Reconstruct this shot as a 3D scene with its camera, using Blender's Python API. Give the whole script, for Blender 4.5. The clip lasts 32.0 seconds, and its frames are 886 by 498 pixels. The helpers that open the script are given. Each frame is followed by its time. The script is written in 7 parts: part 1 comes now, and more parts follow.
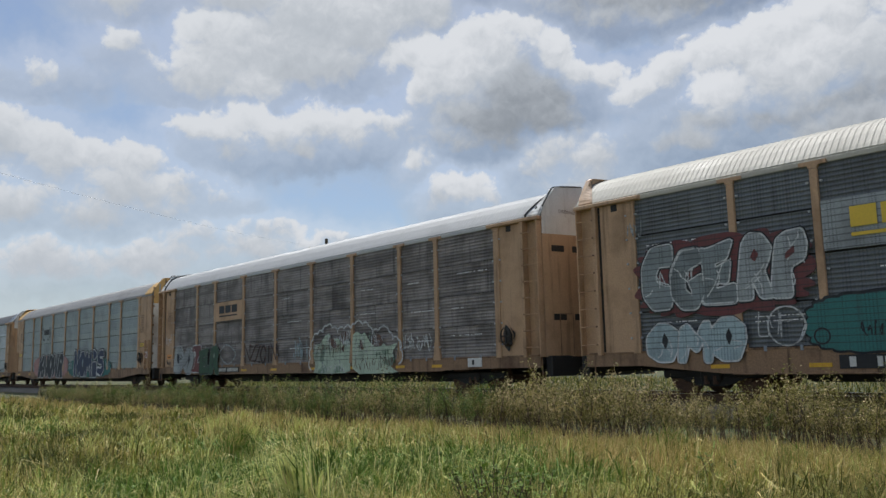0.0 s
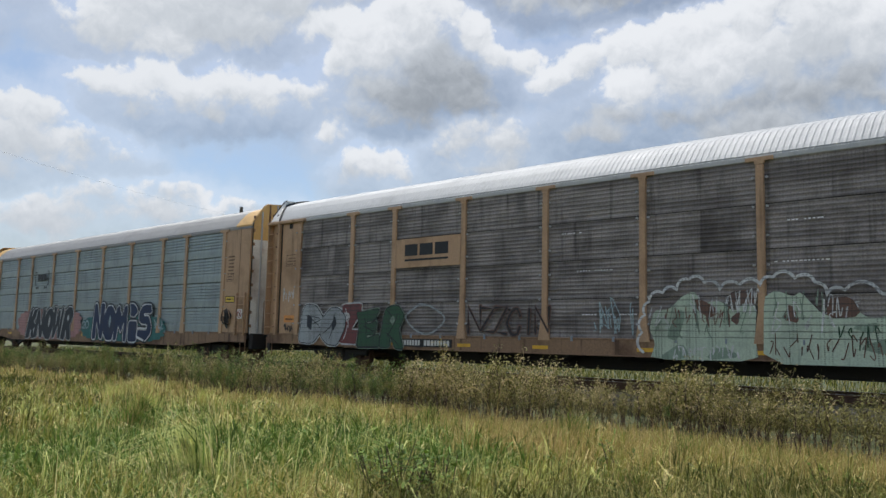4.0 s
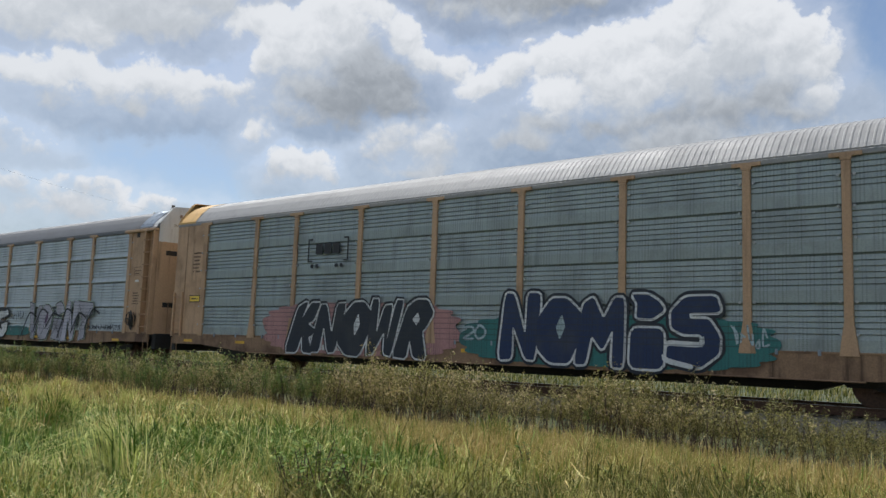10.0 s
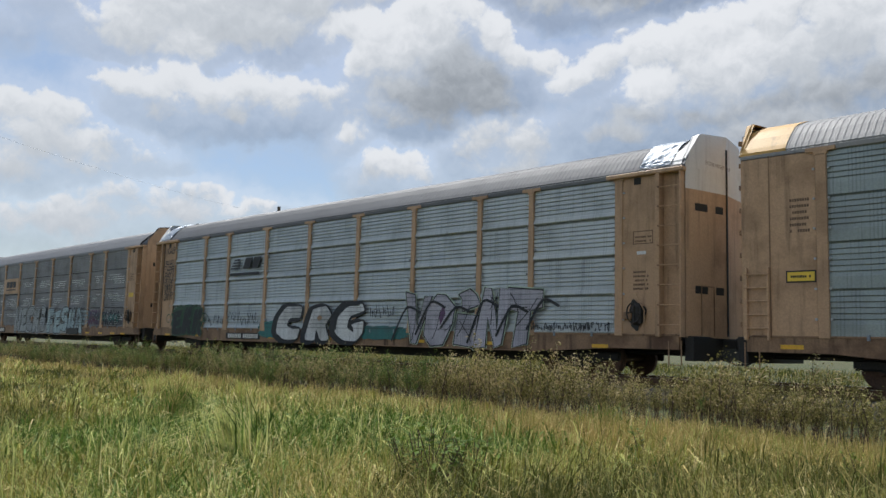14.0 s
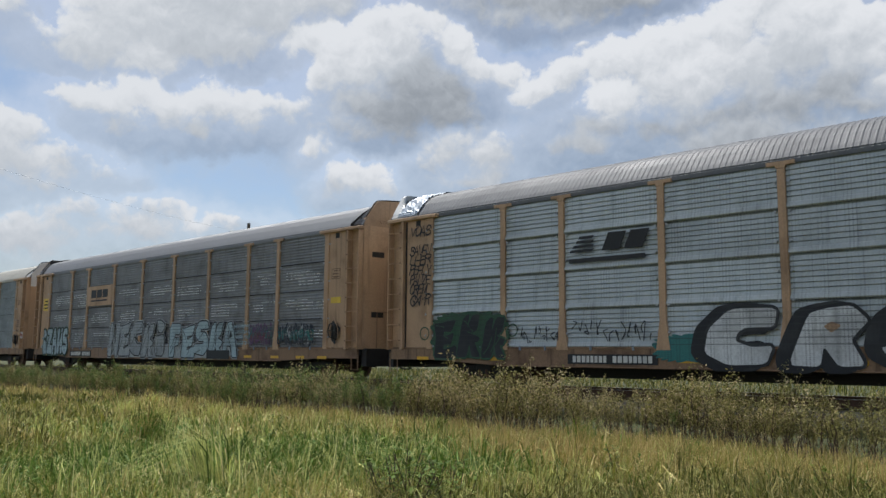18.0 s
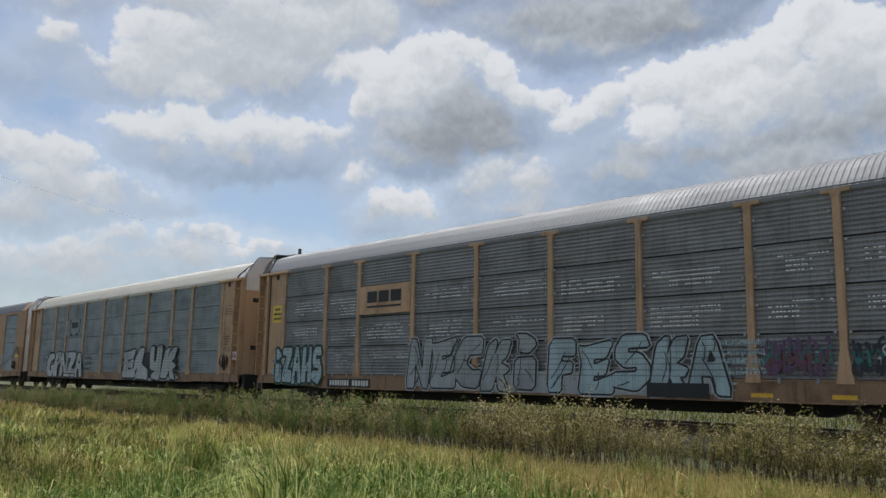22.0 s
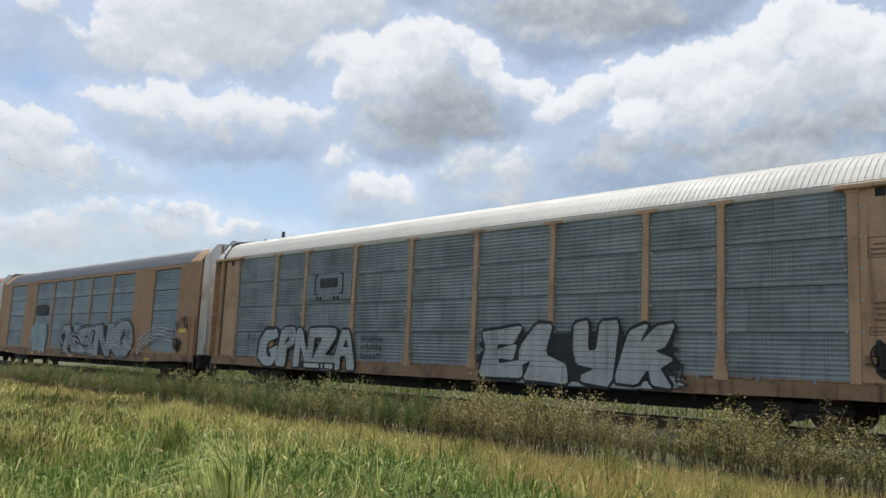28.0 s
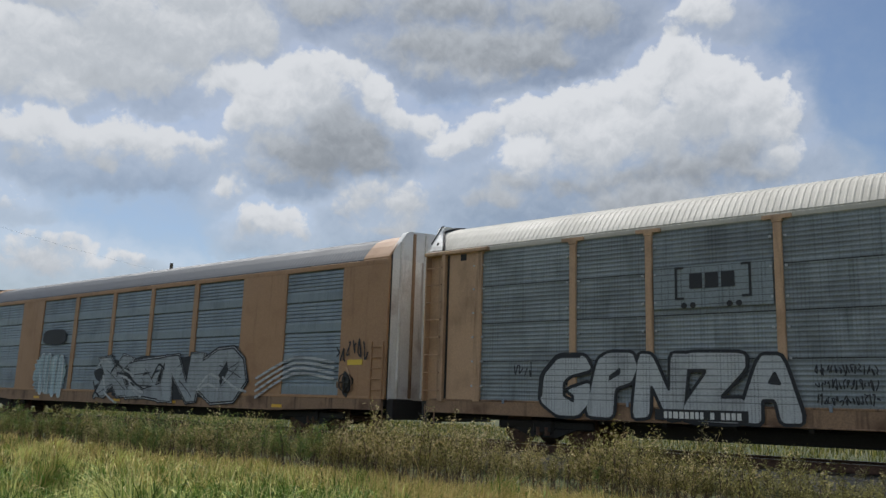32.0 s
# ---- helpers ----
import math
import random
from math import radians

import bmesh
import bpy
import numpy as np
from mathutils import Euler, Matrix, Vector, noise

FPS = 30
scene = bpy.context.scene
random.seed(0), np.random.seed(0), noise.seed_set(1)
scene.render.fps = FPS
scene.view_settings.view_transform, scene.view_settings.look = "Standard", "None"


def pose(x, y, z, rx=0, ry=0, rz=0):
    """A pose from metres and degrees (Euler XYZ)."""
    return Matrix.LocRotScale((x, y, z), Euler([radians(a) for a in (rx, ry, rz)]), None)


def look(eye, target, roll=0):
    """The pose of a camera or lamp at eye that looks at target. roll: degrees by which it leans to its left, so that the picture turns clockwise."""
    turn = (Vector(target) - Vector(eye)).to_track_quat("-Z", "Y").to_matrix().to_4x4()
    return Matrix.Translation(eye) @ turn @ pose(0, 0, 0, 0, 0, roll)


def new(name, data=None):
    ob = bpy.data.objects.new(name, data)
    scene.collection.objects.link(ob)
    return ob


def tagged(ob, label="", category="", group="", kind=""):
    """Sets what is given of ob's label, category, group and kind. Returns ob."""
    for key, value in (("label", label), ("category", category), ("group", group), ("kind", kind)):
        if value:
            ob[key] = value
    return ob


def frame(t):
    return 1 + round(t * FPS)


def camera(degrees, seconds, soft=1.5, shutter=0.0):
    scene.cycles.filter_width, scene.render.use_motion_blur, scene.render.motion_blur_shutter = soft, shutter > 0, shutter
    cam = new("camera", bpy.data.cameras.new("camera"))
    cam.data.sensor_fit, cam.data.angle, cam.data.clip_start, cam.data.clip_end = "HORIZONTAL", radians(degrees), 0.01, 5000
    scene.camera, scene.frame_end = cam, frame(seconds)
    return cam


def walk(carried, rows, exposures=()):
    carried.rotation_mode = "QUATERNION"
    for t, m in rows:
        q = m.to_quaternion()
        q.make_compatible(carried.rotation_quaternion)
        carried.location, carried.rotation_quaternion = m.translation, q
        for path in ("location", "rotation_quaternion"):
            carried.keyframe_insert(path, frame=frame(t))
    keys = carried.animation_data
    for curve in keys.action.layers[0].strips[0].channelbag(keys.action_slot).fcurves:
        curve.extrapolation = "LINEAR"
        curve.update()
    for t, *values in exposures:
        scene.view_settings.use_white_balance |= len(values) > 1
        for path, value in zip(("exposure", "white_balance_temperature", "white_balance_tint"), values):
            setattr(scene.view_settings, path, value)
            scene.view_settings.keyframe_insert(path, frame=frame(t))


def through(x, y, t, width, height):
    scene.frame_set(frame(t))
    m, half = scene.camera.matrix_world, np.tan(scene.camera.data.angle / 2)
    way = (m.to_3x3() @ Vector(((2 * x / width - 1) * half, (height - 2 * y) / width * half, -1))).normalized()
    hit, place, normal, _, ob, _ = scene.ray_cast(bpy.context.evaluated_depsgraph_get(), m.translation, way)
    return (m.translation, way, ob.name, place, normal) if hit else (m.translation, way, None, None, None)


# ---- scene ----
cam = camera(56.17, 32.0, soft=1.5)
EYE = 1.6
PATH = [
    (0.0, pose(-0.009, -0.055, 1.600, 97.912, 1.311, 49.375)),
    (0.5, pose(0.076, 0.051, 1.567, 97.117, 1.922, 49.514)),
    (1.0, pose(0.100, 0.062, 1.547, 96.220, 2.021, 47.408)),
    (1.5, pose(0.082, 0.052, 1.555, 95.106, 2.268, 45.011)),
    (2.0, pose(0.139, -0.003, 1.561, 93.349, 2.341, 44.152)),
    (2.5, pose(0.152, 0.004, 1.586, 94.209, 1.184, 44.052)),
    (3.0, pose(0.078, 0.047, 1.617, 94.796, -0.403, 42.481)),
    (3.5, pose(-0.026, -0.008, 1.628, 95.231, -1.092, 40.180)),
    (4.0, pose(-0.068, -0.016, 1.628, 96.383, -1.323, 43.256)),
    (4.5, pose(-0.009, -0.024, 1.642, 96.753, -2.278, 49.233)),
    (6.5, pose(0.066, 0.067, 1.797, 94.207, 0.103, 47.866)),
    (7.0, pose(0.095, 0.051, 1.786, 95.107, 0.401, 48.330)),
    (7.5, pose(0.111, 0.039, 1.759, 95.682, 0.472, 46.376)),
    (8.0, pose(0.140, 0.086, 1.655, 96.303, -0.873, 43.629)),
    (8.5, pose(0.134, 0.051, 1.662, 96.633, -1.295, 42.366)),
    (9.0, pose(0.097, 0.031, 1.662, 97.829, -1.601, 41.561)),
    (9.5, pose(0.134, 0.007, 1.649, 98.356, -2.089, 40.342)),
    (10.0, pose(0.153, -0.038, 1.620, 96.795, -2.019, 38.839)),
    (10.5, pose(0.114, -0.019, 1.608, 96.306, -1.953, 40.174)),
    (11.0, pose(0.082, -0.017, 1.614, 96.583, -1.434, 42.591)),
    (11.5, pose(0.092, -0.025, 1.581, 96.581, -0.703, 43.984)),
    (12.0, pose(0.109, 0.020, 1.503, 96.631, -0.839, 44.503)),
    (12.5, pose(0.097, -0.023, 1.498, 96.486, -1.542, 44.516)),
    (13.0, pose(0.058, -0.033, 1.504, 96.537, -2.302, 45.401)),
    (13.5, pose(0.025, -0.045, 1.503, 96.533, -2.392, 46.101)),
    (14.0, pose(0.062, -0.070, 1.483, 96.391, -1.538, 45.741)),
    (14.5, pose(0.058, -0.098, 1.495, 96.372, -1.666, 45.534)),
    (16.5, pose(0.100, -0.075, 1.546, 96.009, -2.024, 45.913)),
    (17.0, pose(0.099, -0.056, 1.573, 96.887, -0.467, 43.583)),
    (17.5, pose(0.092, -0.085, 1.574, 97.268, 0.401, 43.013)),
    (18.0, pose(0.068, -0.108, 1.572, 97.304, -0.462, 43.868)),
    (18.5, pose(0.042, -0.096, 1.576, 97.166, -1.067, 44.785)),
    (19.0, pose(-0.018, -0.131, 1.587, 97.317, -0.982, 43.203)),
    (19.5, pose(-0.187, -0.076, 1.597, 98.517, -0.959, 41.758)),
    (20.0, pose(-0.024, 0.088, 1.630, 99.016, -1.395, 43.840)),
    (20.5, pose(0.027, 0.075, 1.615, 98.294, -1.970, 45.544)),
    (21.0, pose(-0.029, 0.068, 1.612, 97.810, -2.277, 47.278)),
    (21.5, pose(-0.160, 0.081, 1.636, 98.109, -1.635, 48.304)),
    (22.0, pose(-0.311, 0.042, 1.650, 99.025, -1.062, 47.121)),
    (22.5, pose(-0.293, 0.017, 1.672, 99.441, -2.120, 47.631)),
    (23.0, pose(-0.271, -0.002, 1.634, 98.813, -2.817, 51.476)),
    (23.5, pose(-0.263, -0.044, 1.616, 97.798, -3.573, 52.633)),
    (24.0, pose(-0.134, -0.004, 1.632, 98.043, -3.787, 52.555)),
    (24.5, pose(-0.138, -0.041, 1.650, 98.693, -3.287, 51.971)),
    (25.0, pose(-0.194, -0.037, 1.648, 99.333, -2.236, 51.792)),
    (25.5, pose(-0.165, -0.089, 1.653, 99.320, -1.422, 51.654)),
    (27.5, pose(-0.091, 0.044, 1.720, 98.508, -2.879, 45.907)),
    (28.0, pose(-0.123, 0.097, 1.703, 98.150, -2.671, 45.910)),
    (28.5, pose(-0.059, -0.001, 1.678, 97.079, -1.441, 44.119)),
    (29.0, pose(-0.066, 0.006, 1.652, 96.212, -0.625, 42.284)),
    (29.5, pose(-0.036, 0.017, 1.630, 96.427, -0.817, 42.223)),
    (30.0, pose(0.076, 0.041, 1.636, 96.834, -1.480, 43.395)),
    (30.5, pose(0.001, 0.037, 1.631, 97.507, -0.905, 44.616)),
    (31.0, pose(-0.064, -0.026, 1.638, 97.767, -1.739, 43.973)),
    (31.5, pose(-0.087, -0.030, 1.623, 99.071, -2.170, 42.695)),
    (32.0, pose(-0.028, -0.038, 1.590, 100.781, -1.805, 38.643)),
]
EXPOSURES = [(t, e, 6200, 10) for t, e in ((0, 0.06), (1, 0.2), (2.2, 0.44), (3.2, 0.36), (4.2, 0.26), (6, 0.34), (8, 0.27), (10, 0.2), (11, 0.34), (12, 0.28), (15, 0.2), (18, 0.15), (20, 0.07), (23, 0.09), (25, 0.22), (29, 0.34), (31, 0.22), (32, 0.02))]
walk(cam, PATH, EXPOSURES)

# how far the train has rolled, in metres, at each time
ROLLED = [
    (0.0, 0.00), (0.5, 2.26), (1.0, 4.52), (1.5, 6.78), (2.0, 9.03), (2.5, 11.29), (3.0, 13.52), (3.5, 15.73),
    (4.0, 17.93), (4.5, 20.14), (6.5, 29.00), (7.0, 31.23), (7.5, 33.45), (8.0, 35.68), (8.5, 37.93), (9.0, 40.17),
    (9.5, 42.43), (10.0, 44.69), (10.5, 46.94), (11.0, 49.17), (11.5, 51.39), (12.0, 53.61), (12.5, 55.83), (13.0, 58.07),
    (13.5, 60.31), (14.0, 62.55), (14.5, 64.80), (16.5, 73.74), (17.0, 75.98), (17.5, 78.22), (18.0, 80.46), (18.5, 82.69),
    (19.0, 84.91), (19.5, 87.11), (20.0, 89.32), (20.5, 91.52), (21.0, 93.73), (21.5, 95.94), (22.0, 98.14), (22.5, 100.34),
    (23.0, 102.53), (23.5, 104.73), (24.0, 106.94), (24.5, 109.18), (25.0, 111.43), (25.5, 113.67), (27.5, 122.38), (28.0, 124.52),
    (28.5, 126.66), (29.0, 128.81), (29.5, 130.96), (30.0, 133.11), (30.5, 135.23), (31.0, 137.33), (31.5, 139.43), (32.0, 141.53),
]


# ---- light ----
SUN_HEIGHT, SUN_AZIMUTH = 58.0, 62.0        # azimuth turns left of the +y axis
world = bpy.data.worlds.new("world")
scene.world = world
world.use_nodes = True
wn, wl = world.node_tree.nodes, world.node_tree.links
sky = wn.new("ShaderNodeTexSky")
sky.sky_type, sky.sun_disc = "NISHITA", False
sky.sun_elevation, sky.sun_rotation = radians(SUN_HEIGHT), radians(-SUN_AZIMUTH)
sky.air_density, sky.dust_density, sky.ozone_density = 1.0, 0.8, 1.5
wn["Background"].inputs["Strength"].default_value = 0.085
wl.new(sky.outputs["Color"], wn["Background"].inputs["Color"])
# broken cumulus over the rest of the sky, outside the backdrop's share of it
wtc, wnz, wmr, wbg, wmx = (wn.new("ShaderNode" + k) for k in ("TexCoord", "TexNoise", "MapRange", "Background", "MixShader"))
wnz.inputs["Scale"].default_value, wnz.inputs["Detail"].default_value = 3.2, 6.0
wmr.interpolation_type = "SMOOTHSTEP"
wmr.inputs[1].default_value, wmr.inputs[2].default_value = 0.47, 0.56
wbg.inputs["Color"].default_value, wbg.inputs["Strength"].default_value = (0.66, 0.68, 0.71, 1), 1.0
wsp, wup, wtoy, wor, wand = wn.new("ShaderNodeSeparateXYZ"), wn.new("ShaderNodeMapRange"), wn.new("ShaderNodeMapRange"), wn.new("ShaderNodeMath"), wn.new("ShaderNodeMath")
wl.new(wtc.outputs["Generated"], wnz.inputs["Vector"])
wl.new(wtc.outputs["Generated"], wsp.inputs[0])
wup.inputs[1].default_value, wup.inputs[2].default_value = 0.60, 0.75
wtoy.inputs[1].default_value, wtoy.inputs[2].default_value = -0.05, -0.35
wl.new(wsp.outputs[2], wup.inputs[0])
wl.new(wsp.outputs[1], wtoy.inputs[0])
wor.operation, wand.operation = "MAXIMUM", "MULTIPLY"
wl.new(wup.outputs[0], wor.inputs[0])
wl.new(wtoy.outputs[0], wor.inputs[1])
wl.new(wnz.outputs["Fac"], wmr.inputs[0])
wl.new(wor.outputs[0], wand.inputs[0])
wl.new(wmr.outputs[0], wand.inputs[1])
wl.new(wand.outputs[0], wmx.inputs[0])
wl.new(wn["Background"].outputs[0], wmx.inputs[1])
wl.new(wbg.outputs[0], wmx.inputs[2])
wl.new(wmx.outputs[0], wn["World Output"].inputs["Surface"])
sun = new("sun", bpy.data.lights.new("sun", "SUN"))
sun.data.energy, sun.data.angle, sun.data.color = 3.8, radians(1.5), (1.0, 0.95, 0.87)
sa, se = radians(SUN_AZIMUTH), radians(SUN_HEIGHT)
sun.matrix_world = look((-math.sin(sa) * math.cos(se) * 300, math.cos(sa) * math.cos(se) * 300, math.sin(se) * 300), (0, 0, 0))


# ---- materials ----
def math_node(m, op, a, b=None, c=None):
    n = m.node_tree.nodes.new("ShaderNodeMath")
    n.operation = op
    for i, v in enumerate((a, b, c)):
        if v is None:
            continue
        if isinstance(v, (int, float)):
            n.inputs[i].default_value = v
        else:
            m.node_tree.links.new(v, n.inputs[i])
    return n.outputs[0]


def mix_color(m, fac, a, b, blend="MIX"):
    n = m.node_tree.nodes.new("ShaderNodeMix")
    n.data_type, n.blend_type = "RGBA", blend
    for i, v in ((0, fac), (6, a), (7, b)):
        if isinstance(v, (int, float)):
            n.inputs[i].default_value = v
        elif isinstance(v, (tuple, list)):
            n.inputs[i].default_value = (*v, 1)[:4]
        else:
            m.node_tree.links.new(v, n.inputs[i])
    return n.outputs[2]


def ramp(m, fac, lo, hi):
    n = m.node_tree.nodes.new("ShaderNodeMapRange")
    n.interpolation_type = "SMOOTHSTEP"
    n.inputs[1].default_value, n.inputs[2].default_value = lo, hi
    m.node_tree.links.new(fac, n.inputs[0])
    return n.outputs[0]


def coords(m, scale=(1, 1, 1), shift=True):
    """Object coordinates, stretched, and shifted from piece to piece."""
    nt = m.node_tree
    tc, mp = nt.nodes.new("ShaderNodeTexCoord"), nt.nodes.new("ShaderNodeMapping")
    nt.links.new(tc.outputs["Object"], mp.inputs["Vector"])
    mp.inputs["Scale"].default_value = scale
    if shift:
        oi = nt.nodes.new("ShaderNodeObjectInfo")
        off = math_node(m, "MULTIPLY", oi.outputs["Random"], 37.0)
        nt.links.new(off, mp.inputs["Location"])
    return mp.outputs[0]


def noise_tex(m, vec, scale, detail=4.0, rough=0.55):
    n = m.node_tree.nodes.new("ShaderNodeTexNoise")
    n.inputs["Scale"].default_value, n.inputs["Detail"].default_value, n.inputs["Roughness"].default_value = scale, detail, rough
    m.node_tree.links.new(vec, n.inputs["Vector"])
    return n.outputs["Fac"]


def surface(name, color, rough=0.6, metal=0.0, stain=(0.06, 0.045, 0.03), dirt=0.5, streak=0.5, grain=0.25, bump=0.15, holes=0.0, vary=0.12, lines=0.0, bands=0.0):
    """A painted or weathered surface: broad stains, streaks running down, fine grain, a little relief."""
    m = bpy.data.materials.new(name)
    m.use_nodes = True
    nt = m.node_tree
    p = nt.nodes["Principled BSDF"]
    p.inputs["Roughness"].default_value, p.inputs["Metallic"].default_value = rough, metal
    v = coords(m)
    broad = noise_tex(m, v, 0.9, 5)
    fine = noise_tex(m, v, 26, 4, 0.65)
    run = noise_tex(m, coords(m, (5.0, 5.0, 0.35)), 1.0, 5, 0.6)
    oi = nt.nodes.new("ShaderNodeObjectInfo")
    tone = math_node(m, "MULTIPLY_ADD", oi.outputs["Random"], vary, 1.0 - vary / 2)
    dark = tuple(c * (1 - grain) for c in color)
    light = tuple(min(1, c * (1 + grain)) for c in color)
    c = mix_color(m, ramp(m, fine, 0.3, 0.7), dark, light)
    c = mix_color(m, math_node(m, "MULTIPLY", ramp(m, broad, 0.48, 0.72), dirt), c, stain)
    c = mix_color(m, math_node(m, "MULTIPLY", ramp(m, run, 0.52, 0.75), streak), c, tuple(x * 0.55 for x in stain))
    if bands:
        broadband = noise_tex(m, coords(m, (0.35, 1.0, 2.6)), 1.0, 4, 0.6)
        sooty = noise_tex(m, coords(m, (1.1, 1.0, 0.5)), 1.0, 5, 0.6)
        c = mix_color(m, math_node(m, "MULTIPLY", ramp(m, broadband, 0.42, 0.66), bands), c, stain)
        c = mix_color(m, math_node(m, "MULTIPLY", ramp(m, sooty, 0.5, 0.72), bands), c, tuple(x * 0.6 for x in stain))
    if holes:
        sx = nt.nodes.new("ShaderNodeSeparateXYZ")
        nt.links.new(coords(m, shift=False), sx.inputs[0])
        fx = math_node(m, "ABSOLUTE", math_node(m, "SUBTRACT", math_node(m, "FRACT", math_node(m, "DIVIDE", sx.outputs[0], 0.075)), 0.5))
        fz = math_node(m, "ABSOLUTE", math_node(m, "SUBTRACT", math_node(m, "FRACT", math_node(m, "DIVIDE", sx.outputs[2], 0.0431)), 0.5))
        dot = math_node(m, "MULTIPLY", math_node(m, "LESS_THAN", fx, 0.2), math_node(m, "LESS_THAN", fz, 0.27))
        rows = ramp(m, noise_tex(m, coords(m, (2.6, 1, 0.15)), 2.2, 2), 0.42, 0.6)
        c = mix_color(m, math_node(m, "MULTIPLY", math_node(m, "MULTIPLY", dot, rows), holes), c, (0.015, 0.017, 0.02))
    # dark lines in the colour stand in for shaded rib grooves behind flat paint
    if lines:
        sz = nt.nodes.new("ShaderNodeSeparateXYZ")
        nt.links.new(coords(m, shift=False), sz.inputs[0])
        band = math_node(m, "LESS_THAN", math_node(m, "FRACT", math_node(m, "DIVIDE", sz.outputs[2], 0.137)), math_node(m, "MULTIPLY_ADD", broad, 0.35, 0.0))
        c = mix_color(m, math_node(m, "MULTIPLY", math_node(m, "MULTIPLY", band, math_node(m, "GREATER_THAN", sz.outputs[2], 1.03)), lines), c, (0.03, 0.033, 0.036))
    mul = nt.nodes.new("ShaderNodeVectorMath")
    mul.operation = "SCALE"
    nt.links.new(c, mul.inputs[0])
    nt.links.new(tone, mul.inputs["Scale"])
    nt.links.new(mul.outputs[0], p.inputs["Base Color"])
    rg = math_node(m, "MULTIPLY_ADD", broad, 0.3, rough - 0.15)
    nt.links.new(rg, p.inputs["Roughness"])
    b = nt.nodes.new("ShaderNodeBump")
    b.inputs["Strength"].default_value, b.inputs["Distance"].default_value = bump, 0.01
    nt.links.new(fine, b.inputs["Height"])
    nt.links.new(b.outputs[0], p.inputs["Normal"])
    return m


def leafy(name, low, high, dry, dryness=0.3, through=0.35, scale=0.35):
    """Grass and leaves: hue by blade and by patch, some light through the blade."""
    m = bpy.data.materials.new(name)
    m.use_nodes = True
    nt = m.node_tree
    p = nt.nodes["Principled BSDF"]
    g = nt.nodes.new("ShaderNodeNewGeometry")
    patch = noise_tex(m, coords(m, shift=False), scale, 3)
    c = mix_color(m, g.outputs["Random Per Island"], low, high)
    mask = math_node(m, "LESS_THAN", math_node(m, "FRACT", math_node(m, "MULTIPLY", g.outputs["Random Per Island"], 7.31)), math_node(m, "MULTIPLY", ramp(m, patch, 0.35, 0.7), dryness * 2))
    c = mix_color(m, mask, c, dry)
    nt.links.new(c, p.inputs["Base Color"])
    p.inputs["Roughness"].default_value, p.inputs["Specular IOR Level"].default_value = 0.65, 0.15
    t = nt.nodes.new("ShaderNodeBsdfTranslucent")
    nt.links.new(c, t.inputs["Color"])
    mx = nt.nodes.new("ShaderNodeMixShader")
    mx.inputs[0].default_value = through
    nt.links.new(p.outputs[0], mx.inputs[1])
    nt.links.new(t.outputs[0], mx.inputs[2])
    nt.links.new(mx.outputs[0], nt.nodes["Material Output"].inputs["Surface"])
    return m


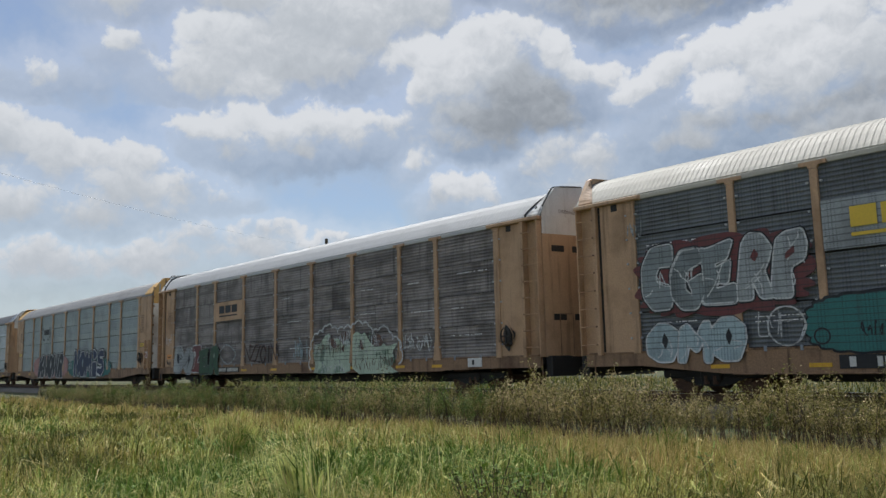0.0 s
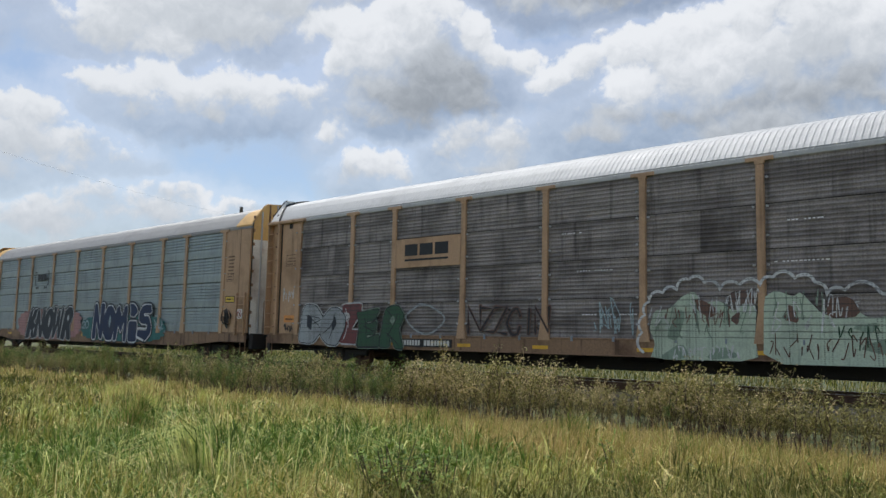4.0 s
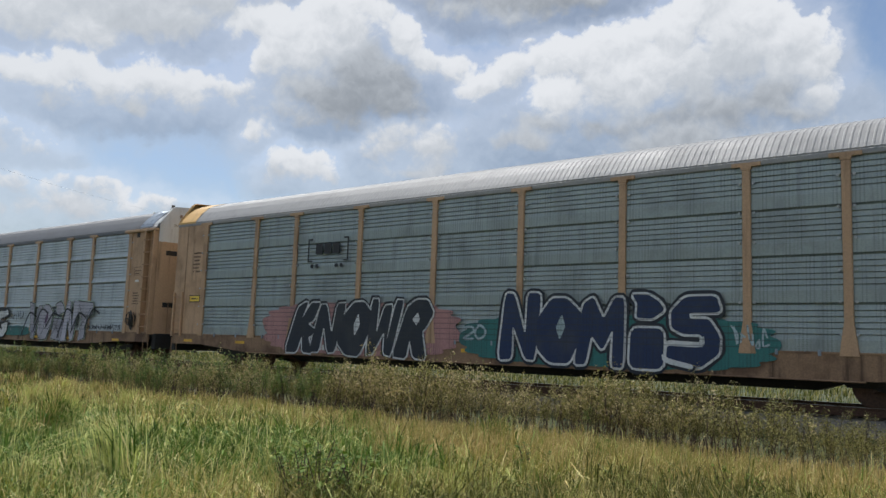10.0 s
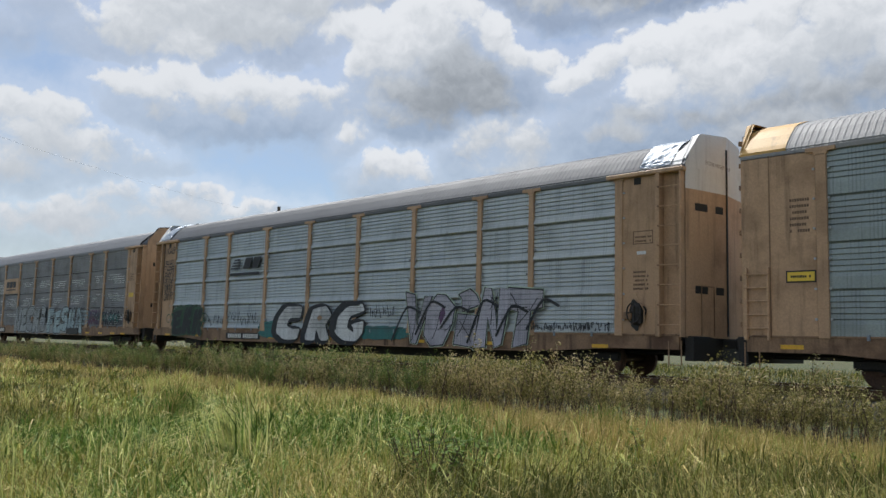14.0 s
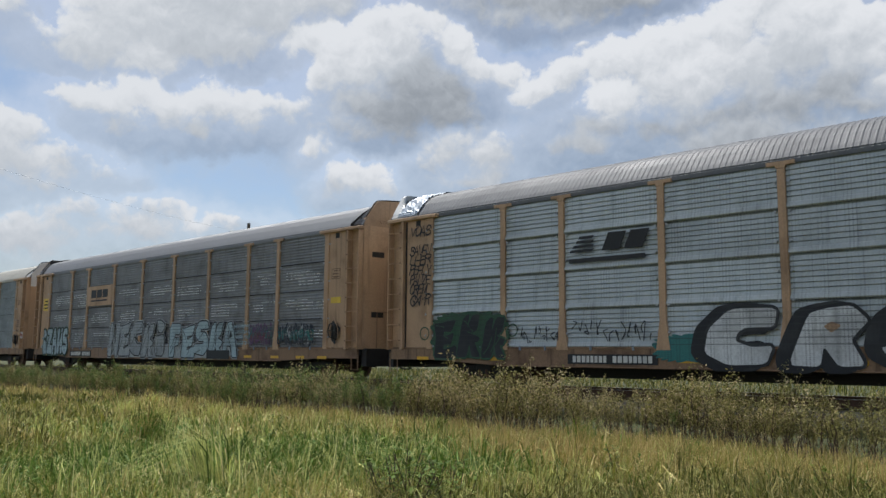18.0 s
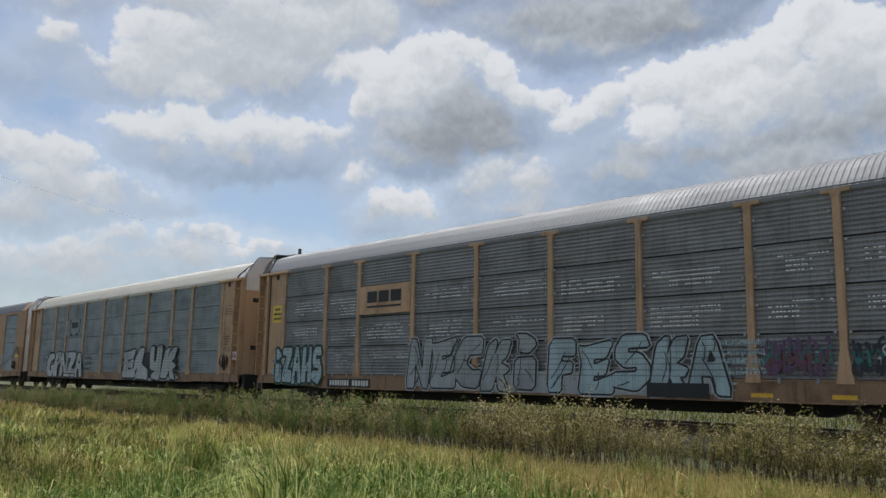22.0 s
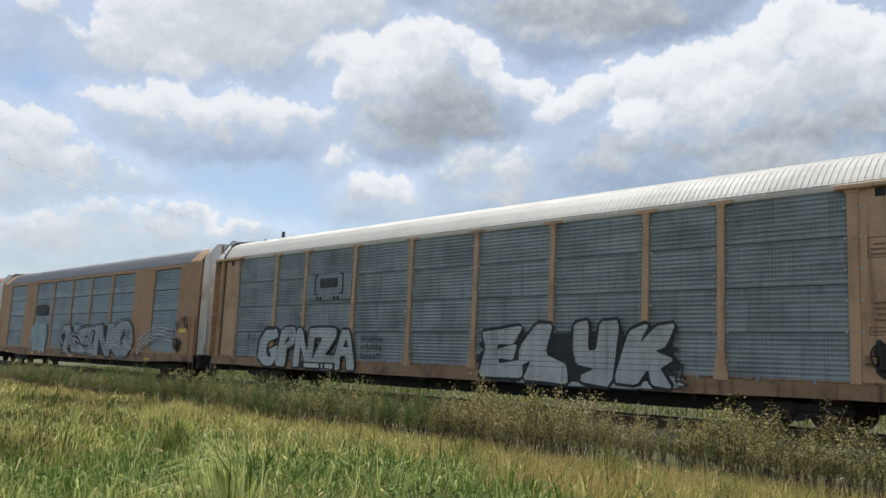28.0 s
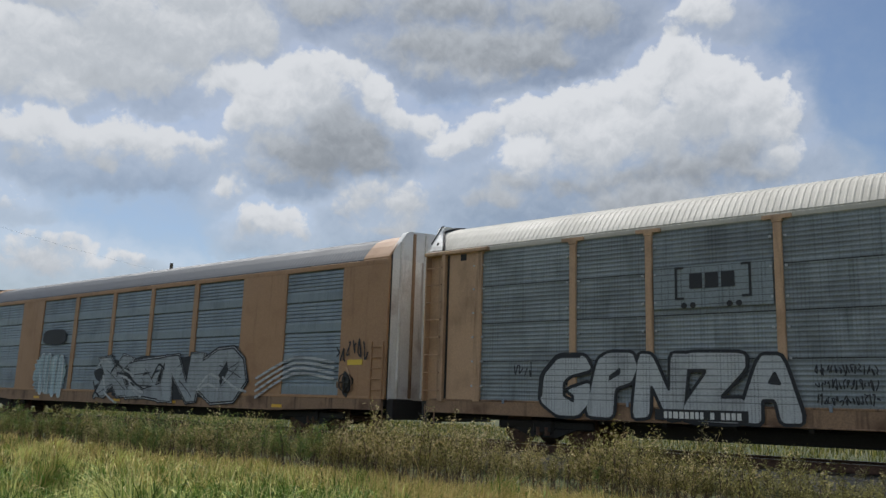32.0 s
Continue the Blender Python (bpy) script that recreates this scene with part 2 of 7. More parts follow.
TAN = (0.47, 0.305, 0.18)
M = {
    "tan": surface("tan_paint", TAN, 0.6, dirt=0.45, streak=0.55, grain=0.12, stain=(0.14, 0.075, 0.035)),
    "tan_sill": surface("tan_paint_grimy", (0.26, 0.16, 0.09), 0.65, dirt=0.95, streak=0.9, grain=0.18, stain=(0.09, 0.045, 0.025)),
    "orange": surface("orange_paint", (0.37, 0.215, 0.11), 0.6, dirt=0.3, streak=0.3, grain=0.1, stain=(0.17, 0.08, 0.04)),
    "amber": surface("amber_paint", (0.60, 0.37, 0.125), 0.6, dirt=0.25, streak=0.35, grain=0.08, stain=(0.33, 0.18, 0.07)),
    "red": surface("red_paint", (0.42, 0.085, 0.05), 0.6, dirt=0.3, streak=0.3, grain=0.1, stain=(0.15, 0.05, 0.04)),
    "white": surface("white_paint", (0.68, 0.68, 0.66), 0.5, dirt=0.3, streak=0.35, grain=0.06, stain=(0.35, 0.3, 0.25)),
    "dirty_white": surface("rust_streaked_white_paint", (0.70, 0.68, 0.64), 0.6, dirt=0.55, streak=0.75, grain=0.12, stain=(0.22, 0.13, 0.075)),
    "rust": surface("rusty_steel", (0.10, 0.055, 0.035), 0.8, dirt=0.6, streak=0.3, grain=0.35, bump=0.4),
    "black": surface("black_steel", (0.018, 0.017, 0.016), 0.7, dirt=0.4, streak=0.2, grain=0.3, stain=(0.04, 0.03, 0.022)),
    "grease_shade": surface("black_grease_and_shade", (0.012, 0.011, 0.01), 0.45, dirt=0.3, streak=0.2, grain=0.3, stain=(0.03, 0.02, 0.015)),
    "steel": surface("rail_steel", (0.32, 0.30, 0.28), 0.35, 0.9, dirt=0.3, grain=0.1),
    "pale_steel": surface("zinc_bolts", (0.42, 0.43, 0.44), 0.5, 0.2, dirt=0.3, streak=0.2, grain=0.1, stain=(0.2, 0.18, 0.16)),
    "galvanized": surface("galvanized_steel", (0.24, 0.28, 0.32), 0.6, 0.2, dirt=0.2, streak=0.2, grain=0.08, stain=(0.3, 0.3, 0.3)),
    "zinc_sheet": surface("crumpled_zinc_sheet", (0.30, 0.345, 0.40), 0.5, 0.35, dirt=0.15, streak=0.2, grain=0.06, stain=(0.3, 0.3, 0.3)),
    "orange_sign": surface("orange_placard", (0.72, 0.30, 0.07), 0.5, dirt=0.2, streak=0.1, grain=0.05),
    "yellow": surface("yellow_reflector", (0.70, 0.40, 0.03), 0.45, dirt=0.25, streak=0.2, grain=0.1),
    "yellow_sign": surface("yellow_placard", (0.72, 0.50, 0.05), 0.5, dirt=0.15, streak=0.1, grain=0.05),
    # pale matte: the wire, and the daylight drawn at the side slots
    "bright": surface("zinc_and_slot_daylight", (0.85, 0.86, 0.86), 0.5, dirt=0.0, streak=0.0, grain=0.05),
    "ink": surface("black_lettering", (0.015, 0.016, 0.018), 0.6, dirt=0.1, streak=0.1, grain=0.2),
    "tan_ink": surface("brown_lettering", (0.12, 0.07, 0.04), 0.6, dirt=0.1, streak=0.1, grain=0.2),
    "pale": surface("pale_lettering", (0.62, 0.62, 0.58), 0.6, dirt=0.2, streak=0.2, grain=0.1),
}


# ---- mesh tools ----
class Shape:
    """Vertices and faces gathered for one mesh."""

    def __init__(self):
        self.v, self.f = [], []

    def add(self, verts, faces):
        n = len(self.v)
        self.v += [tuple(p) for p in verts]
        self.f += [tuple(i + n for i in q) for q in faces]
        return self

    def box(self, x0, x1, y0, y1, z0, z1, b=0.0):
        """A box with its edges cut by b."""
        if b <= 0:
            self.add([(x, y, z) for x in (x0, x1) for y in (y0, y1) for z in (z0, z1)],
                     [(0, 1, 3, 2), (4, 6, 7, 5), (0, 4, 5, 1), (2, 3, 7, 6), (0, 2, 6, 4), (1, 5, 7, 3)])
            return self
        c = Vector(((x0 + x1) / 2, (y0 + y1) / 2, (z0 + z1) / 2))
        h = ((x1 - x0) / 2, (y1 - y0) / 2, (z1 - z0) / 2)
        b = min(b, min(h) * 0.9)
        vs, ids = [], {}
        for sx in (-1, 1):
            for sy in (-1, 1):
                for sz in (-1, 1):
                    for a in range(3):
                        s = (sx, sy, sz)
                        ids[sx, sy, sz, a] = len(vs)
                        vs.append([c[i] + s[i] * (h[i] - (0 if i == a else b)) for i in range(3)])
        fs = []
        for a in range(3):
            u, w = (a + 1) % 3, (a + 2) % 3
            for s in (-1, 1):
                def key(su, sw, face=a):
                    k = [0, 0, 0]
                    k[a], k[u], k[w] = s, su, sw
                    return ids[k[0], k[1], k[2], face]
                q = [key(-1, -1), key(1, -1), key(1, 1), key(-1, 1)]
                fs.append(q if s > 0 else q[::-1])
                for su in (-1, 1):
                    fs.append([key(su, -1), key(su, 1), key(su, 1, u), key(su, -1, u)])
        for sx in (-1, 1):
            for sy in (-1, 1):
                for sz in (-1, 1):
                    t = [ids[sx, sy, sz, 0], ids[sx, sy, sz, 1], ids[sx, sy, sz, 2]]
                    fs.append(t if sx * sy * sz > 0 else t[::-1])
        return self.add(vs, [q for q in fs if q])

    def rod(self, a, b, r, n=8, r2=None):
        a, b = Vector(a), Vector(b)
        d = (b - a).normalized()
        u = d.orthogonal().normalized()
        w = d.cross(u)
        r2 = r if r2 is None else r2
        vs = [p + (u * math.cos(t) + w * math.sin(t)) * q for p, q in ((a, r), (b, r2)) for t in [2 * math.pi * k / n for k in range(n)]]
        fs = [(k, (k + 1) % n, n + (k + 1) % n, n + k) for k in range(n)]
        return self.add(vs, fs + [tuple(range(n))[::-1], tuple(range(n, 2 * n))])

    def tube(self, pts, r, n=6):
        """A bent rod: one skin along all its points."""
        pts, k = [Vector(p) for p in pts], len(self.v)
        u = (pts[1] - pts[0]).orthogonal().normalized()
        for i, p in enumerate(pts):
            d = (pts[min(i + 1, len(pts) - 1)] - pts[max(i - 1, 0)]).normalized()
            u = (u - d * u.dot(d)).normalized()
            w = d.cross(u)
            self.v += [tuple(p + (u * math.cos(2 * math.pi * q / n) + w * math.sin(2 * math.pi * q / n)) * r) for q in range(n)]
        for i in range(len(pts) - 1):
            a = k + i * n
            self.f += [(a + q, a + (q + 1) % n, a + n + (q + 1) % n, a + n + q) for q in range(n)]
        e = k + (len(pts) - 1) * n
        self.f += [tuple(range(k, k + n))[::-1], tuple(range(e, e + n))]
        return self

    def lathe(self, profile, axis="y", n=28):
        """profile: (along, radius) pairs turned about an axis."""
        vs, fs = [], []
        for t, r in profile:
            for k in range(n):
                c, s = math.cos(2 * math.pi * k / n) * r, math.sin(2 * math.pi * k / n) * r
                vs.append((c, t, s) if axis == "y" else (c, s, t))
        for i in range(len(profile) - 1):
            for k in range(n):
                fs.append((i * n + k, (i + 1) * n + k, (i + 1) * n + (k + 1) % n, i * n + (k + 1) % n))
        return self.add(vs, fs)

    def sheet(self, rows):
        """A grid of points, row by row."""
        w = len(rows[0])
        return self.add([p for r in rows for p in r],
                        [(i * w + j, i * w + j + 1, (i + 1) * w + j + 1, (i + 1) * w + j) for i in range(len(rows) - 1) for j in range(w - 1)])

    def slab(self, outline, y0, y1):
        """A flat outline in x, z given a thickness along y."""
        n = len(outline)
        vs = [(x, y0, z) for x, z in outline] + [(x, y1, z) for x, z in outline]
        return self.add(vs, [tuple(range(n)), tuple(range(2 * n - 1, n - 1, -1))] + [(k, n + k, n + (k + 1) % n, (k + 1) % n) for k in range(n)])

    def mesh(self, name, mat=None, smooth=False):
        me = bpy.data.meshes.new(name)
        me.from_pydata(self.v, [], self.f)
        if mat:
            me.materials.append(mat)
        if smooth:
            me.shade_smooth()
        return me


def part(name, shape, material, parent, label="", at=None, smooth=False):
    """One mesh object under a thing or a part."""
    me = shape if isinstance(shape, bpy.types.Mesh) else shape.mesh(name, material, smooth)
    ob = new(name, me)
    ob.parent = parent
    if at is not None:
        ob.matrix_basis = at
    if label:
        tagged(ob, label)
    return ob


CACHE = {}


def cached(key, make):
    if key not in CACHE:
        CACHE[key] = make()
    return CACHE[key]


# ---- ground and track ----
RAIL = EYE - 0.85            # top of the rails
NEAR, MID = 17.15, 18.72     # near side of the cars, middle of the track


def ground_material():
    m = bpy.data.materials.new("meadow_ground")
    m.use_nodes = True
    p = m.node_tree.nodes["Principled BSDF"]
    v = coords(m, shift=False)
    a, b, d = noise_tex(m, v, 0.12, 5), noise_tex(m, v, 1.7, 6), noise_tex(m, v, 14, 5, 0.7)
    c = mix_color(m, ramp(m, a, 0.35, 0.65), (0.075, 0.105, 0.03), (0.13, 0.13, 0.05))
    c = mix_color(m, ramp(m, b, 0.45, 0.7), c, (0.16, 0.13, 0.065))
    c = mix_color(m, ramp(m, d, 0.3, 0.75), mix_color(m, 0.6, c, (0.02, 0.025, 0.01)), c)
    m.node_tree.links.new(c, p.inputs["Base Color"])
    p.inputs["Roughness"].default_value = 0.95
    bp = m.node_tree.nodes.new("ShaderNodeBump")
    bp.inputs["Strength"].default_value, bp.inputs["Distance"].default_value = 0.8, 0.08
    m.node_tree.links.new(d, bp.inputs["Height"])
    m.node_tree.links.new(bp.outputs[0], p.inputs["Normal"])
    return m


def height(x, y):
    """The lie of the land: nearly flat, with a low bank under the track."""
    h = 0.05 * math.sin(x * 0.31 + 1) * math.sin(y * 0.43) + 0.03 * math.sin(x * 0.9 + y * 0.7)
    bank = max(0.0, min(1.0, (y - 14.6) / 1.4)) * max(0.0, min(1.0, (23.0 - y) / 1.6))
    return h * (1 - bank) + 0.28 * bank


gs = Shape()
gx = [-2500, -800, -300, -150] + [-100 + 2.5 * i for i in range(53)] + [50, 120, 400, 2500]
gy = [-2500, -300, -60, -20] + [-8 + 1.0 * i for i in range(36)] + [32, 40, 60, 120, 400, 2500]
gs.sheet([[(x, y, height(x, y) if abs(x) < 140 and -10 < y < 40 else 0.0) for y in gy] for x in gx])
ground = tagged(new("ground", gs.mesh("ground", ground_material(), True)), "flat green meadow ground with bare brown patches", "ground", kind="structure")
if ground.data.polygons[0].normal.z < 0:
    ground.data.flip_normals()

ballast_mat = surface("ballast_stone", (0.17, 0.155, 0.13), 0.9, dirt=0.5, streak=0.0, grain=0.5, bump=1.0, stain=(0.09, 0.08, 0.05))
bs = Shape()
prof = [(MID - 2.5, 0.18), (MID - 1.6, RAIL - 0.21), (MID + 1.6, RAIL - 0.21), (MID + 2.5, 0.18)]
bs.sheet([[(x, y, z + random.uniform(-0.015, 0.015)) for y, z in prof] for x in [-320 + 4 * i for i in range(111)]])
ballast = tagged(new("track_bed", bs.mesh("track_bed", ballast_mat)), "grey crushed stone track bed under the rails", "track bed", kind="structure")
if ballast.data.polygons[0].normal.z < 0:
    ballast.data.flip_normals()


def rail_mesh(length):
    s = Shape()
    for x0, x1, y, z0, z1 in ((0, length, 0.07, -0.172, -0.155), (0, length, 0.012, -0.155, -0.045), (0, length, 0.036, -0.045, 0.0)):
        s.box(x0, x1, -y, y, z0, z1, 0.006)
    return s


track = tagged(new("railway_track"), "straight railway track with rusty rails on wooden ties", "track", kind="structure")
for y in (MID - 0.755, MID + 0.755):
    part("rail", rail_mesh(440), M["rust"], track, at=pose(-320, y, RAIL))
    part("rail_head", Shape().box(0, 440, -0.03, 0.03, 0.0, 0.004), M["steel"], track, "worn shiny running surface", at=pose(-320, y, RAIL))
tie = Shape().box(-0.115, 0.115, -1.3, 1.3, -0.36, -0.176, 0.012).mesh("tie", surface("weathered_tie", (0.09, 0.07, 0.05), 0.9, dirt=0.4, grain=0.4, bump=0.6))
for i in range(150):
    part("tie", tie, None, track, at=pose(-72 + i * 0.5 + random.uniform(-0.03, 0.03), MID, RAIL, 0, 0, random.uniform(-1, 1)))


# ---- the cars ----
HALF = 13.47                 # half the length of a side
TOP, LOW = 4.88, 1.04
Y = -1.57                    # the near side, in the car's space
BAYS = [2.78, 1.94, 2.82, 2.82, 2.80, 2.78, 2.82, 1.92, 2.80]
POSTS = [-sum(BAYS) / 2 + sum(BAYS[:i]) for i in range(len(BAYS) + 1)]


def strip_mesh(width, tall, style, mat):
    """One corrugated side sheet: ribs along the car, a flat lap along its lower edge."""
    def make():
        s = Shape()
        groove = 0.034 if style == "ribbed" else 0.014 if style == "shallow" else 0.003
        prof = [(groove, 0.03), (groove + 0.003, 0.0)]
        if style == "banded":
            lap, n, deep = 0.24, 6, 0.026
        elif style == "bulged":
            lap, n, deep = 0.14, 7, 0.028
        elif style == "shallow":
            lap, n, deep = 0.05, 9, 0.010
        else:
            lap, n, deep = 0.03, 9, 0.015
        if style == "bulged":
            prof += [(0.015, -0.03), (0.04, -0.042), (0.125, -0.012)]
        prof.append((lap, 0.0))
        pitch = (tall - lap - 0.03) / n
        for k in range(n):
            z = lap + k * pitch
            if style in ("ribbed", "shallow"):
                prof += [(z + pitch * 0.1, 0.0), (z + pitch * 0.4, deep * 1.3), (z + pitch * 0.7, deep * 1.3), (z + pitch * 0.98, 0.0)]
                continue
            prof += [(z + pitch * 0.06, 0.0), (z + pitch * 0.80, deep * 0.55), (z + pitch * 0.84, deep * 1.5), (z + pitch * 0.97, deep * 1.5)]
        prof += [(tall - 0.008, 0.0), (tall - 0.004, 0.03)]
        w = width / 2
        s.sheet([[(-w, y, z) for z, y in prof], [(w, y, z) for z, y in prof]])
        me = s.mesh("side_sheet", mat)
        if me.polygons[3].normal.y > 0:
            me.flip_normals()
        return me
    return cached(("strip", width, tall, style, mat.name), make)


def post_mesh(mat, foot=True, wide=0.19):
    def make():
        s = Shape()
        w = wide / 2
        s.box(-w, w, -0.05, 0.03, LOW + 0.55, TOP - 0.1, 0.012)
        if foot:
            s.slab([(-w, LOW + 0.58), (-w * 2.1, LOW - 0.06), (w * 2.1, LOW - 0.06), (w, LOW + 0.58)], -0.054, 0.02)
        else:
            s.box(-w, w, -0.05, 0.03, LOW - 0.04, LOW + 0.56, 0.01)
        s.slab([(-w * 1.15, TOP - 0.1), (w * 1.15, TOP - 0.1), (w * 1.3, TOP - 0.035), (0.3, TOP - 0.03), (0.3, TOP + 0.05), (-0.3, TOP + 0.05), (-0.3, TOP - 0.03), (-w * 1.3, TOP - 0.035)], -0.058, 0.02)
        return s.mesh("post", mat)
    return cached(("post", mat.name, foot, wide), make)


def bolt_mesh():
    def make():
        s = Shape()
        for k in range(6):
            z = LOW + 0.35 + k * 0.62
            for x in (-0.15, 0.15):
                s.rod((x, 0.0, z), (x, -0.05, z), 0.028, 6)
        return s.mesh("bolts", M["pale_steel"])
    return cached("bolts", make)


def roof_profile(rise=1.0):
    half = [(1.56, 0.0), (1.57, 0.06), (1.50, 0.16), (1.28, 0.42), (1.06, 0.62), (0.84, 0.73), (0.42, 0.88), (0.0, 0.96)]
    pts = [(-y, TOP + 0.07 + z * rise) for y, z in half]
    return pts + [(-y, z) for y, z in pts[-2::-1]]


def roof_mesh(x0, x1, mat, pitch=0.14):
    """Sheets with ribs across the roof."""
    def make():
        s, rows = Shape(), []
        n = int((x1 - x0) / pitch)
        prof = roof_profile()
        for i in range(n):
            x = x0 + (x1 - x0) * i / n
            p = (x1 - x0) / n
            for dx, up in ((0.0, 0.0), (0.55, 0.0), (0.68, 0.007), (0.87, 0.007)):
                rows.append([(x + dx * p, y * (1 + up * 0.45), z + up * (0.15 if abs(y) > 1.5 else 1)) for y, z in prof])
        rows.append([(x1, y, z) for y, z in prof])
        s.sheet(rows)
        me = s.mesh("roof", mat)
        if me.polygons[len(me.polygons) // 2].normal.z < 0:
            me.flip_normals()
        return me
    return cached(("roof", x0, x1, mat.name), make)


def cap_mesh(sign, x0, x1, mat, name="roof_cap", lift=0.02, dents=0.0):
    """A plain sheet over the end of the roof."""
    s = Shape()
    prof = [(y * (1 + lift * 0.3), z + lift) for y, z in (fine_profile() if dents else roof_profile())]
    rnd, n = random.Random(12), 9 if dents else 2
    rows = []
    for i in range(n + 1):
        rows.append([(sign * (x0 + (x1 - x0) * i / n), y * (1 + rnd.uniform(0, dents) * 0.4), z + rnd.uniform(0, dents)) for y, z in prof])
    s.sheet(rows)
    return s.mesh(name, mat)


GABLE = ((1.57, 0.02), (1.50, 0.20), (1.02, 0.84), (0.94, 0.88), (0.0, 0.95))


def gable_height(y):
    """The flat-topped upper end, a little higher at its shoulders than the roof."""
    return TOP + 0.07 + float(np.interp(abs(y), [p[0] for p in GABLE[::-1]], [p[1] for p in GABLE[::-1]]))


def gable_mesh(sign, mat, z0):
    """The upper end: it stands on the angle of the doors, folded over towards the roof."""
    plan = door_outline(16)
    plan += [(x, -y) for x, y in plan[-2::-1]]
    s = Shape()
    s.sheet([[(sign * (HALF - 0.06), y, gable_height(y)) for x, y in plan], [(sign * x, y, gable_height(y) + 0.004) for x, y in plan], [(sign * x, y, z0) for x, y in plan]])
    return s.mesh("gable", mat)


def door_outline(steps=10):
    """The end doors in plan: two nearly flat leaves that meet at a blunt angle."""
    return [(HALF + 0.02 + 0.26 * (k / steps) ** 0.85, -1.49 + 1.49 * k / steps) for k in range(steps + 1)]


def end_door(sign, z0, z1, mat, shade=0.0):
    s = Shape()
    pts = [(x + shade, y) for x, y in door_outline()]
    pts += [(x, -y) for x, y in pts[-2::-1]]
    s.sheet([[(sign * x, y, z) for x, y in pts] for z in (z0, z0 + 0.01, z1 - 0.01, z1)])
    s.add([(sign * x, y, z1) for x, y in pts], [tuple(range(len(pts)))])
    s.add([(sign * x, y, z0) for x, y in pts], [tuple(range(len(pts)))])
    return s.mesh("end_door", mat)


def door_slot(sign, k0, k1, z, h=0.09):
    """A dark slot that follows the bulge of the door."""
    s = Shape()
    pts = door_outline()[k0:k1 + 1]
    s.sheet([[(sign * (x + 0.008), y, q) for x, y in pts] for q in (z - h, z + h)])
    return s


def ladder(parent, x0, x1, mat, z0=1.0, z1=TOP - 0.05, rungs=9, proud=0.1):
    lad = part("ladder", Shape().box(x0, x0 + 0.07, Y - proud, Y + 0.02, z0, z1, 0.01).box(x1 - 0.05, x1, Y - proud, Y + 0.02, z0, z1, 0.01), mat, parent)
    for k in range(rungs):
        z = z0 + 0.25 + (z1 - z0 - 0.4) * k / (rungs - 1)
        part("rung", cached(("rung", round(x1 - x0, 3), mat.name), lambda: Shape().rod((-0.04, 0, 0), (x1 - x0 - 0.03, 0, 0), 0.017, 6).mesh("rung", mat)), None, lad, at=pose(x0 + 0.05, Y - proud + 0.01, z))
    return lad


def end_ladder(parent, sg, x0, x1, mat):
    """The ladder bay of an end: a broad inner stile, a thin one at the corner, rungs between them."""
    lad = part("ladder", Shape().box(min(sg * (x0 - 0.07), sg * (x0 + 0.05)), max(sg * (x0 - 0.07), sg * (x0 + 0.05)), Y - 0.13, Y + 0.09, LOW - 0.05, TOP - 0.03, 0.01), mat, parent)
    part("corner_stile", Shape().box(min(sg * (x1 - 0.035), sg * x1), max(sg * (x1 - 0.035), sg * x1), Y - 0.13, Y + 0.09, LOW - 0.05, TOP - 0.03, 0.008), mat, lad)
    rung = cached(("end_rung", mat.name), lambda: Shape().rod((-0.02, 0, 0), (0.55, 0, 0), 0.016, 6).mesh("rung", mat))
    boss = cached(("boss", mat.name), lambda: Shape().rod((0, 0, 0), (0, -0.03, 0), 0.026, 6).mesh("rung_boss", M["tan_sill"]))
    for k in range(8):
        z = LOW + 0.22 + 0.465 * k
        part("rung", rung, None, lad, at=pose(sg * (x0 + 0.05) if sg > 0 else -x1 + 0.02, Y - 0.11, z))
        part("rung_boss", boss, None, lad, at=pose(sg * (x0 + 0.03), Y - 0.13, z))
    return lad


def slant_end(y):
    """Where the ribbed roof ends: it is cut back towards the eaves."""
    return HALF - 0.02 - 0.48 * max(0.0, abs(y) - 0.95) / 0.6


def fine_profile():
    prof = roof_profile()
    out = []
    for (ya, za), (yb, zb) in zip(prof, prof[1:]):
        out += [(ya + (yb - ya) * k / 3, za + (zb - za) * k / 3) for k in range(3)]
    return out + [prof[-1]]


def cheek_mesh(sg, mat):
    """The smooth hood between the cut edge of the roof and the end."""
    s = Shape()
    s.sheet([[(sg * slant_end(y), y * 1.007, z + 0.018) for y, z in fine_profile()], [(sg * (HALF - 0.03), y * 1.007, max(z + 0.018, gable_height(y) + 0.006)) for y, z in fine_profile()]])
    return s.mesh("hood_cheek", mat)


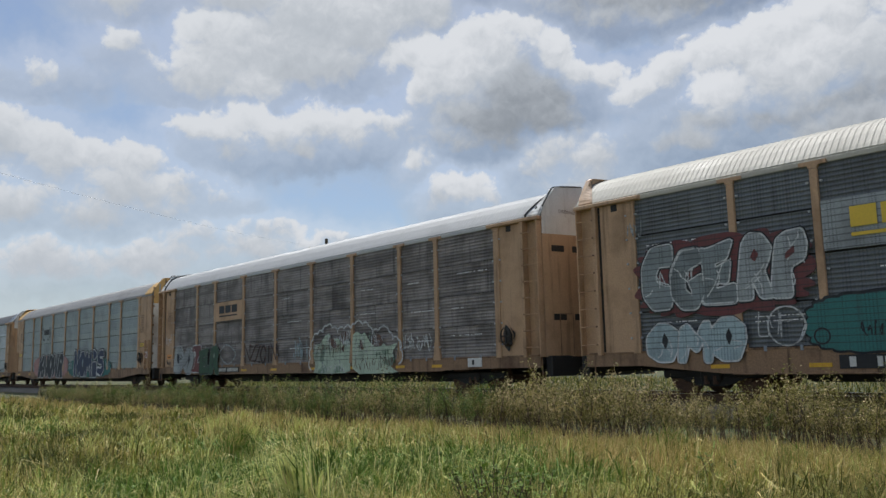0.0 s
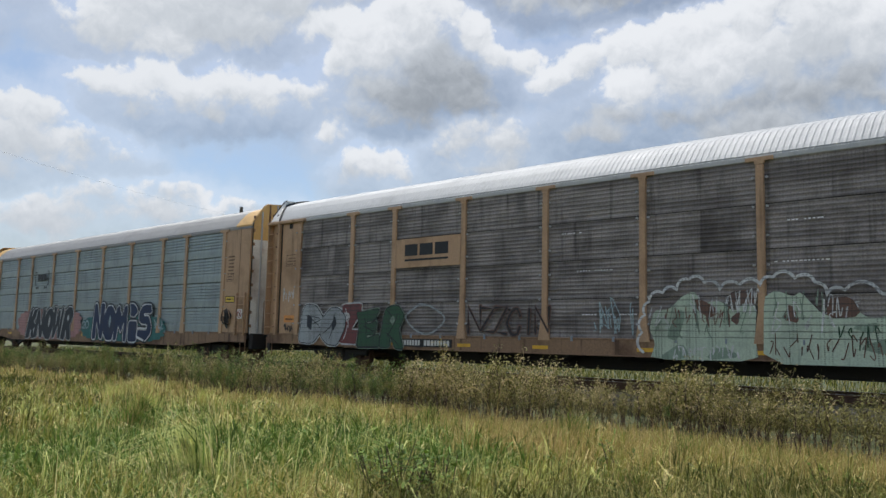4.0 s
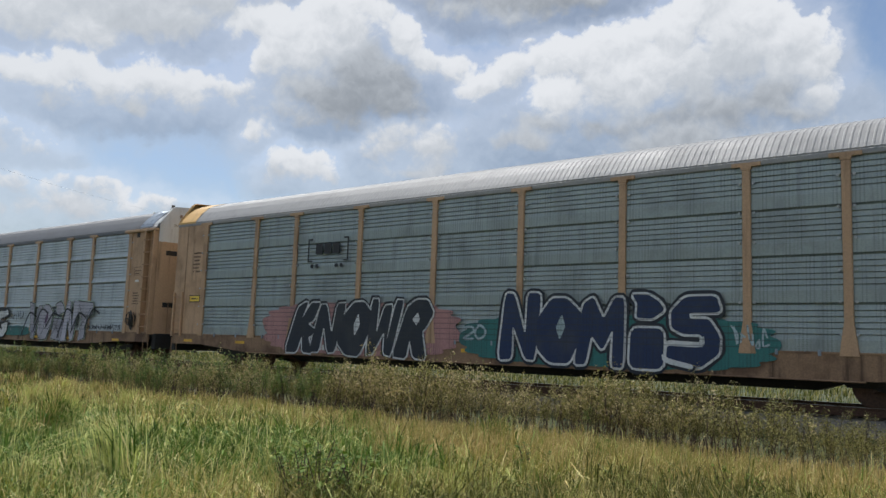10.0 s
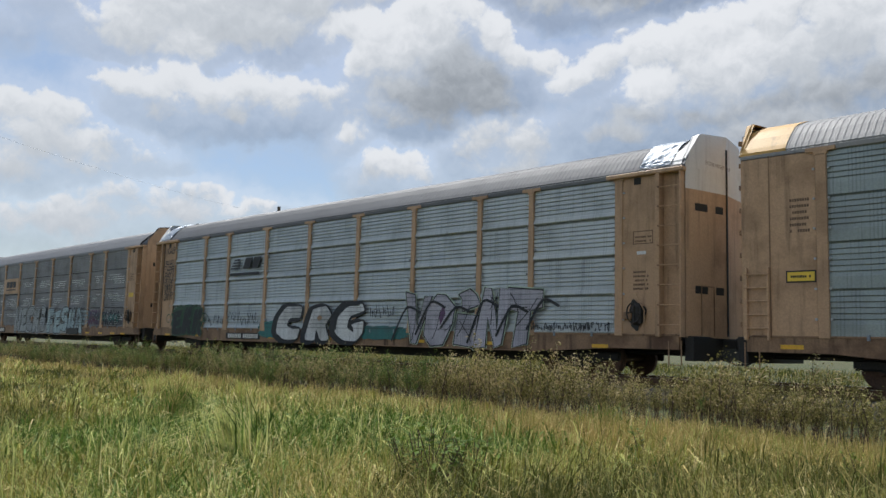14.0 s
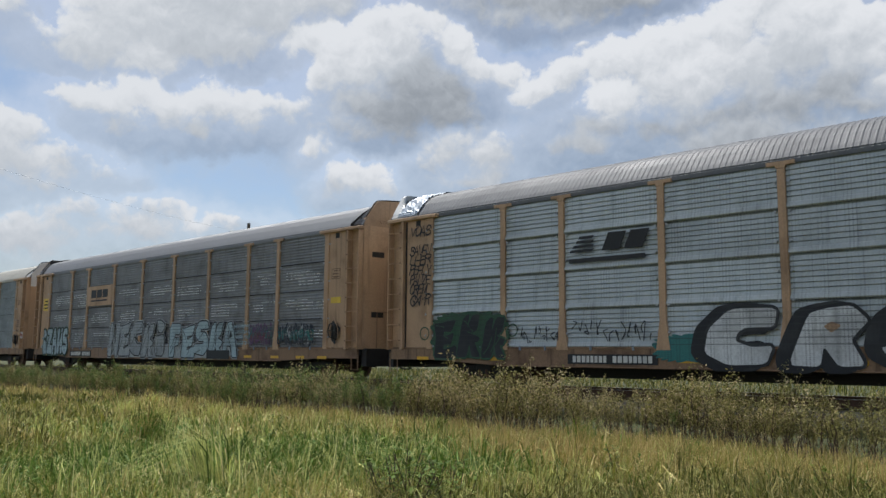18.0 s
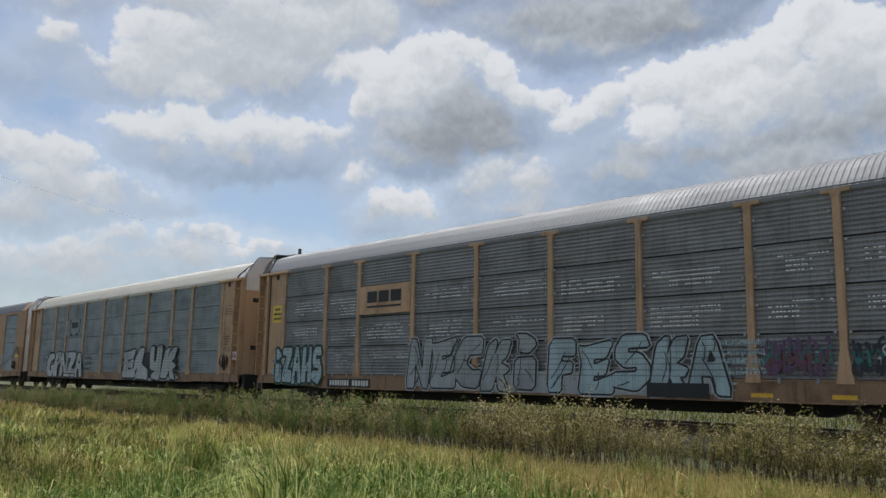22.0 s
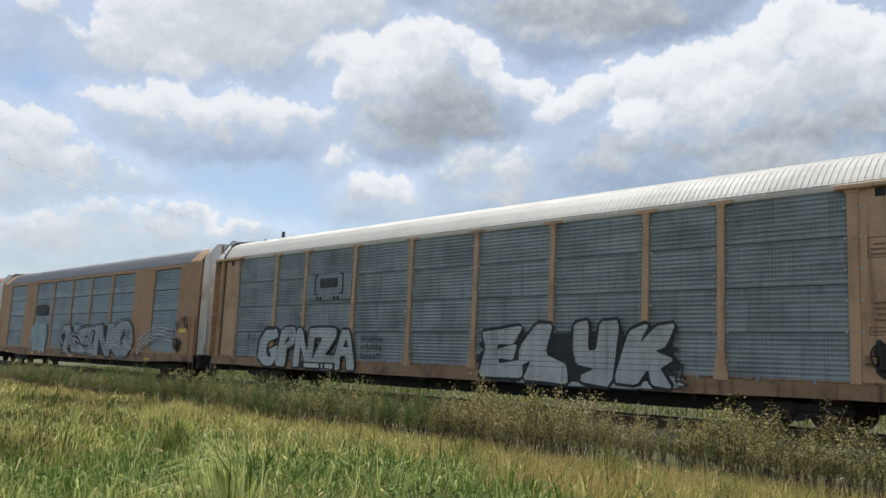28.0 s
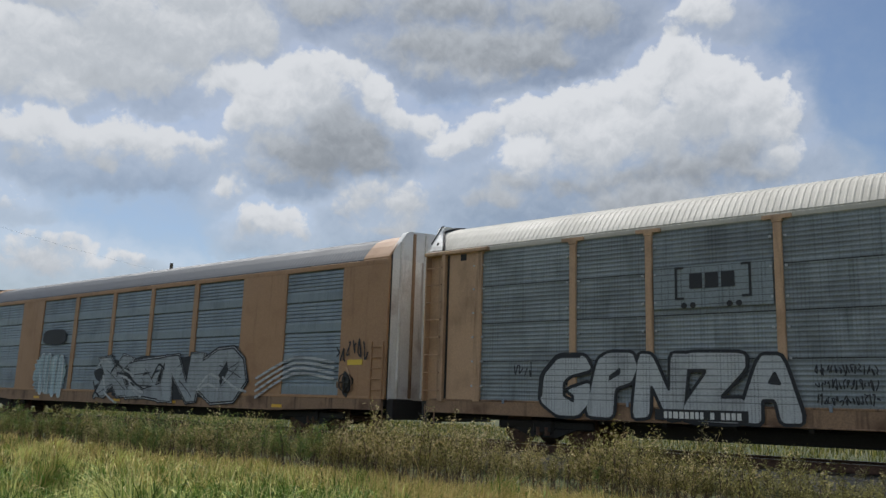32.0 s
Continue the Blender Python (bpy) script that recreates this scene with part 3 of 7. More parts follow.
# strokes of letters on a 0-9 grid, each a run of two-digit points
GLYPHS = {
    "A": "00 49 90|23 73", "B": "00 09 69 87 65 05|65 83 60 00", "C": "97 79 39 06 03 30 70 92", "D": "00 09 59 96 93 50 00",
    "E": "99 09 00 90|05 75", "F": "99 09 00|05 75", "G": "97 79 39 06 03 30 70 93 94 54", "H": "00 09|90 99|05 95", "I": "50 59",
    "J": "99 93 60 30 02", "K": "00 09|98 04 90", "L": "09 00 90", "M": "00 09 44 99 90", "N": "00 09 90 99", "O": "39 06 03 30 60 93 96 69 39",
    "P": "00 09 69 97 65 04", "Q": "39 06 03 30 60 93 96 69 39|63 90", "R": "00 09 69 97 65 05|55 90", "S": "97 79 29 07 35 65 93 70 20 02",
    "T": "09 99|59 50", "U": "09 03 30 60 93 99", "V": "09 50 99", "W": "09 20 46 70 99", "X": "09 90|00 99", "Y": "09 54 99|54 50", "Z": "09 99 00 90", "2": "07 29 79 96 00 90", "0": "39 06 03 30 60 93 96 69 39",
}


def bend(pts, steps=4):
    """Points along a soft curve through pts."""
    if len(pts) < 3:
        return list(pts)
    out = []
    for i in range(len(pts) - 1):
        p0, p1, p2, p3 = pts[max(0, i - 1)], pts[i], pts[i + 1], pts[min(len(pts) - 1, i + 2)]
        for k in range(steps):
            t = k / steps
            out.append(tuple(0.5 * (2 * b + (c - a) * t * 0.8 + (2 * a - 5 * b + 4 * c - d) * t * t * 0.8 + (3 * b - a - 3 * c + d) * t ** 3 * 0.8 + (0.2 * 2 * (c - b)) * (3 * t * t - 2 * t ** 3))
                             for a, b, c, d in zip(p0, p1, p2, p3)))
    return out + [pts[-1]]


def ribbon(s, pts, r, y, soft=True, wobble=0.0, rnd=None):
    """A painted stroke of half-width r along points, one strip with round ends."""
    pts = bend(pts) if soft else list(pts)
    rim_a, rim_b, n = [], [], len(pts)
    for i, (x, z) in enumerate(pts):
        xa, za = pts[max(0, i - 1)]
        xb, zb = pts[min(n - 1, i + 1)]
        d = math.hypot(xb - xa, zb - za) or 1.0
        nx, nz = -(zb - za) / d, (xb - xa) / d
        q = r * (1 + (rnd.uniform(-wobble, wobble) if rnd else 0))
        rim_a.append((x + nx * q, z + nz * q))
        rim_b.append((x - nx * q, z - nz * q))
    caps = []
    for (x, z), (xo, zo), first in ((pts[0], pts[1], True), (pts[-1], pts[-2], False)):
        d = math.hypot(xo - x, zo - z) or 1.0
        ux, uz = (x - xo) / d, (z - zo) / d
        caps.append([(x + r * (ux * math.cos(t) - uz * math.sin(t)), z + r * (uz * math.cos(t) + ux * math.sin(t))) for t in (-0.9, -0.35, 0.35, 0.9)])
    deep = [y - 0.00012 * i for i in range(n)]
    deep = deep + deep + [y + 0.00005] * 4 + [deep[-1] - 0.00005] * 4
    vs = [(a, d, c) for (a, c), d in zip(rim_a + rim_b + caps[0] + caps[1], deep)]
    fs = [(i, i + 1, n + i + 1, n + i) for i in range(n - 1)]
    fs.append((0, 2 * n + 0, 2 * n + 1, 2 * n + 2, 2 * n + 3, n))
    fs.append((2 * n - 1, 2 * n + 4, 2 * n + 5, 2 * n + 6, 2 * n + 7, n - 1))
    s.add(vs, fs)


def glyph_strokes(ch, x, z, w, h, slant=0.0, jitter=0.0, rnd=None):
    out = []
    for run in GLYPHS[ch].split("|"):
        pts = []
        for q in run.split():
            u, v = int(q[0]) / 9, int(q[1]) / 9
            if rnd:
                u, v = u + rnd.uniform(-jitter, jitter), v + rnd.uniform(-jitter, jitter)
            pts.append((x + u * w + slant * v * h, z + v * h))
        out.append(pts)
    return out


def bubble(car, word, x, z, w, h, thick, layers, gap=0.18, slant=0.0, seed=1, jitter=0.06, name="painted_letter", label=""):
    """Painted letters, each a part: outline under fill. layers: (material, extra half-width) from the back to the front."""
    rnd = random.Random(seed)
    n = len(word)
    cw = w / (n + gap * (n - 1))
    for i, ch in enumerate(word):
        if ch == " ":
            continue
        drop = rnd.uniform(-0.06, 0.06) * h
        strokes = glyph_strokes(ch, x + i * cw * (1 + gap), z + drop, cw, h * rnd.uniform(0.92, 1.05), slant, jitter, rnd)
        top = None
        for k, (mat, extra) in enumerate(layers):
            s = Shape()
            for j, pts in enumerate(strokes):
                ribbon(s, pts, max(0.012, thick + extra), Y - 0.071 - 0.009 * k - 0.0017 * j - 0.0043 * (i % 2), ch in "CGOSQUJDBRP20", 0.08, rnd)
            ob = part(name if top is None else "fill", s, mat, car if top is None else top, label if top is None else "")
            top = top or ob


BLOCKS = {
    "K": "00 28 49 59 46 69 99 86 65 94 83 73 90 60 53 40", "N": "00 19 39 63 69 99 80 60 35 30", "O": "02 06 39 69 97 94 70 30/45 57 65 53", "W": "09 29 33 48 68 62 79 99 80 60 54 30 10",
    "R": "00 28 49 79 97 85 74 90 60 43 40/46 57 66 55", "M": "00 18 39 56 79 99 90 70 75 52 34 20", "I": "20 25 85 80|38 29 59 78 87 66 36", "S": "01 60 92 94 76 46 47 97 89 39 17 15 34 64 63 03",
    "C": "39 99 96 56 45 44 63 93 80 30 02 06", "G": "39 89 97 56 45 43 62 63 54 95 92 70 30 02 06", "E": "00 15 08 28 99 76 46 45 86 73 43 42 93 90 50", "L": "10 23 02 05 39 69 54 93 90 50",
    "Y": "19 49 45 55 69 99 80 30 31 52 23 15", "P": "00 28 49 89 97 85 54 50/46 67 66 45", "A": "00 39 69 90 60 53 33 30/45 57 65", "X": "00 35 19 49 56 79 99 75 90 60 53 30", "Z": "09 99 97 53 93 90 00 02 47 07",
    "H": "00 19 49 45 65 79 99 90 60 63 43 40", "F": "00 19 89 86 46 45 75 73 43 40", "V": "09 39 53 79 99 60 40", "T": "09 99 96 66 60 30 36 06", "D": "00 19 69 96 93 60/34 37 56 53",
}


def round_off(pts, cut=0.22):
    out = []
    for (x0, z0), (x1, z1) in zip(pts, pts[1:] + pts[:1]):
        out += [(x0 + (x1 - x0) * cut, z0 + (z1 - z0) * cut), (x1 - (x1 - x0) * cut, z1 - (z1 - z0) * cut)]
    return out


def loop_fill(s, pts, y):
    s.add([(a, y, b) for a, b in pts], [tuple(range(len(pts)))])


def block_word(car, word, x, z, w, h, layers, fill, hollow, slant=0.0, seed=1, gap=0.06, soft=1, shade=(0, 0), label="", wild=0.02):
    """A throw-up of fat block letters: outlines of falling width under the fill, each letter a part; shade shifts the widest outline."""
    rnd = random.Random(seed)
    n = len(word)
    cw = w / (n + gap * (n - 1))
    for i, ch in enumerate(word):
        x0, drop, tall = x + i * cw * (1 + gap), rnd.uniform(-0.01, 0.04) * h, h * rnd.uniform(0.94, 1.06)
        solids, holes = [], []
        for run in BLOCKS[ch].split("|"):
            for k, loop in enumerate(run.split("/")):
                pts = []
                for q in loop.split():
                    u, v = int(q[0]) / 9 + rnd.uniform(-wild, wild), int(q[1]) / 9 + rnd.uniform(-wild, wild)
                    pts.append((x0 + u * cw + slant * v * h, z + drop + v * tall))
                for _ in range(soft):
                    pts = round_off(pts, 0.13)
                (holes if k else solids).append(pts)
        top = None
        for k, (mat, r) in enumerate(layers):
            s, (dx, dz) = Shape(), shade if k == 0 else (0, 0)
            y = Y - 0.0705 - 0.0062 * k - 0.0009 * (i % 2)
            for j, pts in enumerate(solids):
                moved = [(a + dx, b + dz) for a, b in pts]
                ribbon(s, moved + moved[:2], r, y - 0.0013 * j, False, 0.1, rnd)
                if k == 0:
                    loop_fill(s, moved, y + 0.0013)
            ob = part("painted_letter" if top is None else "outline", s, mat, car if top is None else top, label if top is None else "")
            top = top or ob
        y = Y - 0.0705 - 0.0062 * len(layers) - 0.0011 * (i % 2)
        s = Shape()
        for j, pts in enumerate(solids):
            loop_fill(s, pts, y - 0.0005 * j)
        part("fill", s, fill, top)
        s = Shape()
        plain = fill.name in ("spray_navy", "spray_ink_blue", "spray_white", "spray_chrome")
        for k in range(0 if plain else 3):
            a, b = rnd.choice(solids[0]), rnd.choice(solids[0])
            c = (x0 + cw * rnd.uniform(0.3, 0.7) + slant * h * 0.5, z + h * rnd.uniform(0.2, 0.8))
            ribbon(s, [(a[0] * 0.8 + c[0] * 0.2, a[1] * 0.8 + c[1] * 0.2), ((a[0] + c[0]) / 2 + 0.05, (a[1] + c[1]) / 2), c], 0.014, y - 0.0025 - 0.0004 * k, True)
        if not plain:
            tagged(part("highlight", s, layers[-1][0], top), kind="stuff")
        for pts in holes:
            s = Shape()
            loop_fill(s, pts, y - 0.0045)
            part("counter", s, hollow, top)


def tag_scrawl(car, x, z, w, h, mat, seed, n=14, r=0.014, name="scrawl"):
    """A quick unreadable tag: looping thin strokes."""
    rnd = random.Random(seed)
    s = Shape()
    px = x
    while px < x + w:
        pts = [(px + rnd.uniform(0, 0.3) * h, z + rnd.uniform(0, 1) * h) for _ in range(4)]
        ribbon(s, pts, r, Y - 0.0725 - 0.0009 * (len(s.v) % 5) - 0.00021 * (seed % 4))
        px += h * 0.32
    return tagged(part(name, s, mat, car), kind="stuff")


def text_bars(car, x, z, w, h, mat, seed=3, y=None, name="stencil"):
    """Lettering too small or not to be copied: one bar for each sign."""
    rnd = random.Random(seed)
    s, px = Shape(), x
    while px < x + w - 0.01:
        bw = h * rnd.uniform(0.5, 0.75)
        if rnd.random() < 0.85:
            s.box(px, px + bw, (Y - 0.066 if y is None else y) - 0.003, Y - 0.05 if y is None else y, z, z + h)
        px += bw + h * 0.22
    return tagged(part(name, s, mat, car), kind="stuff")


def bogie(car, x):
    b = part("truck_frame", Shape().box(-1.35, 1.35, -1.07, -0.95, 0.38, 0.60, 0.04).box(-1.35, 1.35, 0.95, 1.07, 0.38, 0.60, 0.04)
             .box(-0.28, 0.28, -1.15, 1.15, 0.30, 0.62, 0.04).slab([(-0.9, 0.4), (-0.35, 0.2), (0.35, 0.2), (0.9, 0.4)], -1.07, -0.95).slab([(-0.9, 0.4), (-0.35, 0.2), (0.35, 0.2), (0.9, 0.4)], 0.95, 1.07),
             M["black"], car, at=pose(x, 0, 0))
    spring = cached("spring", lambda: Shape().rod((0, 0, 0.24), (0, 0, 0.44), 0.07, 10).mesh("spring", M["rust"]))
    for sx in (-0.12, 0.12):
        part("spring", spring, None, b, at=pose(sx, -1.1, 0))
    wheel = cached("wheelset", lambda: Shape().lathe([(-0.98, 0.06), (-0.98, 0.13), (-0.84, 0.14)], n=12).lathe([(-0.84, 0.10), (-0.84, 0.38), (-0.83, 0.415), (-0.72, 0.42), (-0.70, 0.445), (-0.68, 0.445), (-0.68, 0.10)])
                   .lathe([(0.68, 0.10), (0.68, 0.445), (0.70, 0.445), (0.72, 0.42), (0.83, 0.415), (0.84, 0.38), (0.84, 0.10)]).rod((0, -0.84, 0), (0, 0.84, 0), 0.085, 12)
                   .box(-0.3, 0.3, -0.853, -0.843, -0.02, 0.02).mesh("wheelset", M["rust"]))
    for sx in (-0.86, 0.86):
        ROLLING.append((part("wheelset", wheel, None, b, at=pose(sx, 0, 0.42)), sx))
    return b


ROLLING = []
CARS = []


def under_parts(car, side_color, SILL=0.55):
    sill = Shape()
    sill.slab([(-HALF + 0.1, LOW - 0.02), (-HALF + 0.1, 0.70), (-11.6, 0.70), (-9.4, SILL), (9.4, SILL), (11.6, 0.70), (HALF - 0.1, 0.70), (HALF - 0.1, LOW - 0.02)], Y - 0.03, Y + 0.05)
    part("side_sill", sill, side_color, car)
    part("sill_lip", Shape().box(-9.2, 9.2, Y - 0.045, Y + 0.05, SILL - 0.03, SILL + 0.0, 0.008).box(-HALF + 0.2, HALF - 0.2, Y - 0.04, Y + 0.06, LOW - 0.03, LOW + 0.015, 0.008), side_color, car)
    part("deck", Shape().box(-HALF + 0.1, HALF - 0.1, Y + 0.06, -Y - 0.05, 0.80, LOW, 0.02), M["black"], car)
    part("center_sill", Shape().box(-13.6, 13.6, -0.22, 0.22, 0.55, 0.86, 0.02).slab([(-8.9, 0.56), (-8.0, 0.27), (8.0, 0.27), (8.9, 0.56)], -0.24, 0.24), M["black"], car)
    for k in range(12):
        x = -8.25 + k * 1.5
        part("cross_bearer", cached("bearer", lambda: Shape().slab([(-0.05, 0), (0.05, 0), (0.05, 0.3), (-0.05, 0.3)], Y + 0.06, -Y - 0.06).mesh("cross_bearer", M["black"])), None, car, at=pose(x, 0, 0.57))
    part("brake_cylinder", Shape().rod((0.6, -0.7, 0.66), (1.4, -0.7, 0.66), 0.16, 14).rod((1.4, -0.7, 0.66), (2.6, -0.5, 0.66), 0.03, 6), M["black"], car)
    part("air_reservoir", Shape().rod((-2.4, -0.75, 0.64), (-1.2, -0.75, 0.64), 0.2, 16), M["black"], car)
    part("brake_pipe", Shape().tube([(-13.3, -0.5, 0.62), (-9, -0.62, 0.6), (9, -0.62, 0.6), (13.3, -0.5, 0.62)], 0.025), M["black"], car)
    for x in (-10.06, 10.06):
        bogie(car, x)
    for sg in (-1, 1):
        part("coupler", Shape().box(min(sg * 13.5, sg * 14.16), max(sg * 13.5, sg * 14.16), -0.09, 0.09, 0.76, 0.96, 0.02).box(min(sg * 14.0, sg * 14.22), max(sg * 14.0, sg * 14.22), -0.19, 0.12, 0.73, 0.99, 0.04), M["black"], car)
        part("end_beam", Shape().box(min(sg * 13.42, sg * 13.66), max(sg * 13.42, sg * 13.66), -1.45, 1.45, 0.45, 1.02, 0.02), M["black"], car)
        part("air_hose", Shape().tube([(sg * 13.6, -0.3, 0.7), (sg * 13.8, -0.33, 0.5), (sg * 14.05, -0.2, 0.38), (sg * 14.25, -0.02, 0.40)], 0.026), M["black"], car)
        part("step", Shape().tube([(sg * 13.1, Y - 0.02, 0.9), (sg * 13.1, Y - 0.02, 0.35), (sg * 13.42, Y - 0.02, 0.35), (sg * 13.42, Y - 0.02, 0.9)], 0.018), M["tan_sill"], car)


def reflectors(car, xs, z=0.72):
    me = cached("reflector", lambda: Shape().box(-0.24, 0.24, Y - 0.04, Y - 0.034, -0.045, 0.045).mesh("reflector", M["yellow"]))
    for x in xs:
        part("reflector", me, None, car, at=pose(x, 0, z))


def brake_wheel(car, x, z=1.62, sign=1):
    hub = part("brake_gear", Shape().box(x - 0.32, x - 0.1, Y - 0.16, Y - 0.0, z - 0.16, z + 0.02, 0.02).box(x - 0.06, x + 0.12, Y - 0.12, Y, z - 0.16, z + 0.16, 0.03), M["tan_sill"], car)
    w = Shape()
    ring = [(x + 0.19 * math.cos(2 * math.pi * k / 20), Y - 0.17, z + 0.24 * math.sin(2 * math.pi * k / 20)) for k in range(21)]
    w.tube(ring, 0.02, 6)
    for k in range(0, 20, 5):
        w.rod((x, Y - 0.15, z), ring[k], 0.016, 6)
    part("brake_wheel", w, M["grease_shade"], hub)
    part("gear_housing", Shape().box(x - 0.1, x + 0.16, Y - 0.14, Y - 0.02, z - 0.3, z + 0.2, 0.05), M["grease_shade"], hub)
    part("release_rod", Shape().tube([(x + 0.02, Y - 0.1, z + 0.45), (x + 0.12, Y - 0.12, z + 0.28), (x + 0.26, Y - 0.12, z + 0.05), (x + 0.24, Y - 0.1, z - 0.25)], 0.012), M["tan"], hub)
    rnd = random.Random(7)
    pts = []
    for k in range(26):
        t = 2 * math.pi * k / 26
        r = 1 + 0.18 * math.sin(3 * t + 1) + 0.1 * math.sin(7 * t) + rnd.uniform(-0.05, 0.05)
        pts.append((x + 0.03 + math.cos(t) * 0.22 * r, z - 0.03 + math.sin(t) * 0.34 * r))
    part("grease_stain", Shape().add([(a, Y - 0.058, b) for a, b in pts], [tuple(range(26))]), M["grease_shade"], car)


def rack_car(x, label, panel, frame_mat, roof, style, strips, cap=None, cap_x=0.0, door=None, door_top=None, hood=False, sill=None, round_end=False, deep=0.55, cheek="", dents=0.0):
    """A closed car-carrying wagon with nine bays of side sheets."""
    car = tagged(new("autorack_car"), label, "railway car", group="autorack cars of the train")
    car.matrix_basis = pose(x, MID, RAIL)
    CARS.append((car, x))
    door = door or frame_mat
    under_parts(car, sill or M["tan_sill"], deep)
    tall = (TOP - LOW) / strips
    for i, w in enumerate(BAYS):
        c = (POSTS[i] + POSTS[i + 1]) / 2
        me = strip_mesh(round(w - 0.04, 2), round(tall, 4), style, panel)
        for k in range(strips):
            part("side_sheet", me, None, car, at=pose(c, Y, LOW + k * tall))
    clip = cached("clip", lambda: Shape().box(-0.03, 0.03, -0.05, 0.0, -0.07, 0.05, 0.008).mesh("clip", M["galvanized"]))
    for i, w in enumerate(BAYS):
        for q in (0.3, 0.72):
            part("clip", clip, None, car, at=pose(POSTS[i] + w * q, Y - 0.01, LOW))
    # added black sheet: gives the joints between side sheets their shade
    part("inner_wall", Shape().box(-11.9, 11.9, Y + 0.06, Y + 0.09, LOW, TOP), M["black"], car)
    part("far_side", Shape().box(-HALF, HALF, -Y - 0.06, -Y, LOW - 0.2, TOP + 0.07), panel, car)
    for i, px in enumerate(POSTS):
        p = part("post", post_mesh(frame_mat, 0 < i < 9, 0.17 if 0 < i < 9 else 0.22), None, car, at=pose(px, Y - 0.005, 0))
        tagged(part("bolts", bolt_mesh(), None, p, at=pose(0, 0.0, 0)), kind="stuff")
    part("top_chord", Shape().box(-HALF, HALF, Y - 0.02, Y + 0.08, TOP - 0.02, TOP + 0.09, 0.01), roof, car)
    part("roof", roof_mesh(-HALF - 0.05, HALF + 0.05, roof), None, car)
    for sg in (-1, 1):
        a, b = POSTS[-1] + 0.1, HALF
        inner = b if round_end else b - 0.6
        part("end_panel", Shape().box(min(sg * a, sg * inner), max(sg * a, sg * inner), Y - 0.02, Y + 0.05, LOW, TOP + 0.02, 0.01), frame_mat, car)
        if not round_end:
            part("end_header", Shape().box(min(sg * (a - 0.42), sg * (b + 0.06)), max(sg * (a - 0.42), sg * (b + 0.06)), Y - 0.14, Y + 0.06, TOP - 0.03, TOP + 0.075, 0.015), frame_mat, car)
            part("ladder_bay", Shape().box(min(sg * inner, sg * b), max(sg * inner, sg * b), Y + 0.09, Y + 0.13, LOW - 0.04, TOP, 0.01), frame_mat, car)
            end_ladder(car, sg, inner, b, frame_mat)
            if sg < 0:
                part("jamb_gap", Shape().box(-inner + 0.08, -inner + 0.15, Y - 0.026, Y - 0.018, LOW + 0.02, TOP - 0.04), M["black"], car)
            part("slot_cover", Shape().box(sg * (a + 0.42) - 0.1, sg * (a + 0.42) + 0.1, Y - 0.03, Y, TOP - 0.22, TOP - 0.04, 0.01), M["black"], car)
        split = TOP - 0.42
        upper = door_top or (cap if round_end else None)
        d = part("end_door", end_door(sg, LOW - 0.05, split if upper else TOP + 0.1, door), None, car)
        if upper:
            part("upper_door", end_door(sg, split, TOP + 0.1, upper), None, d, "white-painted upper door" if door_top else "amber-painted upper door")
        if not round_end:
            for z in (2.1, 4.05):
                part("door_slot", door_slot(sg, 2, 5, z), M["black"], d)
                part("door_slot", door_slot(sg, 7, 9, z), M["black"], d)
        part("door_seam", Shape().box(sg * (HALF + 0.285) - 0.012, sg * (HALF + 0.285) + 0.012, -0.03, 0.03, LOW, TOP + 0.7), M["black"], d)
        part("door_panel_edge", Shape().rod((sg * (HALF + 0.135), -0.98, LOW), (sg * (HALF + 0.135), -0.98, LOW + 1.15), 0.014, 6).rod((sg * (HALF + 0.205), -0.52, LOW), (sg * (HALF + 0.205), -0.52, LOW + 1.15), 0.014, 6).tube([(sg * (HALF + 0.135), -0.98, LOW + 1.15), (sg * (HALF + 0.17), -0.74, LOW + 1.15), (sg * (HALF + 0.205), -0.52, LOW + 1.15)], 0.014, 6), M["tan_sill"], d)
        if cap_x:
            part("roof_cap", cap_mesh(sg, HALF - cap_x, HALF - (0.3 if dents else -0.02), cap or roof, dents=dents), None, car)
        part("gable", gable_mesh(sg, upper or door, TOP + 0.1), None, car)
        part("corner_post", Shape().box(min(sg * (HALF + 0.04), sg * (HALF + 0.2)), max(sg * (HALF + 0.04), sg * (HALF + 0.2)), 1.42, 1.58, 0.9, TOP - 0.25, 0.015), M["tan_sill"], car)
        # an "open" cheek is coloured black for the shaded gap behind the rim
        if not round_end:
            part("hood_cheek", cheek_mesh(sg, M["grease_shade"] if cheek == "open" else upper or door), None, car)
        if hood:
            part("roof_rim", Shape().tube([(sg * slant_end(y), y * 1.012, z + 0.035) for y, z in fine_profile()], 0.034), M["black"], car)
            part("gable_rim", Shape().tube([(sg * (HALF + 0.03), y, gable_height(y) + 0.02) for y in (-1.45, -1.25, -1.02, -0.94)] + [(sg * (x + 0.01), y, gable_height(y) + 0.02) for x, y in door_outline()[5:]], 0.02), M["black"], car)
            part("rim_strut", Shape().rod((sg * (HALF - 0.2), Y + 0.03, TOP + 0.06), (sg * (HALF - 0.2), Y + 0.14, TOP + 0.38), 0.03, 6), M["black"], car)
        if round_end:
            part("roof_rim", Shape().tube([(sg * (HALF + 0.01), y * 1.008, gable_height(y) + 0.008) for y, z in fine_profile()], 0.016), M["amber"], car)
            for k in (2, 4, 6, 8):
                px, py = door_outline()[k]
                part("door_rib", Shape().rod((sg * (px + 0.02), py, LOW), (sg * (px + 0.02), py, gable_height(py) - 0.04), 0.032, 8), M["tan_sill"] if k in (4, 8) else M["pale_steel"], d)
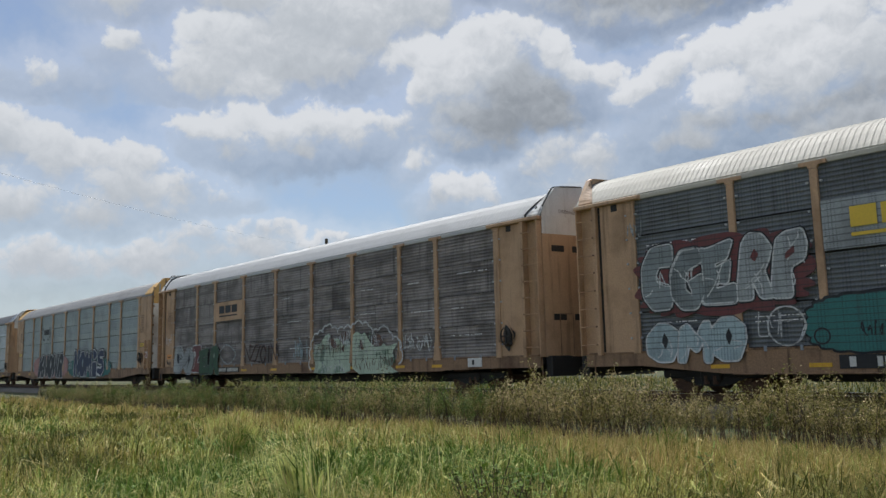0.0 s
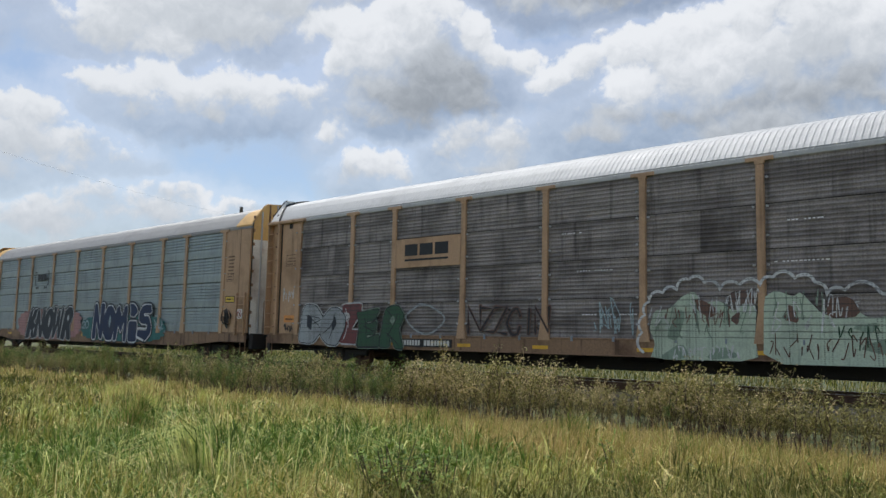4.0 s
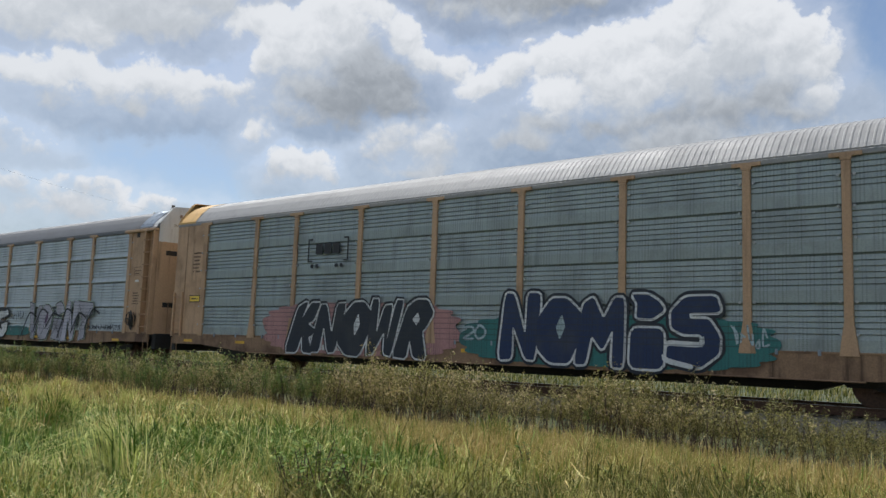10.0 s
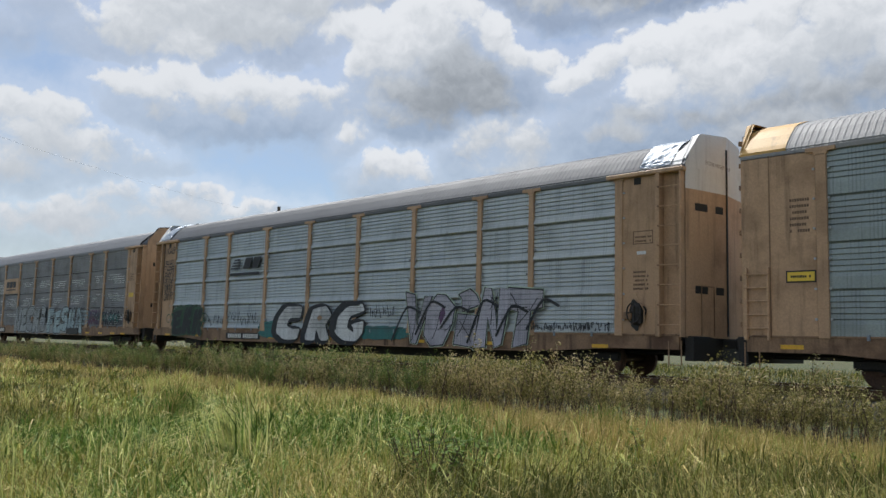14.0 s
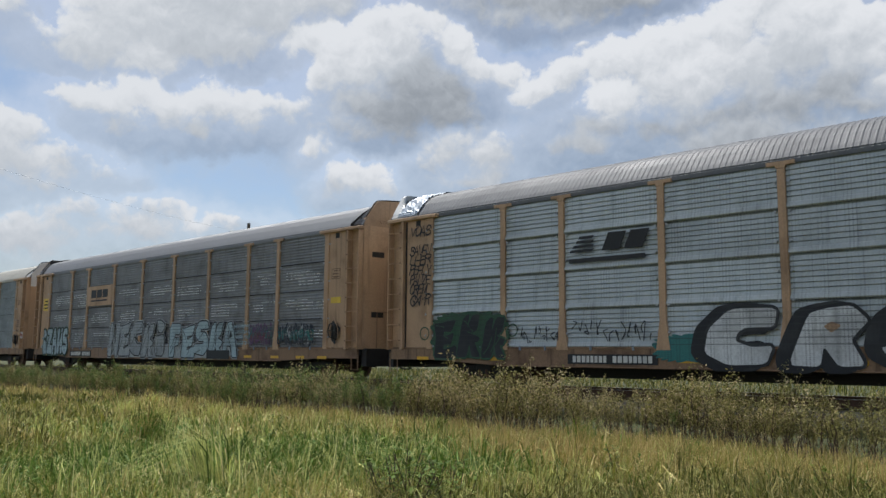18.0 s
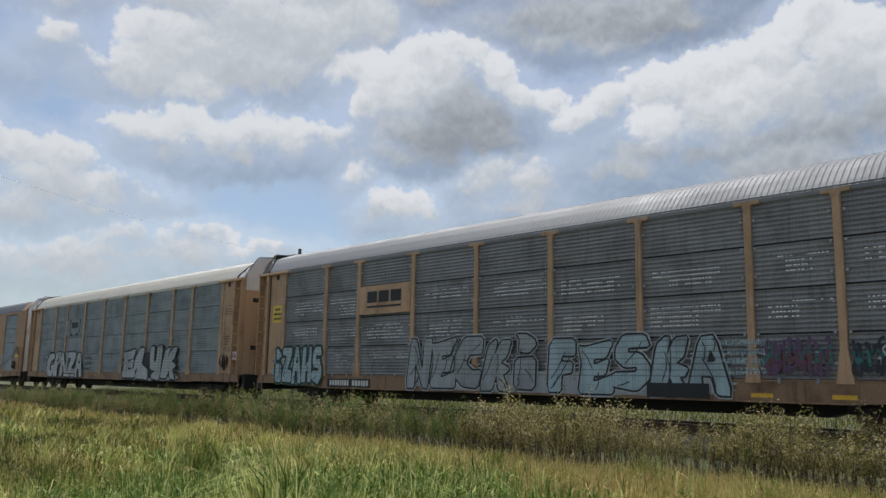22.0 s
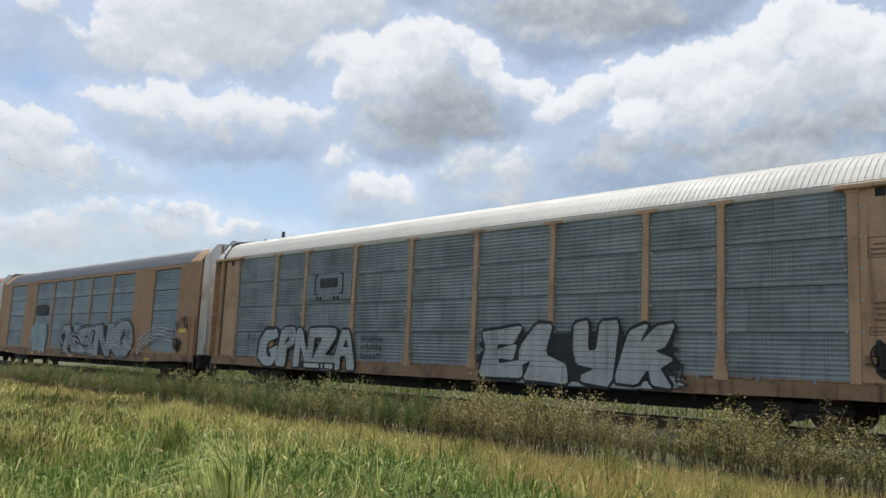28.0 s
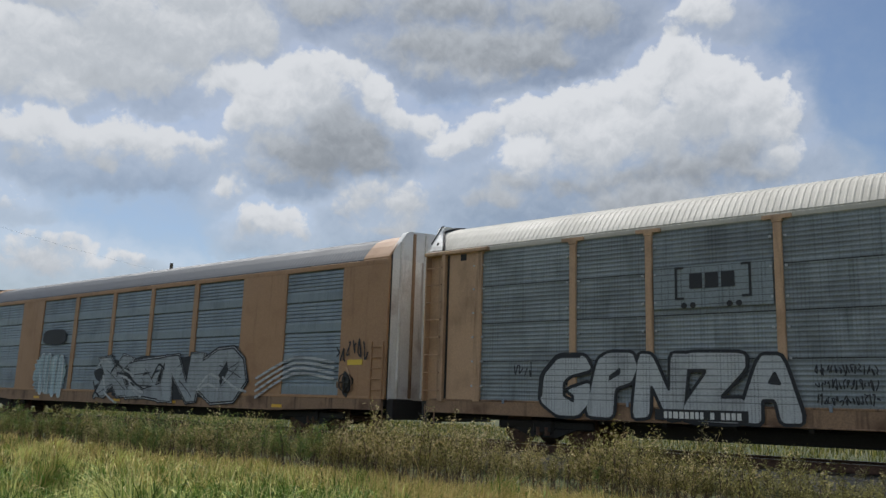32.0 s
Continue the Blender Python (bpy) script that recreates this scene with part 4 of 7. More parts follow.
            for k in range(9):
                z = LOW + 0.25 + 0.5 * k
                part("hinge", cached("hinge", lambda: Shape().box(-0.03, 0.05, -0.035, 0.03, -0.055, 0.055, 0.01).mesh("hinge", M["tan_sill"])), None, d, at=pose(sg * (HALF + 0.05), -1.49, z))
                px, py = door_outline()[5]
                part("hinge", CACHE["hinge"], None, d, at=pose(sg * (px + 0.01), py, z + 0.12))
    return car


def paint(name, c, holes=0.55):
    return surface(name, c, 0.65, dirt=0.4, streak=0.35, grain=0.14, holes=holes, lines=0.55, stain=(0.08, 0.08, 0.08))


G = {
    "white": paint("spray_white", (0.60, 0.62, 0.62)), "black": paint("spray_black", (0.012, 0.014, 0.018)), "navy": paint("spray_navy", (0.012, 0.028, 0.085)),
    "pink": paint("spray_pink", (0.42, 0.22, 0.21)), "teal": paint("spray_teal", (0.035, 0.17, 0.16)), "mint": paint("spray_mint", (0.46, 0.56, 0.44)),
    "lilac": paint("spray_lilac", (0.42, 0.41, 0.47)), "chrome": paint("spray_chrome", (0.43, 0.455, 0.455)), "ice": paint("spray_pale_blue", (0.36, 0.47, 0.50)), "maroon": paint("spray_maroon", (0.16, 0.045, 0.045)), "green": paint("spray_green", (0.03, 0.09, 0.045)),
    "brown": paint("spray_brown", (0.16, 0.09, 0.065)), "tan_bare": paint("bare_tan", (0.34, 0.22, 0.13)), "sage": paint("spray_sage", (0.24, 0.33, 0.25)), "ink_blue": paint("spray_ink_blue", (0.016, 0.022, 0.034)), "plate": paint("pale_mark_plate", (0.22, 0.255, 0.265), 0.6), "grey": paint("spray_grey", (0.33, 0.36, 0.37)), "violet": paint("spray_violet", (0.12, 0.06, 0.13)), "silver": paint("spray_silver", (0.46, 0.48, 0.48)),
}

PANEL = {
    "a": surface("slate_sheet", (0.135, 0.15, 0.16), 0.55, 0.15, dirt=0.4, streak=0.4, grain=0.16, holes=0.5, stain=(0.055, 0.05, 0.045)),
    "b": surface("charcoal_sheet", (0.275, 0.25, 0.236), 0.6, 0.1, dirt=0.6, streak=0.75, grain=0.2, holes=0.25, bands=0.6, stain=(0.065, 0.055, 0.052)),
    "c": surface("blue_grey_sheet", (0.295, 0.34, 0.33), 0.5, 0.25, dirt=0.35, streak=0.4, grain=0.1, holes=0.4, stain=(0.12, 0.13, 0.13)),
    "d": surface("galvanized_sheet", (0.43, 0.465, 0.46), 0.45, 0.3, dirt=0.35, streak=0.4, grain=0.1, holes=0.4, stain=(0.16, 0.18, 0.18)),
    "e": surface("dark_grey_sheet", (0.23, 0.235, 0.24), 0.55, 0.15, dirt=0.45, streak=0.45, grain=0.18, holes=0.2, bands=0.22, stain=(0.07, 0.064, 0.058)),
    "f": surface("dusk_blue_sheet", (0.24, 0.273, 0.28), 0.55, 0.15, dirt=0.35, streak=0.45, grain=0.12, holes=0.35, bands=0.35, stain=(0.08, 0.09, 0.095)),
    "g": surface("pale_blue_sheet", (0.235, 0.275, 0.29), 0.5, 0.25, dirt=0.4, streak=0.3, grain=0.12, holes=0.3, stain=(0.1, 0.11, 0.12)),
}
ROOF = {
    "white": surface("white_roof", (0.43, 0.44, 0.445), 0.65, 0.0, dirt=0.3, streak=0.2, grain=0.07, stain=(0.3, 0.3, 0.295)),
    "cream": surface("cream_roof", (0.45, 0.43, 0.37), 0.65, 0.0, dirt=0.25, streak=0.2, grain=0.06, stain=(0.33, 0.31, 0.26)),
    "slate": surface("slate_roof", (0.085, 0.093, 0.104), 0.65, 0.0, dirt=0.35, streak=0.25, grain=0.08, stain=(0.11, 0.11, 0.115)),
    "lead": surface("lead_grey_roof", (0.115, 0.122, 0.132), 0.65, 0.0, dirt=0.35, streak=0.25, grain=0.08, stain=(0.08, 0.08, 0.085)),
    "dull": surface("dull_white_roof", (0.29, 0.29, 0.288), 0.65, 0.0, dirt=0.3, streak=0.25, grain=0.07, stain=(0.2, 0.2, 0.195)),
    "grey": surface("grey_roof", (0.175, 0.182, 0.193), 0.65, 0.0, dirt=0.35, streak=0.25, grain=0.08, stain=(0.19, 0.19, 0.195)),
}


def place_mark(car, plate, ink, x0, x1, z0, z1, bars=True, underline=True):
    """A railway mark kept as plain shapes: three blocks, an underline."""
    if plate:
        part("mark_plate", Shape().box(x0, x1, Y - 0.062, Y - 0.03, z0, z1), plate, car)
    w, h = x1 - x0, z1 - z0
    for k in range(3):
        a = x0 + w * (0.16 + 0.235 * k)
        part("mark_block", Shape().box(a, a + w * 0.2, Y - 0.07, Y - 0.064, z0 + h * 0.40, z0 + h * 0.80), ink, car)
    if underline:
        part("mark_line", Shape().box(x0 + w * 0.16, x0 + w * 0.83, Y - 0.07, Y - 0.064, z0 + h * 0.22, z0 + h * 0.29), ink, car)


def bracket_mark(car, x0, x1, z0, z1):
    """A mark of three blocks between square brackets over two pairs of discs."""
    t = 0.05
    w, h = x1 - x0, z1 - z0
    for xa, d in ((x0, 1), (x1, -1)):
        s = Shape()
        s.box(min(xa, xa + d * t), max(xa, xa + d * t), Y - 0.07, Y - 0.06, z0 + h * 0.2, z1)
        for z in (z0 + h * 0.2, z1 - t):
            s.box(min(xa, xa + d * 0.2), max(xa, xa + d * 0.2), Y - 0.072, Y - 0.062, z, z + t)
        part("mark_bracket", s, M["ink"], car)
    for k in range(3):
        a = x0 + w * (0.2 + 0.21 * k)
        part("mark_block", Shape().box(a, a + w * 0.17, Y - 0.071, Y - 0.06, z0 + h * 0.46, z0 + h * 0.82), M["ink"], car)
    for k in (0.12, 0.24, 0.72, 0.84):
        part("mark_disc", Shape().rod((x0 + w * k, Y - 0.06, z0 + h * 0.06), (x0 + w * k, Y - 0.072, z0 + h * 0.06), 0.065, 12), M["ink"], car)


def patch(car, x0, x1, z0, z1, mat, seed, layer, bump, parent=None, name="paint_patch"):
    """A sprayed field with a lobed edge."""
    rnd = random.Random(seed)
    n, lobes, ph = 144, rnd.randint(17, 23), rnd.uniform(0, 6)
    pts = []
    for k in range(n):
        t = 2 * math.pi * k / n
        cx, cz = math.cos(t), math.sin(t)
        r = 1 - bump + bump * abs(math.sin(t * lobes / 2 + ph + 0.6 * math.sin(3 * t)))
        pts.append(((x0 + x1) / 2 + (x1 - x0) / 2 * r * math.copysign(abs(cx) ** 0.6, cx), (z0 + z1) / 2 + (z1 - z0) / 2 * r * math.copysign(abs(cz) ** 0.6, cz)))
    c = ((x0 + x1) / 2, Y - 0.056 - 0.0035 * layer - 0.0004 * (seed % 7), (z0 + z1) / 2)
    s = Shape().add([c] + [(a, c[1], b) for a, b in pts], [(0, k + 1, (k + 1) % n + 1) for k in range(n)])
    return part(name, s, mat, parent or car)


def ring(car, x, z, r, mat):
    s = Shape()
    ribbon(s, [(x + r * math.cos(2 * math.pi * k / 24), z + r * math.sin(2 * math.pi * k / 24)) for k in range(25)], 0.018, Y - 0.07, False)
    return part("painted_ring", s, mat, car)


def warning_sign(car, x, z):
    """A white plate with a barred red ring."""
    plate = part("warning_plate", Shape().box(x - 0.16, x + 0.16, Y - 0.12, Y - 0.105, z - 0.17, z + 0.17, 0.005), M["white"], car)
    part("warning_ring", Shape().tube([(x + 0.125 * math.cos(0.2618 * k), Y - 0.123, z + 0.125 * math.sin(0.2618 * k)) for k in range(25)], 0.014, 5), M["red"], plate)
    part("warning_bar", Shape().rod((x - 0.085, Y - 0.123, z + 0.085), (x + 0.085, Y - 0.123, z - 0.085), 0.013, 6), M["red"], plate)
    part("warning_figure", Shape().slab([(x - 0.05, z - 0.06), (x + 0.0, z + 0.07), (x + 0.04, z + 0.05), (x + 0.03, z - 0.07)], Y - 0.122, Y - 0.119), M["ink"], plate)


def stencil_box(car, x, z, w, h):
    """A thin drawn frame with rows of tiny signs."""
    s = Shape()
    for a, b, c, d in ((x, x + w, z, z + 0.02), (x, x + w, z + h - 0.02, z + h), (x, x + 0.02, z + 0.02, z + h - 0.02), (x + w - 0.02, x + w, z + 0.02, z + h - 0.02)):
        s.box(a, b, Y - 0.024, Y - 0.02, c, d)
    part("stencil_frame", s, M["tan_ink"], car)
    for k in range(max(1, int(h / 0.11))):
        text_bars(car, x + 0.06, z + 0.05 + k * 0.1, w - 0.12, 0.045, M["tan_ink"], k, y=Y - 0.021)


def daylight_slots(car, seed, bays, rows, mat):
    """Rows of pale dashes on the sheets: daylight through slots, put in as colour."""
    rnd = random.Random(seed)
    s = Shape()
    for i in bays:
        for k in range(1, 4):
            z = LOW + k * (TOP - LOW) / 4 - rnd.choice((0.27, 0.38))
            x0 = POSTS[i] + 0.25 + rnd.uniform(0, 0.6) * BAYS[i] * 0.6
            x1 = min(POSTS[i + 1] - 0.2, x0 + rnd.uniform(0.5, 2.0))
            for q in range(rnd.randint(1, rows)):
                x = x0
                while x < x1:
                    if rnd.random() < 0.8:
                        s.box(x, x + rnd.uniform(0.035, 0.08), Y - 0.006, Y - 0.002, z - q * 0.105 - 0.012, z - q * 0.105 + 0.012)
                    x += 0.085
    return tagged(part("perforation", s, mat, car, "pale dashes painted as daylight through slots"), kind="stuff")


def end_words(car):
    """The words on the upper end door."""
    cu = bpy.data.curves.new("end_words", "FONT")
    cu.body, cu.size, cu.align_x = "EXCESS HEIGHT CAR", 0.13, "CENTER"
    tmp = bpy.data.objects.new("end_words", cu)
    scene.collection.objects.link(tmp)
    me = bpy.data.meshes.new_from_object(tmp.evaluated_get(bpy.context.evaluated_depsgraph_get()))
    bpy.data.objects.remove(tmp)
    me.materials.append(M["tan_ink"])
    part("lettering", me, None, car, at=pose(HALF + 0.30, -0.45, TOP + 0.18, 90, 0, 90))


def car_a():
    car = rack_car(-0.86, "dark slate autorack car with tan posts and white bubble graffiti", PANEL["a"], M["tan"], ROOF["cream"], "ribbed", 4, deep=0.5)
    patch(car, -11.75, -7.1, 1.8, 3.7, G["maroon"], 5, 0, 0.12)
    block_word(car, "CGE", -11.45, 2.0, 2.5, 1.45, [(G["black"], 0.07), (G["white"], 0.035)], G["plate"], G["maroon"], seed=2, gap=-0.08, soft=2, label="grey bubble letters traced in white")
    block_word(car, "RP", -8.95, 2.1, 1.7, 1.45, [(G["black"], 0.07), (G["white"], 0.035)], G["grey"], G["maroon"], seed=3, gap=-0.08, soft=2, label="grey bubble letters traced in white")
    for k in range(5):
        tag_scrawl(car, -11.2 + 0.85 * k, 2.2 + 0.15 * (k % 3), 0.5, 0.8, G["white"], 100 + k, r=0.014)
    block_word(car, "OMO", -11.4, 0.78, 2.6, 0.95, [(G["black"], 0.05), (G["white"], 0.04)], G["ice"], G["black"], seed=4, gap=-0.06, soft=2)
    patch(car, -7.5, -3.6, 0.85, 2.15, G["black"], 7, 1, 0.05)
    patch(car, -7.45, -3.7, 0.9, 2.08, G["teal"], 7, 2, 0.05)
    tag_scrawl(car, -8.5, 1.15, 0.9, 0.7, G["white"], 8)
    ring(car, -7.85, 1.5, 0.42, G["white"])
    ring(car, -7.1, 1.25, 0.16, G["black"])
    tag_scrawl(car, -6.3, 1.2, 0.5, 0.35, G["black"], 9)
    part("mark_plate", Shape().box(POSTS[2] + 0.1, POSTS[3] - 0.1, Y - 0.045, Y - 0.02, 3.0, 4.05), G["grey"], car)
    place_mark(car, None, M["yellow_sign"], -6.75, -4.15, 3.0, 4.05)
    part("number_plate", Shape().box(-6.8, -4.2, Y - 0.056, Y - 0.03, 0.58, 0.86), M["ink"], car)
    text_bars(car, -6.6, 0.62, 2.2, 0.2, M["pale"], 5, y=Y - 0.056)
    tag_scrawl(car, -11.9, 3.9, 0.4, 0.4, G["grey"], 10)
    reflectors(car, (-9.5, -7.2, 0, 5, 9), 0.66)
    daylight_slots(car, 8, (0, 1, 2), 2, M["bright"])


def scallops(points, rise, steps=7):
    """A lobed line: an arc bulging outward over each stretch."""
    out = []
    for (xa, za), (xb, zb) in zip(points, points[1:]):
        d = math.hypot(xb - xa, zb - za)
        nx, nz = -(zb - za) / d, (xb - xa) / d
        for k in range(steps):
            t = k / steps
            b = rise * d * math.sin(math.pi * t) ** 0.7
            out.append((xa + (xb - xa) * t + nx * b, za + (zb - za) * t + nz * b))
    return out + [points[-1]]


def mint_piece(car):
    """A mint piece under a lobed white line, hatched with brown and white."""
    rim = [(1.45, 0.75), (1.42, 1.2), (1.5, 1.6), (1.6, 1.9), (1.95, 2.1), (2.3, 2.15), (2.6, 2.38), (2.95, 2.3), (3.3, 2.12), (3.75, 2.22), (4.2, 2.2), (4.45, 2.36), (4.9, 2.32), (5.3, 2.22), (5.5, 1.95), (5.85, 2.06), (6.5, 1.98), (6.65, 1.72), (7.0, 1.7), (7.12, 1.4), (7.0, 0.9)]
    back = Shape()
    ribbon(back, scallops(rim, 0.3), 0.032, Y - 0.0705, False)
    piece = part("painted_rim", back, G["white"], car, "lobed white spray line")
    for k, pts in enumerate((((1.62, 0.6), (1.75, 0.95), (1.6, 1.3), (1.72, 1.7), (2.1, 1.72), (2.4, 2.0), (2.7, 2.12), (2.9, 1.85), (3.3, 1.9), (3.6, 1.65), (3.9, 1.9), (4.1, 1.75), (4.05, 1.2), (4.12, 0.62)), ((4.22, 0.58), (4.25, 1.95), (4.5, 2.1), (4.85, 1.95), (5.0, 2.05), (5.4, 1.6), (5.75, 1.55), (5.9, 1.75), (6.3, 1.5), (6.95, 1.62), (6.6, 1.3), (6.75, 1.05), (6.45, 0.85), (7.0, 0.6)))):
        s = Shape()
        loop_fill(s, round_off(list(pts), 0.15), Y - 0.0585 - 0.001 * k)
        part("fill", s, G["mint"], piece)
    for k, pts in enumerate((((2.0, 1.1), (2.35, 1.75), (2.5, 1.6), (2.3, 1.0)), ((2.7, 2.0), (3.25, 1.75), (3.1, 1.5), (2.75, 1.7)), ((3.5, 1.5), (3.75, 1.7), (3.7, 1.35)), ((1.8, 0.62), (2.4, 1.0), (2.6, 0.7), (2.3, 0.6)), ((2.9, 0.62), (3.3, 0.95), (3.8, 0.7)), ((4.6, 1.5), (4.8, 1.85), (5.0, 1.4)), ((5.5, 1.9), (5.95, 1.95), (6.15, 1.55), (5.5, 1.5)), ((5.9, 1.35), (6.5, 1.45), (6.3, 1.2)), ((6.0, 0.95), (6.8, 1.2), (6.6, 0.8)), ((3.55, 2.1), (3.95, 2.12), (4.1, 1.8), (3.5, 1.85)))):
        s = Shape()
        loop_fill(s, round_off(list(pts), 0.2), Y - 0.0615 - 0.0006 * k)
        part("shade", s, (G["sage"], G["brown"], G["brown"], G["sage"])[k % 4], piece)
    for k, (x, z, w, h) in enumerate(((1.55, 1.2, 0.4, 0.6), (3.45, 1.55, 0.6, 0.6), (5.5, 1.5, 0.6, 0.5), (2.0, 1.3, 1.6, 0.5), (4.4, 1.2, 1.2, 0.7), (5.7, 0.9, 1.2, 0.5), (2.2, 0.6, 1.5, 0.35), (1.7, 1.0, 2.2, 0.9), (4.3, 0.7, 2.4, 0.5), (2.6, 1.5, 1.4, 0.6), (4.4, 1.5, 1.0, 0.6))):
        tag_scrawl(car, x, z, w, h, (G["white"], G["white"], G["white"], G["brown"], G["white"], G["green"], G["white"], G["sage"], G["brown"], G["white"], G["sage"])[k], 80 + k, r=0.011)


def car_b():
    car = rack_car(-29.23, "charcoal autorack car with tan posts, white roof and mint graffiti", PANEL["b"], M["tan"], ROOF["white"], "shallow", 4, door_top=M["white"], hood=True, deep=0.66)
    place_mark(car, M["tan"], M["ink"], POSTS[2] + 0.1, POSTS[3] - 0.09, 3.04, 3.9)
    mint_piece(car)
    block_word(car, "DO", -11.55, 0.72, 2.35, 1.2, [(G["white"], 0.06), (G["black"], 0.03)], G["grey"], G["ink_blue"], slant=0.12, seed=5, gap=-0.05, soft=2, label="pale blue letters traced in white")
    block_word(car, "Z", -9.4, 0.72, 0.95, 1.2, [(G["white"], 0.045)], G["maroon"], G["white"], slant=0.1, seed=6, label="maroon letter traced in white")
    block_word(car, "ER", -8.55, 0.66, 2.1, 1.25, [(G["sage"], 0.05), (G["black"], 0.03)], G["green"], G["sage"], seed=7, gap=-0.02, soft=2, label="green letters traced in mint")
    bubble(car, "NZZCIN", -3.9, 1.15, 2.7, 0.65, 0.03, [(G["brown"], 0.035), (G["black"], 0.0)], seed=6, gap=0.08)
    bubble(car, "O", -6.3, 1.15, 1.5, 0.75, 0.03, [(G["grey"], 0.0)], seed=8)
    tag_scrawl(car, 0.15, 1.1, 0.7, 0.75, G["ice"], 17, r=0.014)
    tag_scrawl(car, 0.25, 1.1, 0.8, 1.0, G["ice"], 27, r=0.014)
    tag_scrawl(car, 0.1, 1.15, 0.7, 0.6, G["ice"], 28, r=0.012)
    tag_scrawl(car, 7.0, 1.2, 1.6, 0.7, G["white"], 18, r=0.017)
    tag_scrawl(car, 7.2, 1.25, 1.4, 0.55, G["white"], 29, r=0.015)
    part("placard", Shape().box(10.4, 11.0, Y - 0.07, Y - 0.03, 0.75, 1.02, 0.005), M["white"], car)
    text_bars(car, 10.6, 0.82, 0.2, 0.14, M["ink"], 5, y=Y - 0.072)
    tag_scrawl(car, -12.5, 2.1, 0.6, 0.5, G["white"], 19, r=0.022)
    part("sign", Shape().box(-12.45, -11.8, Y - 0.03, Y - 0.022, 1.42, 1.66), M["orange_sign"], car)
    text_bars(car, -12.35, 1.5, 0.5, 0.06, M["tan_ink"], 3, y=Y - 0.03)
    tag_scrawl(car, -12.4, 1.1, 0.5, 0.28, G["black"], 20, r=0.018)
    stencil_box(car, -12.45, 3.35, 0.6, 0.4)
    part("number_plate", Shape().box(-6.85, -4.55, Y - 0.056, Y - 0.03, 0.72, 0.95), M["ink"], car)
    text_bars(car, -6.7, 0.76, 2.0, 0.15, M["pale"], 7, y=Y - 0.056)
    reflectors(car, (-7.0, -4.1, -1.5, 1.5, 4.3, 7.0, 8.9), 0.8)
    brake_wheel(car, 12.15)
    daylight_slots(car, 11, (4, 6, 7, 8), 1, M["bright"])
    end_words(car)


def car_c():
    car = rack_car(-57.41, "blue-grey autorack car with rounded tan ends and navy graffiti", PANEL["c"], M["tan"], ROOF["dull"], "banded", 4, cap=M["amber"], cap_x=1.0, door=M["dirty_white"], round_end=True, deep=0.52)
    bracket_mark(car, -6.38, -4.62, 3.15, 4.05)
    patch(car, -8.4, -0.3, 0.55, 2.1, G["pink"], 21, 0, 0.07)
    patch(car, -0.4, 7.7, 0.55, 1.75, G["teal"], 22, 0, 0.06)
    block_word(car, "KNOWR", -7.2, 0.58, 5.7, 1.5, [(G["black"], 0.085), (G["white"], 0.05)], G["ink_blue"], G["white"], slant=0.2, seed=21, gap=-0.09, shade=(-0.03, 0.03), label="near-black letters with white outline")
    block_word(car, "NOMIS", 0.85, 0.6, 5.6, 1.55, [(G["ink_blue"], 0.12), (G["white"], 0.055)], G["navy"], G["ice"], slant=0.04, seed=23, soft=2, gap=-0.1, label="navy letters with white outline")
    bubble(car, "20", -0.25, 1.15, 0.7, 0.3, 0.03, [(G["ice"], 0)], seed=4)
    tag_scrawl(car, 6.7, 1.05, 0.8, 0.5, G["ice"], 25, r=0.02)
    text_bars(car, -6.3, 0.68, 1.9, 0.16, M["pale"], 7)
    for x in (11.98, -12.5):
        part("sign", Shape().box(x, x + 0.62, Y - 0.03, Y - 0.022, 2.15, 2.4), M["ink"], car)
        part("sign_face", Shape().box(x + 0.03, x + 0.59, Y - 0.034, Y - 0.031, 2.18, 2.37), M["yellow_sign"], car)
        text_bars(car, x + 0.1, 2.25, 0.42, 0.05, M["ink"], 3, y=Y - 0.034)
        for k in range(6):
            text_bars(car, x + 0.1, 3.85 - k * 0.13, 0.4, 0.06, M["tan_ink"], k, y=Y - 0.022)
    stencil_box(car, 12.0, 2.95, 0.45, 0.3)
    for x in (12.82, -12.85):
        part("panel_seam", Shape().box(x, x + 0.025, Y - 0.03, Y - 0.02, LOW, TOP + 0.02), M["tan_sill"], car)
    warning_sign(car, 13.12, 1.72)
    reflectors(car, (-6.7, -3.4, -0.1, 3.3, 6.6, -9.5, -12.4), 0.82)
    ladder(car, 12.75, 13.35, M["tan"], 0.95, 2.5, 5)
    ladder(car, -13.4, -12.85, M["tan"], 0.95, 2.5, 5)
    brake_wheel(car, 12.2)


